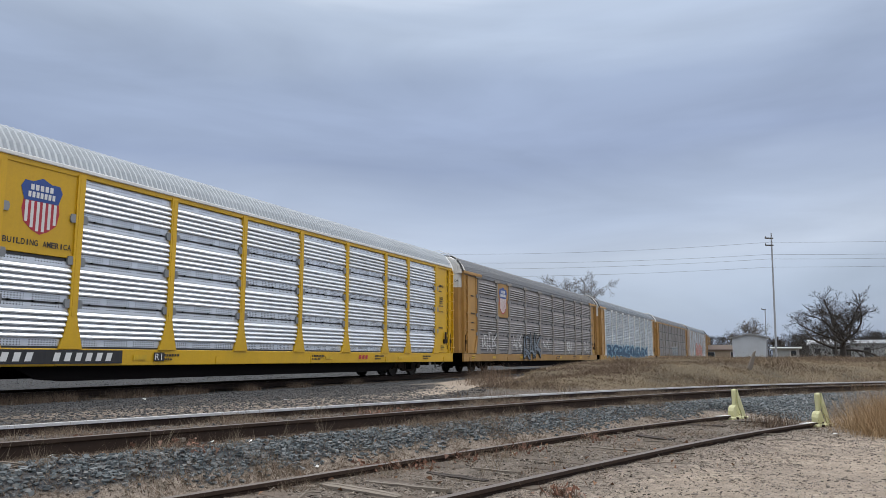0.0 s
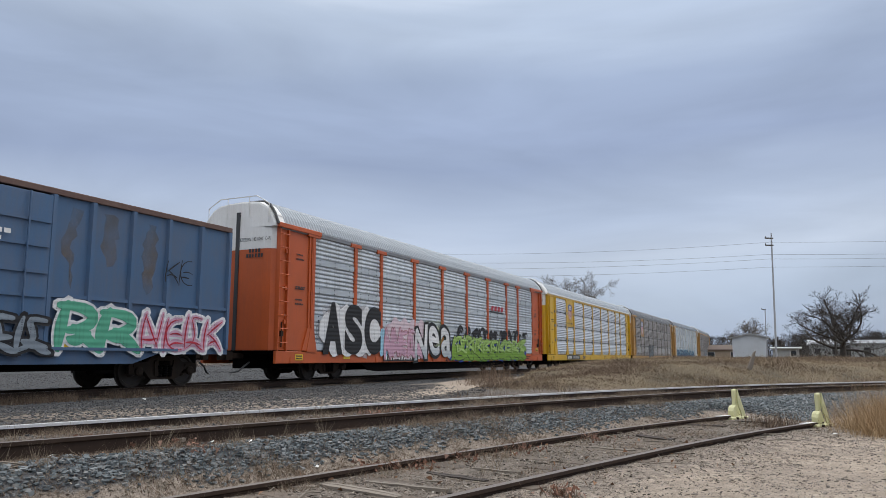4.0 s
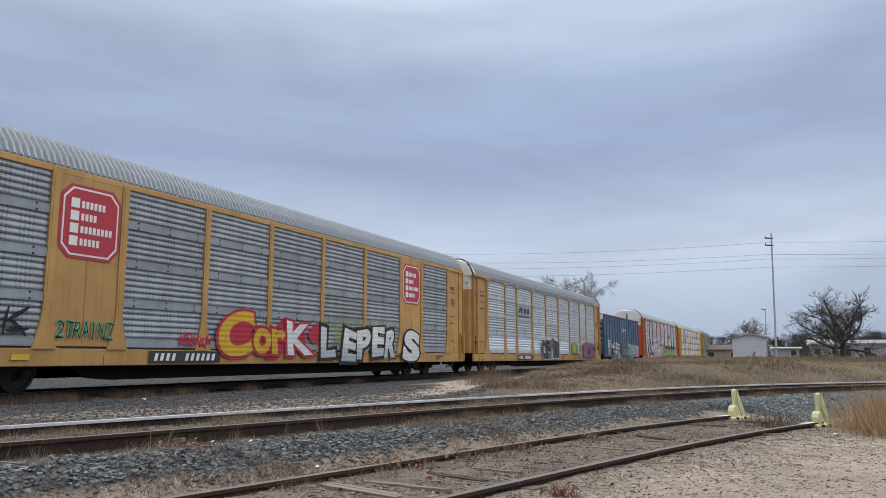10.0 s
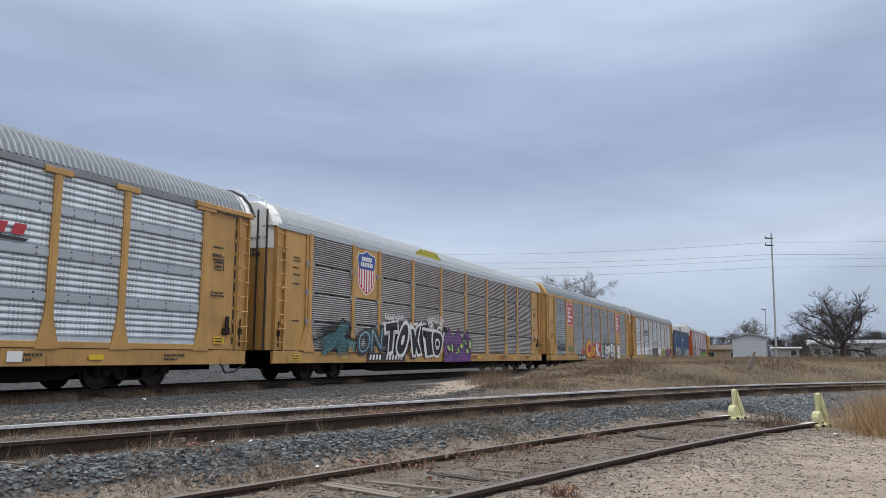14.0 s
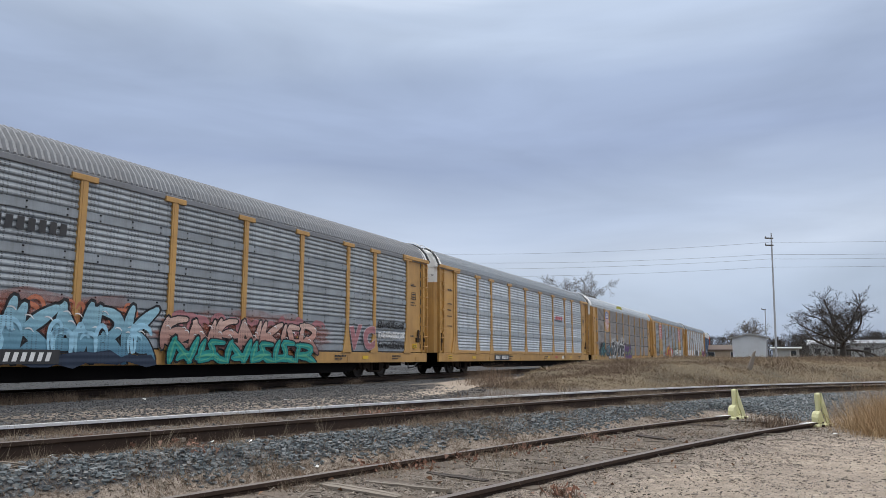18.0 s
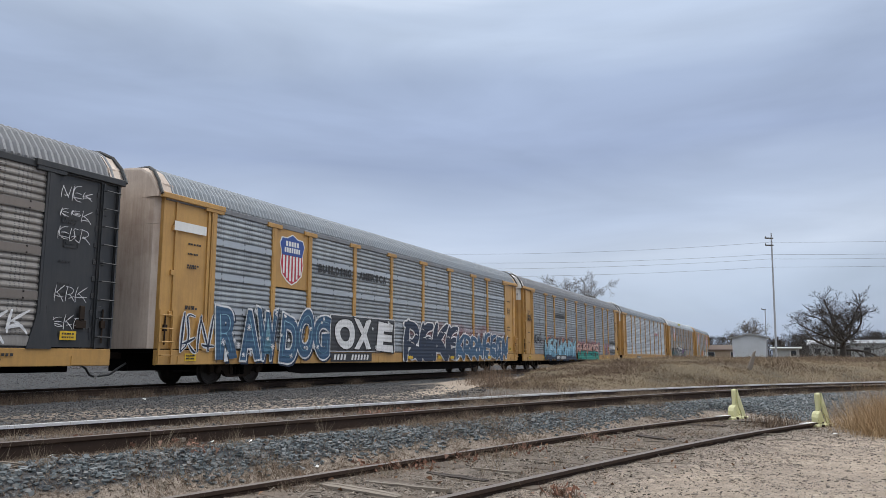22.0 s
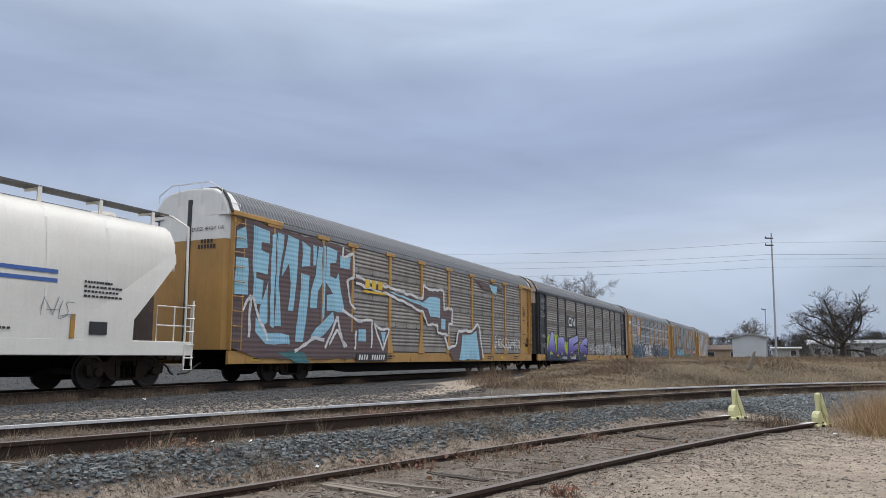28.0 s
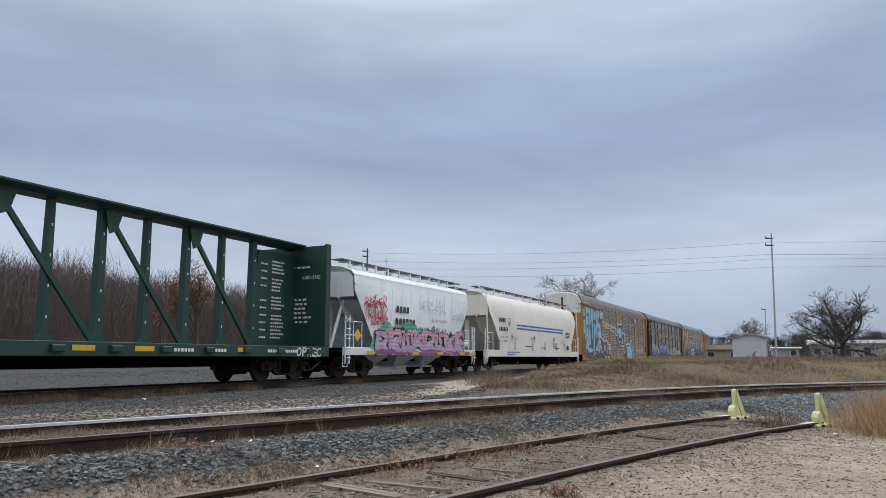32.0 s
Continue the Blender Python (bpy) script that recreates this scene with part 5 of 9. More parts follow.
        if rail_low:
            for a, b in zip(POSTS, POSTS[1:]):
                part("curb_rail", shared(("curb_rail", round(b - a, 2)), lambda: Geo().box(0.1, b - a - 0.1, -1.55, -1.46, 0.98, 1.13, 0.01), body), None, car, m=turn @ pose(a, 0, 0))
    # bolts along the sheet seams
    for j in range(1, 4):
        g = Geo()
        z = SHEET_Z + SHEET_H * j + (-0.015 if kind != "ribbed" else 0.1)
        for i, (a, b) in enumerate(zip(POSTS, POSTS[1:])):
            if i in plated or (i == badge_bay and j > 1):
                continue
            for k in range(3):
                x = a + 0.45 + (b - a - 0.9) * k / 2 + 0.06 * math.sin(7 * a + k)
                for e in ((-0.065, 0.075) if kind == "ribbed" else (0.0,)):
                    g.box(x - 0.017, x + 0.017, -1.556, -1.50, z + e - 0.017, z + e + 0.017)
        tagged(part("seam_bolts", g, UNDER, car), kind="stuff")
        if kind != "ribbed":
            part("seam", shared(("seam", j), lambda: Geo().box(-11.85, 11.85, -1.494, -1.486, z - 0.03, z + 0.03), BLACKP), None, car)
            for x in POSTS:
                for e in (-0.16, 0.16):
                    part("hinge_tab", shared("hinge_tab", lambda: Geo().prism([(-0.05, -0.10), (0.05, -0.10), (0.075, -0.03), (0.075, 0.03), (0.05, 0.10), (-0.05, 0.10), (-0.075, 0.03), (-0.075, -0.03)], -1.560, -1.50, "y"), TABG), None, car, m=pose(x + e, 0, z))
    if strap:
        for i, (a, b) in enumerate(zip(POSTS, POSTS[1:])):
            for j in range(1, 2 if i == badge_bay else 4):
                h_, w_ = 0.088, b - a - 0.22
                part("seam_strap", shared(("seam_strap", round(b - a, 2)), lambda: Geo().prism([(0.05, -h_), (w_ - 0.05, -h_), (w_, -0.05), (w_, 0.05), (w_ - 0.05, h_), (0.05, h_), (0, 0.05), (0, -0.05)], -1.547, -1.53, "y"), strap), None, car, m=pose(a + 0.11, 0, SHEET_Z + SHEET_H * j + 0.105))
    # black strip painted in for the shade between sill and side sheets
    part("sill_shadow_gap", shared("sill_shadow_strip", lambda: Geo().box(-11.9, 11.9, -1.50, -1.46, 0.965, 1.015), BLACKP), None, car)
    running_gear(car, HALF + 0.1, 10.1)
    # sill stencils
    if marks:
        for x in (-9.9, -5.4, 3.0, 8.3):
            part("reflector", plate(x, x + 0.42, 0.72, 0.84, -1.552), SIGNY, car, "yellow reflector strip")
        g = Geo()
        for x in (-4.6, 2.2, 6.4, 10.6):
            q = bars(8, x, x + 0.75, 0.80, 0.86, -1.553, rnd=r)
            g.add(q.v, q.f)
            q = bars(6, x, x + 0.5, 0.70, 0.75, -1.553, rnd=r)
            g.add(q.v, q.f)
        part("stencil", g, BLACKL, car)
    part("brake_cylinder", Geo().lathe([(0.16, -0.3), (0.16, 0.3)], 12, "x", (2.2, -1.1, 0.42)).lathe([(0.12, -0.5), (0.12, 0.5)], 10, "x", (-1.4, -1.0, 0.45)), UNDER, car)
    return car


def number_board(car, x0, x1, n=(4, 6), back=True, y=-1.556):
    """The black board on the sill; the car's mark and number as bars."""
    b = part("number_board", plate(x0, x1, 0.63, 0.94, y), BLACKL, car)
    tot = n[0] + n[1] + 2
    w = (x1 - x0 - 0.2) / tot
    for k in range(n[0] + n[1]):
        a = x0 + 0.15 + (k + (1.4 if k >= n[0] else 0)) * w
        part("number_bar", Geo().add([(a, y - 0.012, 0.69), (a + 0.55 * w, y - 0.012, 0.69), (a + 0.55 * w + 0.05, y - 0.012, 0.88), (a + 0.05, y - 0.012, 0.88)], [(0, 1, 2, 3)]), WHITEP, b)


def logo_bars(car, x0, x1, z0, z1, n, mat, lean=0.15, y=-1.535, under=None):
    g = Geo()
    w = (x1 - x0) / n
    h = z1 - z0
    for i in range(n):
        a, b = x0 + i * w, x0 + (i + 0.66) * w
        g.add([(a, y, z0), (b, y, z0), (b + lean * h, y, z1), (a + lean * h, y, z1)], [(0, 1, 2, 3)])
    p_ = part("logo", g, mat, car, "railway logo as slanted blocks")
    if under:
        part("logo_swoosh", flat([(x0 - 0.25, z0 - 0.1), (x1 - 0.1, z0 - 0.14), (x1, z0 - 0.06), (x0 - 0.2, z0 - 0.02)], y), under, p_)


CARS = []     # car, place of its middle on the train's own axis, half the distance of its trucks

# ---------------------------------------------------------------- box car, hoppers, centre-beam flat
def boxcar():
    car = thing("box_car", "faded blue steel box car with rust streaks and graffiti", "rail car", "cars of the freight train")
    H = 7.8
    part("underframe", Geo().box(-H, H, -0.35, 0.35, 0.45, 1.0).box(-H, H, -1.38, 1.38, 0.88, 1.05), UNDER, car)
    for s in (-1, 1):
        y0, y1 = min(s * 1.40, s * 1.46), max(s * 1.40, s * 1.46)
        for a, b in ((-H, -1.25), (1.9, H)):
            part("side_wall", Geo().box(a, b, y0, y1, 0.95, 4.42), BOXB, car)
        part("side_sill", Geo().prism([(-H, 1.0), (-H, 0.86), (-5.2, 0.86), (-4.4, 0.62), (4.4, 0.62), (5.2, 0.86), (H, 0.86), (H, 1.0)], s * 1.41, s * 1.50, "y"), BOXB, car)
        part("top_chord", Geo().box(-H, H, min(s * 1.40, s * 1.53), max(s * 1.40, s * 1.53), 4.40, 4.54, 0.012), BOXR, car)
        for x in (-H + 0.06, -6.7, -5.55, -4.4, -3.3, -2.2, -1.25, 1.95, 3.0, 4.2, 5.4, 6.6, H - 0.06):
            part("side_post", shared(("side_post", s), lambda: Geo().prism([(-0.09, s * 1.455), (-0.05, s * 1.545), (0.05, s * 1.545), (0.09, s * 1.455)], 1.0, 4.40, "z"), BOXB), None, car, m=pose(x, 0, 0))
        for a, b in ((-H, -1.25), (1.95, H)):
            part("belt_rail", Geo().box(a, b, min(s * 1.455, s * 1.52), max(s * 1.455, s * 1.52), 2.10, 2.18), BOXB, car)
        d = part("sliding_door", Geo().box(-1.2, 1.9, min(s * 1.44, s * 1.53), max(s * 1.44, s * 1.53), 1.02, 4.36, 0.01), BOXB, car, "blue sliding plug door")
        g = Geo()
        for z in (1.6, 2.1, 2.62, 3.2, 3.75):
            g.box(-1.15, 1.85, min(s * 1.53, s * 1.575), max(s * 1.53, s * 1.575), z - 0.035, z + 0.035)
        part("door_rib", g, BOXB, d)
        g = Geo()
        for x in (-0.75, 0.35, 1.3):
            g.tube([(x, s * 1.60, 1.0), (x, s * 1.60, 4.36)], 0.022, 6)
        part("lock_rod", g, BOXB, d)
        part("door_track", Geo().box(-H + 2, H - 2, min(s * 1.5, s * 1.60), max(s * 1.5, s * 1.60), 0.93, 1.0), BOXB, car)
        part("ladder", ladder_geo(-H + 0.12, -H + 0.6, 0.9, 2.75, s * 1.56, 5) if s < 0 else ladder_geo(H - 0.6, H - 0.12, 0.9, 2.75, s * 1.5, 5), BOXB, car)
        # end walls with pressed ribs
        g = Geo().box(min(s * (H - 0.08), s * H), max(s * (H - 0.08), s * H), -1.46, 1.46, 0.95, 4.45)
        e = part("end_wall", g, BOXB, car)
        g = Geo()
        for z in (1.35, 1.85, 2.35, 2.85, 3.35, 3.80):
            g.prism([(s * H, z - 0.15), (s * (H + 0.09), z - 0.05), (s * (H + 0.09), z + 0.05), (s * H, z + 0.15)], -1.36, 1.36, "y")
        part("end_rib", g, BOXB, e)
        part("end_board", Geo().box(min(s * H, s * (H + 0.02)), max(s * H, s * (H + 0.02)), -1.44, 1.44, 4.05, 4.5), CAPW, e, "stained white board")
    part("roof", Geo().prism([(-1.50, 4.46), (1.50, 4.46), (1.45, 4.56), (0, 4.66), (-1.45, 4.56)], -H, H, "x"), BOXR, car)
    running_gear(car, H + 0.1, 5.9)
    y = -1.565
    part("stencil", plate(-6.6, -5.75, 1.95, 2.30, y), WHITEP, car, "white lettering panel")
    part("stencil", bars(2, -6.45, -5.95, 2.02, 2.24, y - 0.012), BLACKL, car)
    part("stencil", bars(3, -6.65, -5.75, 1.62, 1.92, y, 0.55), WHITEP, car)
    part("stencil", bars(3, -5.35, -4.5, 1.62, 1.92, y, 0.5), WHITEP, car)
    part("stencil", bars(6, -6.5, -5.8, 1.45, 1.53, y, 0.6), WHITEP, car)
    part("stencil", bars(8, -0.6, 0.95, 3.35, 3.45, -1.60, 0.75), WHITEP, car)
    part("stencil", bars(7, -0.55, 0.75, 3.20, 3.28, -1.60, 0.75), WHITEP, car)
    for x in (-6.6, -2.4, 2.2, 5.2):
        part("reflector", plate(x, x + 0.65, 0.98, 1.12, y), SIGNY, car, "yellow reflector strip")
    part("warning_plate", plate(-6.55, -5.9, 1.2, 1.42, y), SIGNY, car)
    # rusted panels between the posts
    rust = sprayed("ochre_bloom", [(2.0, (0.13, 0.13, 0.13)), (3.0, (0.24, 0.16, 0.08)), (4.2, (0.15, 0.13, 0.10))], 0.55)
    r = random.Random(9)
    for x in (-6.1, -5.0, -3.85, -2.75, -1.7, 2.5, 3.6, 4.8):
        part("rust_patch", flat(rough([(x - r.uniform(0.05, 0.3), 4.2), (x + r.uniform(0.05, 0.3), 4.15), (x + r.uniform(0.0, 0.3), 3.4), (x + r.uniform(0.0, 0.15), r.uniform(2.2, 3.0)), (x - r.uniform(0.0, 0.15), r.uniform(2.2, 3.0)), (x - r.uniform(0.0, 0.3), 3.3)], r, 0.08, 0.15), -1.463), rust, car)
    piece(car, "BER", -4.6, -1.5, 0.85, 2.0, G["black"], G["white"], seed=5, wide=1.2)
    wild_piece(car, -1.2, 1.9, 0.9, 1.7, 4, G["slate"], G["black"], 8, lift=0.04, w=0.07)
    wild_piece(car, 2.1, 4.4, 0.9, 2.0, 2, G["mint"], G["white"], 12)
    wild_piece(car, 4.5, 7.4, 0.9, 1.9, 4, G["pink"], G["white"], 14, fill2=G["red"], w=0.09)
    part("graffiti", scrawl(5.2, 6.2, 2.6, 3.6, FACE, 14, random.Random(3)), G["black"], car)
    return car


def hopper(label, L, body, stripes, end_mat, top, sill_z=(0.86, 1.15), angular=False, group="cars of the freight train"):
    car = thing("covered_hopper_car", label, "rail car", group)
    if angular:
        prof = [(-1.45, 1.12), (-1.50, 1.5), (-1.52, 3.55), (-1.495, 3.60), (-1.50, 3.72), (-1.475, 3.77), (-1.48, 3.90), (-1.36, 4.05), (-0.9, top - 0.10), (0, top), (0.9, top - 0.10), (1.36, 4.02), (1.45, 3.9), (1.52, 3.55), (1.5, 1.5), (1.45, 1.12)]
    else:
        half = [(1.555, 1.12), (1.57, 1.7), (1.57, 2.4), (1.545, 3.0), (1.49, 3.5), (1.40, 3.88), (1.27, 4.10), (1.08, top - 0.20), (0.5, top - 0.05)]
        prof = [(-y, z) for y, z in half] + [(0, top)] + half[::-1]
    # side walls taper: the top is longer than the foot, as the end slope sheets run inwards
    rings = []
    for u in (-1.0, -0.985, -0.5, 0.0, 0.5, 0.985, 1.0):
        ring = []
        for y, z in prof:
            h = max(0.0, min(1.0, (3.25 - z) / 1.55))
            ring.append((u * (L - 0.35 - 2.25 * h), y * (0.985 if abs(u) > 0.99 else 1), z))
        rings.append(ring)
    b = part("tank", Geo().loft(rings), body, car, smooth=True)
    g = Geo()
    for i in range(-4, 5):
        x = i * (L - 2.2) / 4.2
        g.add([(x - 0.025, y_ * 1.004, z_ + 0.004) for y_, z_ in prof[1:8]] + [(x + 0.025, y_ * 1.004, z_ + 0.004) for y_, z_ in prof[1:8]], [(k, k + 1, 7 + k + 1, 7 + k) for k in range(6)])
    part("weld_seam", g, body, b)
    part("side_sill", Geo().box(-L - 0.35, L + 0.35, -1.56, -1.44, *sill_z, 0.015).box(-L - 0.35, L + 0.35, 1.44, 1.56, *sill_z, 0.015), body, car)
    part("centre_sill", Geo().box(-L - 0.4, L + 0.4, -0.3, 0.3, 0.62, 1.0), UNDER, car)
    # slope sheets under the ends
    for s in (-1, 1):
        part("slope_sheet", Geo().prism([(s * (L - 0.76), 2.95), (s * (L - 2.57), 1.70), (s * (L - 2.61), 1.70), (s * (L - 0.80), 2.95)], -1.4, 1.4, "y"), end_mat, car)
        # the side sheets run on past the slope sheet, with webs between them
        half = [(0.004 - y, z) for y, z in prof[:len(prof) // 2] if z < 3.25] + [(1.522, 3.25), (1.50, 3.5)]
        for q in (-1, 1):
            g = Geo()
            rows = []
            for y, z in sorted(half, key=lambda v: v[1]):
                h = max(0.0, min(1.0, (3.25 - z) / 1.55))
                rows.append((y, z, L - 0.35 - 1.35 * h, L - 0.85 - 2.25 * h))
            for (ya, za, oa, ia), (yb, zb, ob, ib) in zip(rows, rows[1:]):
                g.add([(s * oa, q * ya, za), (s * ob, q * yb, zb), (s * ib, q * yb, zb), (s * ia, q * ya, za), (s * oa, q * (ya - 0.03), za), (s * ob, q * (yb - 0.03), zb), (s * ib, q * (yb - 0.03), zb), (s * ia, q * (ya - 0.03), za)], [(0, 1, 2, 3), (7, 6, 5, 4), (0, 4, 5, 1)])
            part("side_gusset", g, body, car)
            part("end_web", Geo().prism([(s * (L - 0.40), 3.2), (s * (L - 1.20), 2.2), (s * (L - 2.2), 1.95), (s * (L - 0.8), 2.9)], q * 0.62 - 0.02, q * 0.62 + 0.02, "y"), end_mat, car)
        for y in (-0.8, 0.0, 0.8):
            part("end_rib", Geo().box(min(s * (L - 0.34), s * (L - 0.25)), max(s * (L - 0.34), s * (L - 0.25)), y - 0.04, y + 0.04, 3.0, top - 0.3), end_mat, car)
        part("end_panel", Geo().prism([(-1.44, 3.05), (1.44, 3.05), (1.42, 3.75), (1.2, top - 0.3), (-1.2, top - 0.3), (-1.42, 3.75)], min(s * (L - 0.36), s * (L - 0.32)), max(s * (L - 0.36), s * (L - 0.32)), "x"), end_mat, car)
        part("centre_post", Geo().box(min(s * (L - 0.95), s * (L - 0.80)), max(s * (L - 0.95), s * (L - 0.80)), -0.10, 0.10, 1.1, 2.85), end_mat, car)
        if not angular:
            part("corner_rail", Geo().tube([(s * (L - 0.45), -0.95, top + 0.18), (s * (L - 0.05), -1.0, top + 0.16), (s * (L + 0.05), -1.50, top - 0.15), (s * (L + 0.05), -1.55, 2.2)], 0.035, 6), body, car)
        part("end_platform", Geo().box(min(s * (L - 1.7), s * (L + 0.35)), max(s * (L - 1.7), s * (L + 0.35)), -1.45, 1.45, 1.06, 1.13), UNDER, car)
        for y in (-0.75, 0.0, 0.75) if angular else ():
            part("end_strut", Geo().tube([(s * (L + 0.1), y, 1.1), (s * (L - 0.72), y, 2.95)], 0.06, 6), end_mat, car)
        part("end_ladder", ladder_geo(s * L + (0.05 if s > 0 else -0.33), s * L + (0.33 if s > 0 else -0.05), 0.55, 2.3, -1.55, 5, 0.018), body, car)
        part("hand_rail", Geo().tube([(s * (L - 0.9), -1.5, 1.13), (s * (L - 0.9), -1.5, 2.1), (s * (L + 0.3), -1.5, 2.1), (s * (L + 0.3), -1.5, 1.13)], 0.022, 6).tube([(s * (L - 0.9), -1.5, 1.6), (s * (L + 0.3), -1.5, 1.6)], 0.02, 6).tube([(s * (L - 0.3), -1.5, 1.13), (s * (L - 0.3), -1.5, 2.1)], 0.02, 6), body, car)
        part("end_step", Geo().tube([(s * (L + 0.1), -1.5, 1.0), (s * (L + 0.1), -1.5, 0.45), (s * (L + 0.4), -1.5, 0.45), (s * (L + 0.4), -1.5, 1.0)], 0.022, 6), body, car)
        part("brake_tank", Geo().lathe([(0.02, -0.5), (0.2, -0.46), (0.2, 0.46), (0.02, 0.5)], 14, "y", (s * (L - 0.75), 0.3, 1.42)), end_mat, car)
    # roof walk and its brackets
    for s in (-1, 1):
        part("roof_walk", Geo().box(-L + 0.2, L - 0.2, min(s * 0.52, s * 1.02), max(s * 0.52, s * 1.02), top + 0.16, top + 0.20), GRATE, car, "dark steel grating walkway")
    w = car
    for s in (-1, 1):
        for i in range(11):
            x = -L + 0.75 + i * (2 * L - 1.5) / 10
            part("bracket", shared(("bracket", s, round(top, 2)), lambda: Geo().box(-0.05, 0.05, min(s * 0.98, s * 1.02), max(s * 0.98, s * 1.02), top - 0.55, top + 0.19).box(-0.03, 0.03, min(s * 0.5, s * 1.0), max(s * 0.5, s * 1.0), top + 0.10, top + 0.16), body), None, w, m=pose(x, 0, 0))
    for x in np.linspace(-L + 1.5, L - 1.5, 5):
        part("hatch", shared("hatch", lambda: Geo().lathe([(0.0, 0.12), (0.3, 0.10), (0.33, 0.0)], 14, "z"), body), None, car, m=pose(x, 0, top))
    # discharge gates
    n = 4 if L > 8 else 3
    for i in range(n):
        x = (i - (n - 1) / 2) * (2 * L - 3.8) / n
        part("discharge_gate", Geo().loft([[(x - 1.3, -1.2, 1.1), (x + 1.3, -1.2, 1.1), (x + 1.3, 1.2, 1.1), (x - 1.3, 1.2, 1.1)], [(x - 0.35, -0.4, 0.42), (x + 0.35, -0.4, 0.42), (x + 0.35, 0.4, 0.42), (x - 0.35, 0.4, 0.42)]]).box(x - 0.5, x + 0.5, -0.6, 0.6, 0.34, 0.42), end_mat if angular else UNDER, car)
    running_gear(car, L + 0.45, L - 1.35)
    return car


def hoppers():
    y = -1.584
    a = hopper("long cream-white covered hopper with two blue stripes", 9.1, HOPW, None, HOPW, 4.45, sill_z=(0.82, 1.19))
    for z0, z1, x0, x1 in ((2.62, 2.71, -4.5, 5.2), (2.42, 2.51, -4.5, 5.2)):
        part("stripe", Geo().add([(x0, -1.580, z0), (x1, -1.580, z0), (x1, -1.572, z1), (x0, -1.572, z1)], [(0, 1, 2, 3)]), LINER, a, "blue painted stripe")
    part("stencil", bars(4, -7.35, -6.3, 2.75, 2.98, y, 0.55), BLACKL, a)
    part("stencil", bars(6, -7.4, -5.95, 2.25, 2.48, y, 0.55), BLACKL, a)
    part("stencil", letters("LD LMT 217000", -7.3, -6.0, 1.86, 1.97, y), BLACKL, a)
    part("stencil", letters("LT WT 68000", -7.3, -6.15, 1.64, 1.75, y), BLACKL, a)
    part("stencil", bars(16, -6.1, -3.9, 1.03, 1.11, -1.567, 0.6), LINER, a)
    part("stencil", bars(10, -6.1, -4.8, 0.91, 0.98, -1.567, 0.6), LINER, a)
    g = Geo()
    for x0, x1, z0, z1 in ((-6.0, -5.62, 2.98, 3.0), (-6.0, -5.62, 2.58, 2.6), (-6.0, -5.98, 2.58, 3.0), (-5.64, -5.62, 2.58, 3.0), (-5.87, -5.77, 2.66, 2.78)):
        g.box(x0, x1, y - 0.003, y + 0.003, z0, z1)
    part("stencil", g, BLACKL, a)
    part("stencil", plate(6.1, 6.6, 1.30, 1.6, y), BLACKL, a)
    for x in (-7.45, -4.9, -1.6, 0.9, 3.6, 5.6):
        part("reflector", plate(x, x + 0.12, 1.2, 1.75, -1.575), paint("amber_reflector", (0.42, 0.22, 0.03), 0.4), a, "amber reflector strip")
    r = random.Random(70)
    for x in (-5.7, -5.1, -1.9, 2.4, 4.8):
        part("graffiti", scrawl(x, x + 0.9, 1.6, 2.2, y, 40, random.Random(int(x * 7)), 0.008), G["slate"], a, "thin grey scribble")
    for x in (-5.6, -1.5, 2.8):
        mist(a, x, x + 0.5, 1.75, 2.2, FADES["greymist"], r, y + 0.006)
    for x0, x1, z0 in ((-3.0, -1.8, 1.42), (0.2, 1.2, 1.36), (3.2, 4.2, 1.36), (5.9, 7.0, 2.16), (5.9, 6.9, 2.27), (5.9, 7.0, 2.38), (5.9, 6.7, 2.49)):
        part("stencil", bars(10, x0, x1, z0, z0 + 0.05, y, 0.75, r), BLACKL, a)
    part("lettering_panel", plate(2.9, 3.5, 1.45, 1.75, y), G["haze_grey"], a, "faded grey panel")
    b = hopper("short pale grey covered hopper with pink and green graffiti", 5.75, HOPG, None, HOPG, 4.30, angular=True)
    y = -1.555
    part("graffiti", flat(rough([(-4.3, 1.16), (4.9, 1.16), (4.6, 1.7), (3.8, 1.9), (2.9, 1.8), (1.4, 2.15), (0.2, 2.0), (-1.2, 2.3), (-2.4, 2.0), (-3.1, 2.2), (-3.9, 1.7)], random.Random(4), 0.10, 0.15), -1.562), G["mint"], b, "sprayed green cloud")
    curls(b, -3.8, 4.5, 1.3, 2.1, 10, G["black"], random.Random(22), 0.06, -1.568)
    wild_piece(b, -4.0, 4.6, 0.92, 1.92, 8, FADES["orchid"], G["black"], 21, lift=0.0, w=0.11, rim=0.035, shine=G["white"])
    curls(b, -3.6, 4.3, 1.35, 2.15, 7, G["pink"], random.Random(23), 0.055, FACE - 0.03)
    part("graffiti", flat(rough([(-4.6, 0.88), (5.4, 0.88), (5.2, 1.08), (3.0, 0.98), (1.2, 1.12), (-1.5, 0.98), (-3.0, 1.1), (-4.4, 1.0)], random.Random(24), 0.05, 0.2), FACE - 0.06), G["orchid_deep"], b)
    curls(b, -4.7, -3.1, 2.2, 3.2, 3, G["red"], random.Random(65), 0.022, y)
    for zz, ww, sd in ((2.65, 0.62, 7), (2.25, 0.55, 8), (2.0, 0.4, 9)):
        part("graffiti", scrawl(-4.75 + 0.25 * (sd - 7), -3.0 + 0.05 * (sd - 7), zz, zz + ww, y, 30, random.Random(sd), 0.018), G["red"], b, "red sprayed tag")
    part("stencil", bars(4, -2.2, -1.0, 2.62, 2.88, y, 0.62), BLACKL, b)
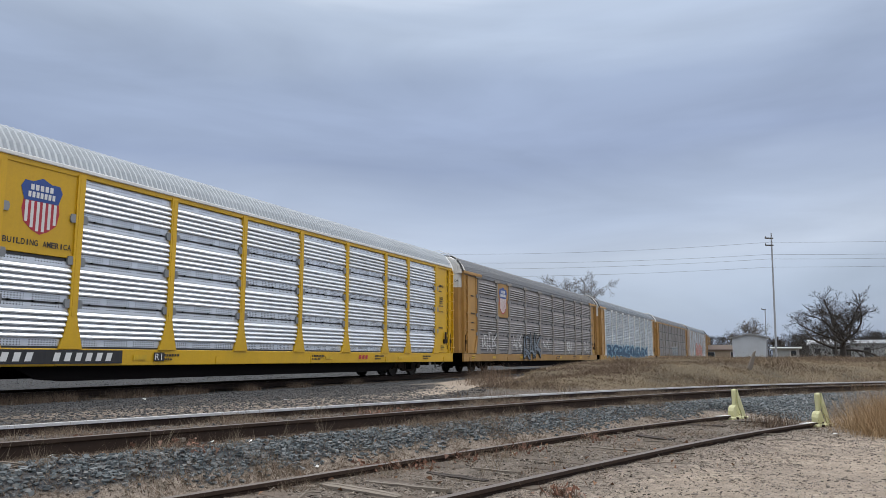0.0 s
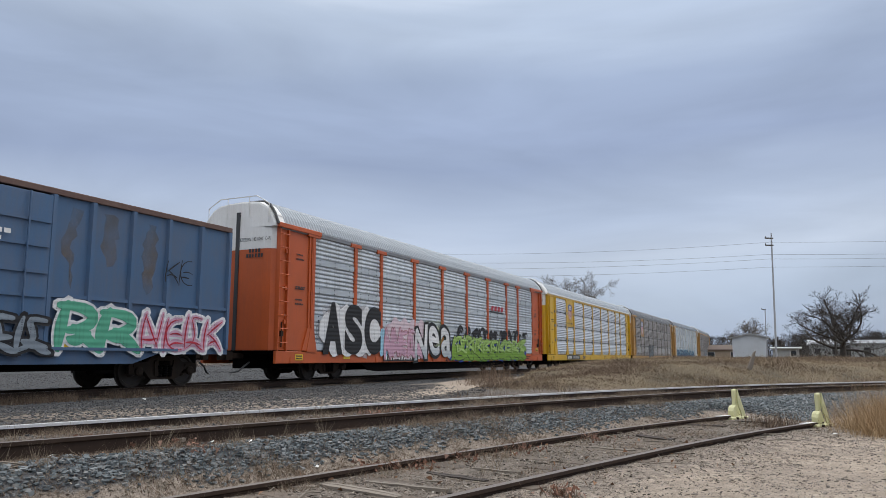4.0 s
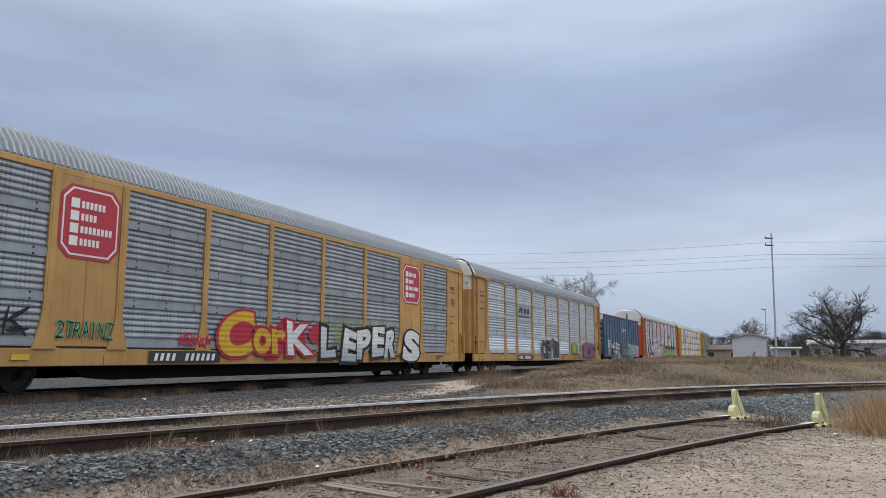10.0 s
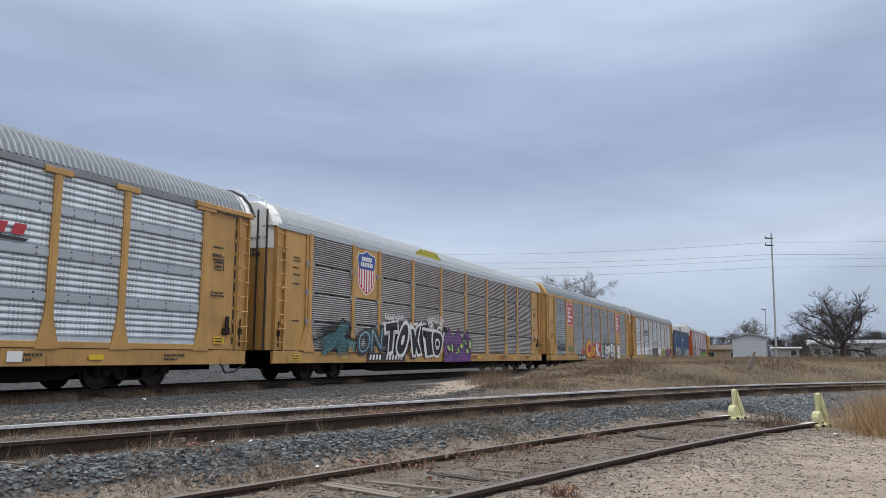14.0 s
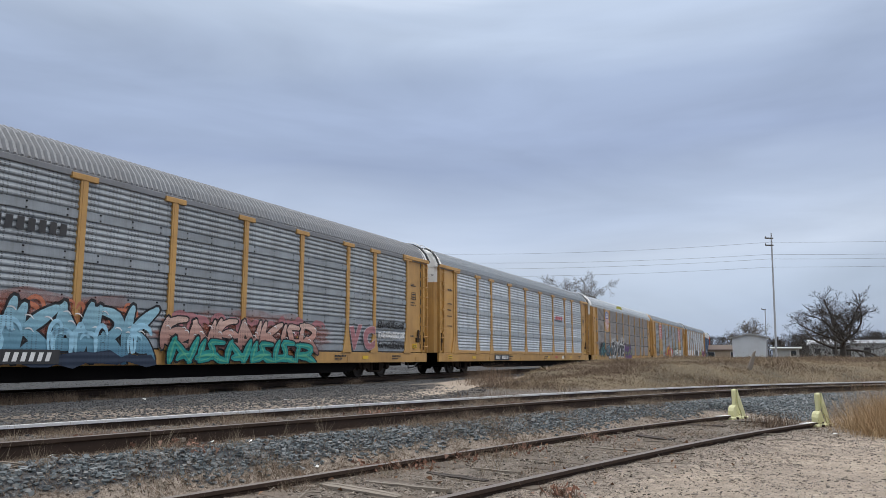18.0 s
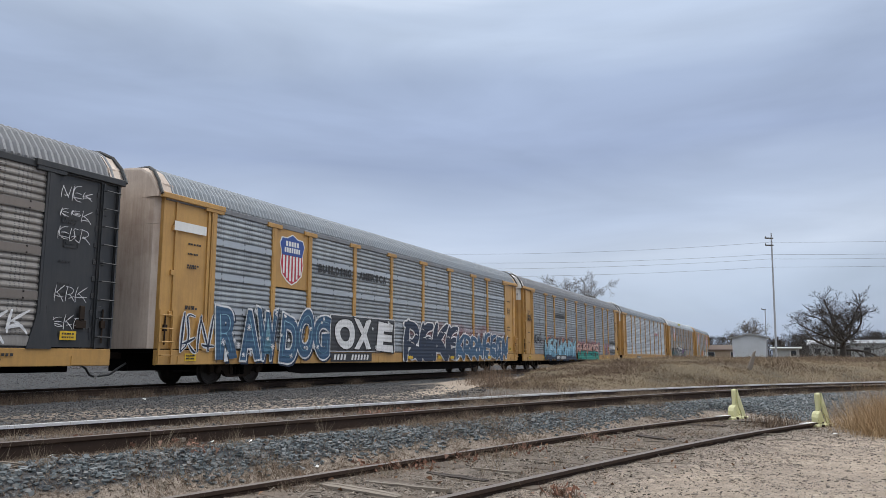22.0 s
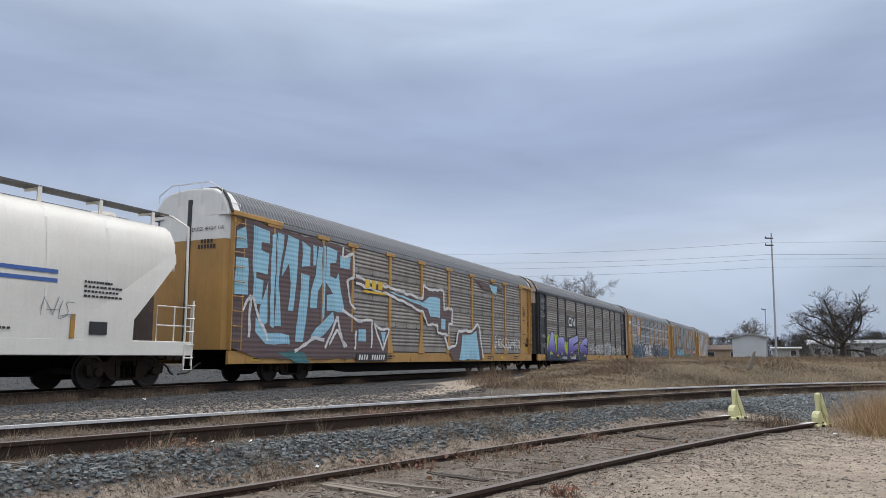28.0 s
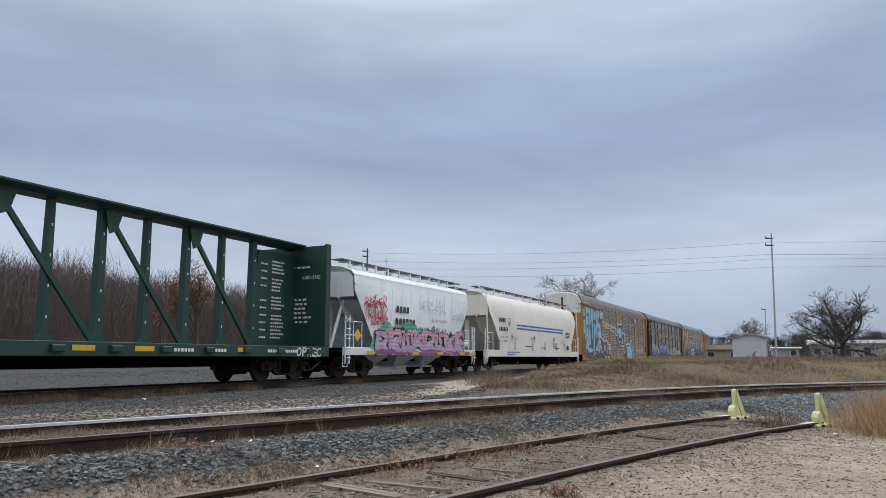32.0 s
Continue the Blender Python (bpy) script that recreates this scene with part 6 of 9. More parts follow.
    part("stencil", bars(6, -2.25, -0.45, 2.12, 2.38, y, 0.62), BLACKL, b)
    part("stencil", letters("SODIUM CHLORATE", 1.1, 2.7, 2.36, 2.48, y), BLACKL, b)
    part("graffiti", scrawl(-0.2, 2.6, 2.7, 3.35, y, 16, random.Random(17), 0.012), G["haze_grey"], b, "faded grey strokes")
    part("graffiti", scrawl(3.4, 4.8, 2.5, 2.95, y, 8, random.Random(18), 0.012), G["haze_grey"], b)
    for x in (-4.7, -1.0, 1.5, 4.0, 5.4):
        part("reflector", plate(x, x + 0.62, 0.90, 1.02, -1.65), SIGNY, b, "yellow reflector strip")
    r = random.Random(2)
    part("hazard_plate", Geo().add([(-5.45, -1.53, 1.6), (-5.2, -1.53, 1.35), (-4.95, -1.53, 1.6), (-5.2, -1.53, 1.85)], [(0, 1, 2, 3)]), SIGNY, b, "yellow diamond placard")
    part("stencil", bars(4, -0.4, 0.4, 3.7, 3.85, 0), BLACKL, b, m=pose(-5.78, 0, 0, 0, 0, -90))
    return a, b


def centre_beam():
    L = 11.6
    car = thing("centre_beam_flat_car", "empty dark green centre-beam flat car with open truss", "rail car", "cars of the freight train")
    part("deck", Geo().box(-L, L, -1.45, 1.45, 0.98, 1.12, 0.01), GREENP, car)
    part("centre_sill", Geo().box(-L, L, -0.3, 0.3, 0.5, 1.0), UNDER, car)
    for s in (-1, 1):
        part("side_sill", Geo().box(-L, L, min(s * 1.38, s * 1.5), max(s * 1.38, s * 1.5), 0.80, 1.14, 0.012), GREENP, car)
        b = part("bulkhead", Geo().box(min(s * (L - 0.18), s * L), max(s * (L - 0.18), s * L), -1.45, 1.45, 1.1, 4.74).box(min(s * (L - 0.24), s * (L + 0.04)), max(s * (L - 0.24), s * (L + 0.04)), -1.48, -1.40, 1.1, 4.78), GREENP, car, "solid dark green bulkhead with white stencils")
        part("end_web", Geo().prism([(s * (L - 0.18), 1.1), (s * (L - 2.6), 1.1), (s * (L - 2.25), 4.4), (s * (L - 0.18), 4.4)], -0.09, 0.09, "y"), GREENP, car)
        part("grab_rail", Geo().tube([(s * (L - 0.1), -1.3, 4.62), (s * (L - 0.1), -1.3, 4.72), (s * (L - 0.1), -0.4, 4.72), (s * (L - 0.1), -0.4, 4.62)], 0.018, 5), GREENP, car)
    part("top_chord", Geo().prism([(-0.5, 4.80), (0.5, 4.80), (0.5, 4.75), (0.30, 4.64), (-0.30, 4.64), (-0.5, 4.75)], -L + 0.1, L - 0.1, "x"), GREENP, car)
    n = 13
    xs = [-L + 2.45 + i * (2 * L - 4.9) / (n - 1) for i in range(n)]
    for i, x in enumerate(xs):
        wide = 0.115 if i % 2 == 0 else 0.085
        post = part("truss_post", Geo().loft([[(x - wide * 1.1, -0.13, 1.1), (x + wide * 1.1, -0.13, 1.1), (x + wide * 1.1, 0.13, 1.1), (x - wide * 1.1, 0.13, 1.1)], [(x - wide * 0.8, -0.10, 4.66), (x + wide * 0.8, -0.10, 4.66), (x + wide * 0.8, 0.10, 4.66), (x - wide * 0.8, 0.10, 4.66)]]), GREENP, car)
        g = Geo()
        for k in range(4):
            z = 1.7 + k * 0.75
            g.box(x - 0.016, x + 0.016, -0.135 + 0.006 * k, -0.09, z, z + 0.07)
        part("strap_hole", g, WHITEP, post)
        part("foot_gusset", Geo().prism([(x - 0.30, 1.1), (x + 0.30, 1.1), (x + 0.12, 1.36), (x - 0.12, 1.36)], -0.16, -0.135, "y"), GREENP, car)
    for i in range(0, n - 1, 2):
        x0, x1 = xs[i], xs[i + 2] if i + 2 < n else xs[i + 1]
        part("diagonal", Geo().add([(x0 + 0.1, -0.14, 4.4), (x0 + 0.28, -0.14, 4.4), (x1 - 0.1, -0.2, 1.15), (x1 - 0.28, -0.2, 1.15), (x0 + 0.1, -0.06, 4.4), (x0 + 0.28, -0.06, 4.4), (x1 - 0.1, -0.1, 1.15), (x1 - 0.28, -0.1, 1.15)], [(0, 1, 2, 3), (4, 7, 6, 5), (0, 3, 7, 4), (1, 5, 6, 2), (0, 4, 5, 1), (3, 2, 6, 7)]), GREENP, car)
        part("gusset", Geo().prism([(x0 - 0.05, 4.6), (x0 + 0.5, 4.6), (x0 + 0.34, 4.1), (x0 + 0.1, 4.0)], -0.19, -0.16, "y"), GREENP, car)
    for x in np.linspace(-L + 1.2, L - 1.2, 14):
        part("winch", shared("winch", lambda: Geo().box(-0.16, 0.16, -1.60, -1.48, 0.90, 1.06, 0.02), GREENP), None, car, m=pose(x, 0, 0))
    for x in (-9.0, -4.0, 1.2, 3.0, 6.8):
        part("reflector", plate(x, x + 0.62, 0.93, 1.06, -1.51), SIGNY, car, "yellow reflector strip")
    for x in (-5.0, 4.3, 5.6, 8.2, 9.0):
        part("stencil", bars(6, x, x + 0.75, 0.93, 1.02, -1.512, 0.7), WHITEP, car)
    g = Geo()
    r = random.Random(5)
    f = L - 0.19
    t = letters("WARNING", -1.15, -0.35, 3.55, 3.68, 0)
    part("stencil", t, WHITEP, car, m=pose(f, 0, 0, 0, 0, -90) @ pose(1.55, -0.005, 0))
    for k in range(7):
        z = 3.95 - 0.0 * k if k == 0 else 2.95 - 0.16 * k
        q = bars(9, -1.1, 1.0 - r.uniform(0, 0.5), z, z + 0.07, 0, 0.75, r)
        g.add(q.v, q.f)
    q = bars(1, -0.3, -0.05, 3.0, 3.45, 0, 0.9)
    g.add(q.v, q.f)
    part("stencil", g, WHITEP, car, m=pose(f - 0.004, -0.1, 0, 0, 0, -90))
    g = Geo()
    for k in range(22):
        z = 4.05 - 0.125 * k
        if k in (4, 9, 14):
            continue
        q = bars(6, L - 1.5, L - 0.75 - r.uniform(0, 0.25), z, z + 0.055, -0.094, 0.75, r)
        g.add(q.v, q.f)
        if k % 2:
            q = bars(4, L - 2.1, L - 1.75, z, z + 0.055, -0.094, 0.7, r)
            g.add(q.v, q.f)
    part("stencil", g, WHITEP, car)
    part("graffiti", letters("OPREC", L - 1.9, L - 0.5, 0.80, 1.10, -1.515, 0.02, jitter=0.5, rnd=random.Random(1)), G["white"], car, "white sprayed tag")
    running_gear(car, L + 0.1, L - 1.9)
    return car

# ---------------------------------------------------------------- the train, from the far end to the near one
SHIFT = 0.37


def big_piece(p):
    """The tall pale blue letters on brown that cover the heavily painted car's rear bays."""
    r = random.Random(61)

    def up(pts):
        return [(x, 0.98 + 3.92 * v) for x, v in pts]

    def lay(pts, y, mat, label="", amp=0.045):
        part("graffiti", flat(rough(up(pts), r, amp, 0.32), y), mat, p, label)

    def letter(*pts):
        part("graffiti_letter", flat(rough(up(pts), r, 0.035, 0.35), FACE - 0.006), G["sky"], p, "huge pale blue sprayed letter")

    lay([(-13.75, 0.02), (-12.5, -0.06), (-4.5, -0.06), (-4.5, 0.22), (-5.4, 0.25), (-5.7, 0.30), (-6.9, 0.29), (-7.3, 0.45), (-7.25, 0.9), (-7.9, 0.97), (-13.3, 1.0), (-13.75, 0.92)], FACE + 0.004, G["brown"], "brown sprayed ground")
    letter((-12.95, 0.97), (-12.15, 0.95), (-12.12, 0.85), (-12.55, 0.85), (-12.55, 0.79), (-12.15, 0.77), (-12.2, 0.60), (-12.75, 0.61), (-12.75, 0.56), (-12.4, 0.55), (-12.45, 0.36), (-12.85, 0.36))
    letter((-12.55, 0.33), (-12.15, 0.55), (-12.15, 0.22), (-12.5, 0.18))
    letter((-13.7, 0.9), (-13.3, 0.95), (-13.2, 0.78), (-13.7, 0.76))
    letter((-13.7, 0.7), (-13.15, 0.70), (-13.1, 0.42), (-13.7, 0.42))
    letter((-12.03, 0.93), (-11.80, 0.95), (-11.82, 0.18), (-12.03, 0.20))
    letter((-11.75, 0.96), (-11.40, 0.95), (-11.65, 0.55), (-11.45, 0.2), (-11.78, 0.2))
    letter((-11.2, 0.96), (-10.6, 0.94), (-10.7, 0.6), (-10.85, 0.33), (-11.12, 0.33), (-11.0, 0.55), (-11.12, 0.72), (-11.5, 0.60))
    letter((-10.42, 0.93), (-9.95, 0.90), (-9.95, 0.73), (-10.42, 0.71))
    letter((-10.45, 0.66), (-9.95, 0.65), (-10.0, 0.45), (-10.25, 0.08), (-10.68, 0.08), (-10.5, 0.4))
    letter((-9.78, 0.92), (-9.56, 0.92), (-9.6, 0.75), (-9.78, 0.74))
    letter((-9.45, 0.92), (-9.22, 0.92), (-9.2, 0.6), (-9.45, 0.52), (-9.5, 0.37), (-9.9, 0.37), (-9.85, 0.52), (-9.6, 0.66))
    letter((-9.14, 0.94), (-9.0, 0.94), (-9.02, 0.3), (-9.14, 0.28))
    letter((-8.95, 0.94), (-8.3, 0.92), (-8.35, 0.81), (-8.75, 0.79), (-8.7, 0.68), (-8.35, 0.66), (-8.2, 0.72), (-8.0, 0.55), (-7.7, 0.36), (-8.9, 0.36), (-8.9, 0.5), (-8.5, 0.52), (-9.0, 0.62))
    letter((-8.1, 0.88), (-7.4, 0.88), (-7.45, 0.77), (-8.1, 0.77))
    letter((-9.8, 0.14), (-8.9, 0.30), (-8.5, 0.36), (-8.4, 0.28), (-9.1, 0.14), (-9.8, 0.08))
    letter((-12.7, 0.26), (-12.1, 0.14), (-11.0, 0.13), (-10.95, 0.05), (-12.2, 0.05), (-12.7, 0.14))
    letter((-6.75, 0.22), (-6.2, 0.22), (-6.2, 0.10), (-6.75, 0.10))
    letter((-5.05, 0.2), (-4.65, 0.2), (-4.85, 0.07))
    g = Geo()
    for pts in ([(-7.9, 0.97), (-7.95, 0.86), (-7.55, 0.9), (-7.2, 0.93), (-7.15, 0.7), (-7.6, 0.66), (-7.35, 0.45), (-7.0, 0.40)], [(-8.95, 0.03), (-8.2, 0.32), (-7.85, 0.1), (-7.55, 0.05)], [(-8.7, 0.06), (-8.2, 0.2), (-7.7, 0.04)], [(-7.9, 0.38), (-7.2, 0.33), (-6.9, 0.30), (-5.75, 0.31), (-5.8, 0.04)], [(-7.0, 0.02), (-6.9, 0.2)], [(-5.6, 0.28), (-4.9, 0.02), (-4.4, 0.24), (-5.1, 0.23), (-5.6, 0.28)], [(-10.7, 0.0), (-9.6, 0.12), (-9.0, 0.10)], [(-12.9, 0.42), (-12.5, 0.22), (-12.1, 0.08)], [(-13.3, 0.3), (-12.95, 0.42), (-13.0, 0.1)]):
        strip(g, up(pts), 0.055, FACE - 0.012, r)
    part("graffiti", g, G["white"], p, "thin white sprayed outlines")
    # the long tail with its stepped head
    lay([(-7.0, 0.70), (-4.3, 0.64), (-1.4, 0.58), (-1.3, 0.75), (-0.8, 0.71), (0.7, 0.73), (0.8, 0.5), (1.7, 0.53), (1.7, 0.36), (1.3, 0.36), (1.3, 0.22), (0.2, 0.24), (0.2, 0.33), (-0.9, 0.33), (-1.3, 0.47), (-4.3, 0.59), (-7.0, 0.66)], FACE + 0.001, G["brown"])
    letter((-4.4, 0.625), (-1.4, 0.56), (-0.7, 0.64), (0.4, 0.64), (0.4, 0.41), (-0.6, 0.41), (-0.9, 0.50), (-4.0, 0.60))
    letter((0.55, 0.40), (1.0, 0.40), (1.0, 0.28), (0.55, 0.28))
    g = Geo()
    strip(g, up([(-7.0, 0.72), (-4.3, 0.66), (-1.4, 0.60), (-1.35, 0.76), (-0.8, 0.72), (0.75, 0.74), (0.85, 0.51), (1.75, 0.54), (1.75, 0.35), (1.35, 0.35), (1.35, 0.21), (0.15, 0.23), (0.15, 0.32), (-0.95, 0.32), (-1.35, 0.46), (-4.3, 0.58), (-7.0, 0.65)]), 0.06, FACE - 0.012, r)
    strip(g, [(0.9, 1.75), (1.3, 1.2), (2.1, 1.3), (2.5, 2.05), (4.2, 2.1), (4.9, 2.5), (5.2, 2.3), (5.7, 0.75)], 0.07, FACE - 0.012, r)
    part("graffiti", g, G["white"], p)
    part("graffiti", flat(rough([(1.2, 1.3), (2.1, 1.2), (2.5, 2.0), (4.2, 2.05), (4.9, 2.4), (5.6, 0.66), (1.9, 0.66)], r, 0.05), FACE + 0.001), G["brown"], p)
    part("graffiti_letter", flat(rough([(3.0, 1.9), (4.3, 1.95), (4.8, 2.15), (5.2, 0.66), (2.6, 0.66), (2.8, 1.1)], r, 0.04), FACE - 0.006), G["sky"], p)
    part("graffiti", flat(rough([(4.4, 4.72), (8.9, 4.72), (8.6, 4.35), (7.9, 4.5), (6.3, 4.3), (5.4, 4.55)], r, 0.05), FACE + 0.001), G["brown"], p)
    part("graffiti_letter", flat(rough([(6.6, 4.7), (7.9, 4.68), (7.6, 4.15), (7.0, 4.35)], r, 0.04), FACE - 0.006), G["sky"], p)
    part("graffiti", flat(rough([(-11.6, 0.96), (-10.2, 0.96), (-9.8, 0.60), (-10.6, 0.60)], r, 0.04), FACE + 0.001), G["dusk"], p)


def build_train():
    def put(car, mid, reach):
        CARS.append((car, mid, reach))
        return car

    # far cars, ahead of the bright yellow one
    dull = dict(posts=GREYPOST, body=OLDTAN, sheets=S_DARK, roof=ROOFD, kind="close", caps=False, eave=OLDTAN)
    for i, kw in enumerate((dict(body=OLDTAN, sheets=S_GREY, roof=ROOFD), dict(body=TAN, sheets=S_SILVER, roof=ROOFG), dict(body=OLDTAN, sheets=S_BROWN, roof=ROOFD))):
        put(autorack("weathered yellow auto carrier far down the line", marks=False, seed=60 + i, **kw), 331.35 + 28.9 * i + SHIFT, 10.1)
    e = put(autorack("pale rust-stained auto carrier with grey sheets", posts=CAPP, body=CAPP, sheets=S_SILVER, roof=ROOFG, cap=CAPP, seed=51), 302.45 + SHIFT, 10.1)
    wild_piece(e, -4, 6, 0.9, 3.0, 5, G["salmon"], G["rust"], 71, w=0.16)
    d = put(autorack("dark-sheeted auto carrier with yellow ends", marks=False, seed=52, **dull), 273.55 + SHIFT, 10.1)
    wild_piece(d, -2, 3, 0.9, 2.2, 3, G["slate"], G["white"], 72)
    c = put(autorack("silver auto carrier with blue graffiti along its foot", posts=CAPW, sheets=S_SILVER, roof=ROOFG, body=TAN, cap_front=None, seed=53), 244.65 + SHIFT, 10.1)
    wild_piece(c, -11.5, 8.0, 0.8, 1.9, 12, G["steel"], G["sky"], 73, w=0.13)
    part("graffiti", scrawl(-7.0, -3.5, 3.5, 4.1, FACE, 20, random.Random(3), 0.03), G["white"], c)
    b = put(autorack("yellow auto carrier with dark dusty sheets and a shield badge", badge_bay=1, seed=54, posts=GREYPOST, body=OLDTAN, sheets=S_DARK, roof=ROOFD, kind="broad", caps=True, eave=EAVE, sill=OLDTAN), 215.75 + SHIFT, 10.1)
    shield(b, -8.17, 3.95, 1.55, -1.525)
    for x0, x1 in ((-11.5, -9.4), (-6.8, -5.2), (-1.0, 0.4), (4.6, 5.9), (9.4, 11)):
        part("graffiti", scrawl(x0, x1, 1.1, 2.2, FACE, 22, random.Random(int(x0)), 0.035), G["white"], b, "white sprayed tag")
    wild_piece(b, -4.9, -1.6, 0.7, 2.2, 3, G["slate"], G["black"], 76, w=0.07)

    # bright yellow car
    a = put(autorack("bright yellow auto carrier with clean galvanised side sheets", body=YELLOW, sheets=S_BRIGHT, roof=ROOFW, eave=YELLOW, kind="broad", caps=False, badge_bay=1, seed=1), 186.85 + SHIFT, 10.1)
    part("drip_edge", Geo().box(-HALF + 0.2, HALF - 0.2, -1.575, -1.50, 5.03, 5.12, 0.012), CAPW, a, "white edge strip along the roof")
    shield(a, -8.17, 4.05, 1.25, -1.525)
    part("slogan", letters("BUILDING AMERICA", -9.0, -7.35, 3.17, 3.30, -1.525, 0.02), BLACKL, a)
    number_board(a, -9.3, -5.75)
    part("stencil", plate(-4.75, -4.4, 0.68, 0.9, -1.556), BLACKL, a)
    part("stencil", letters("R1", -4.72, -4.43, 0.71, 0.87, -1.566), WHITEP, a)
    logo_bars(a, 5.2, 5.9, 0.72, 0.86, 3, RED, 0.2, -1.556)

    # orange car
    o = put(autorack("orange auto carrier with silver sheets and long graffiti", body=ORANGE, sheets=S_SILVER, roof=ROOFW, seed=2), 157.95 + SHIFT, 10.1)
    mist(o, -11.8, -7.3, 0.7, 2.9, FADES["milk"], random.Random(31))
    part("graffiti", blob(-11.5, -7.3, 0.8, 2.7, FACE - 0.004, 10, 0.45, random.Random(32)), G["white"], o, "white sprayed ground")
    for i, ch in enumerate("ASC"):
        part("graffiti_letter", letters(ch, -11.35 + 1.38 * i, -9.97 + 1.38 * i, 0.88, 2.72, FACE - 0.012, 0.06, wide=0.98), G["black"], o, "black block letter on white")
    part("graffiti", blob(-7.2, -2.4, 0.7, 2.4, FACE + 0.004, 14, 0.5, random.Random(33)), G["blush"], o, "pale pink sprayed ground")
    part("graffiti", blob(-7.4, -6.6, 0.8, 1.9, FACE + 0.001, 4, 0.4, random.Random(35)), G["sky"], o)
    wild_piece(o, -7.0, -3.7, 0.72, 2.0, 5, G["pink"], G["rose"], 6, lift=0.006, w=0.10, rim=0.03, shine=G["white"])
    mist(o, -4.4, -0.4, 0.9, 2.6, FADES["limemist"], random.Random(30))
    piece(o, "Nea", -4.3, -0.5, 0.64, 2.30, FADES["chrome"], G["black"], lift=0.01, seed=7, wide=1.2, edge=0.085, bold=0.045)
    part("graffiti", flat(rough([(-0.7, 0.62), (10.3, 0.62), (10.5, 1.1), (10.0, 1.5), (8.2, 1.4), (6.4, 1.6), (4.6, 1.45), (2.2, 1.6), (0.9, 1.5), (-0.2, 1.7), (-0.8, 1.3)], random.Random(34), 0.10), FACE + 0.002), G["blue"], o, "blue sprayed ground")
    part("graffiti", flat(rough([(-0.6, 0.62), (10.3, 0.62), (10.1, 1.0), (-0.3, 1.0)], random.Random(35), 0.05), FACE - 0.002), FADES["leaf"], o)
    curls(o, 0.2, 10.6, 1.7, 2.35, 13, G["black"], random.Random(36), 0.07, FACE + 0.006)
    wild_piece(o, -0.5, 10.4, 0.66, 1.82, 9, FADES["leaf"], G["black"], 37, lift=0.004, w=0.135, rim=0.03, shine=G["white"])
    wild_piece(o, 0.0, 10.0, 1.0, 1.75, 9, G["pale_lime"], G["leafdark"], 40, lift=0.028, w=0.05, rim=0.012)
    logo_bars(o, 4.75, 6.75, 3.30, 3.56, 4, RED, 0.35, -1.549, BLACKL)
    number_board(o, -7.0, -4.3)

    # blue box car
    put(boxcar(), 134.4 + 0.1, 5.9)

    # yellow car with the horse-like swoosh logo
    n = put(autorack("yellow auto carrier with silver sheets, brighter along the foot", sheets=S_SILVER, low_sheet=S_BRIGHT, roof=ROOFG, seed=3), 110.85 + SHIFT, 10.1)
    logo_bars(n, -5.9, -4.75, 3.42, 3.74, 2, BLACKL, 0.25, -1.549)
    for k in range(4):
        part("logo", flat([(-6.95 + 0.08 * k, 3.44 + 0.085 * k), (-6.2 + 0.03 * k, 3.44 + 0.085 * k), (-6.15 + 0.06 * k, 3.50 + 0.085 * k), (-6.9 + 0.08 * k, 3.50 + 0.085 * k)], -1.549), BLACKL, n)
    part("logo", bars(16, -7.0, -4.7, 3.18, 3.28, -1.549, 0.75), BLACKL, n)
    tufts(n, -2.5, 1.4, 0.9, 1.8, 6, (G["white"],), FACE, random.Random(41), 0.55)
    piece(n, "CEWIS", -2.5, 1.4, 0.66, 2.0, G["black"], G["white"], seed=9, edge=0.115, bold=0.10, lift=0.012, wide=1.3, inner=G["haze_grey"])
    part("graffiti", blob(4.6, 6.5, 1.0, 1.9, FACE, 8, 0.32, random.Random(42)), G["olive"], n)
    piece(n, "ORES", 4.6, 6.5, 1.02, 1.80, G["pale_lime"], G["soot"], seed=10, lift=0.01, edge=0.075, bold=0.05)
    part("graffiti", blob(8.1, 12.0, 0.68, 1.95, FACE, 18, 0.5, random.Random(43)), G["plum"], n)
    piece(n, "EUW", 8.1, 11.9, 0.72, 1.88, G["plum"], G["grape"], seed=44, lift=0.01, edge=0.10, bold=0.10, wide=1.25)
    mist(n, 9.2, 10.0, 0.9, 1.5, FADES["bluemist"], random.Random(46), FACE - 0.03)
    mist(n, 11.0, 11.7, 1.2, 1.7, FADES["bluemist"], random.Random(47), FACE - 0.03)
    part("graffiti", scrawl(7.0, 7.9, 1.2, 1.8, FACE, 10, random.Random(45), 0.025), G["black"], n)
    logo_bars(n, 5.2, 6.1, 0.70, 0.88, 3, RED, 0.3, -1.556)
    number_board(n, -7.2, -4.5)

    # yellow car with red octagons
    k = put(autorack("yellow auto carrier with two red octagon badges", body=TAN, sheets=S_GREY, roof=ROOFG, eave=TAN, caps=False, cap=TAN, plated=(1, 7), ends=("low", "low"), seed=4), 81.95 + SHIFT, 10.1)
    octagon(k, -8.17, 3.88, 1.72, -1.55)
    octagon(k, 8.17, 3.88, 1.72, -1.55)
    tufts(k, -3.9, 1.4, 0.8, 1.7, 7, (G["red"],), FACE + 0.003, random.Random(77), 0.5)
    piece(k, "C", -3.8, -2.15, 0.70, 2.15, G["gold"], G["red"], seed=11, wide=1.2, edge=0.10, bold=0.07)
    piece(k, "or", -2.2, -0.45, 0.78, 1.75, G["gold"], G["red"], seed=12, lift=0.012, wide=1.25, edge=0.10, bold=0.06)
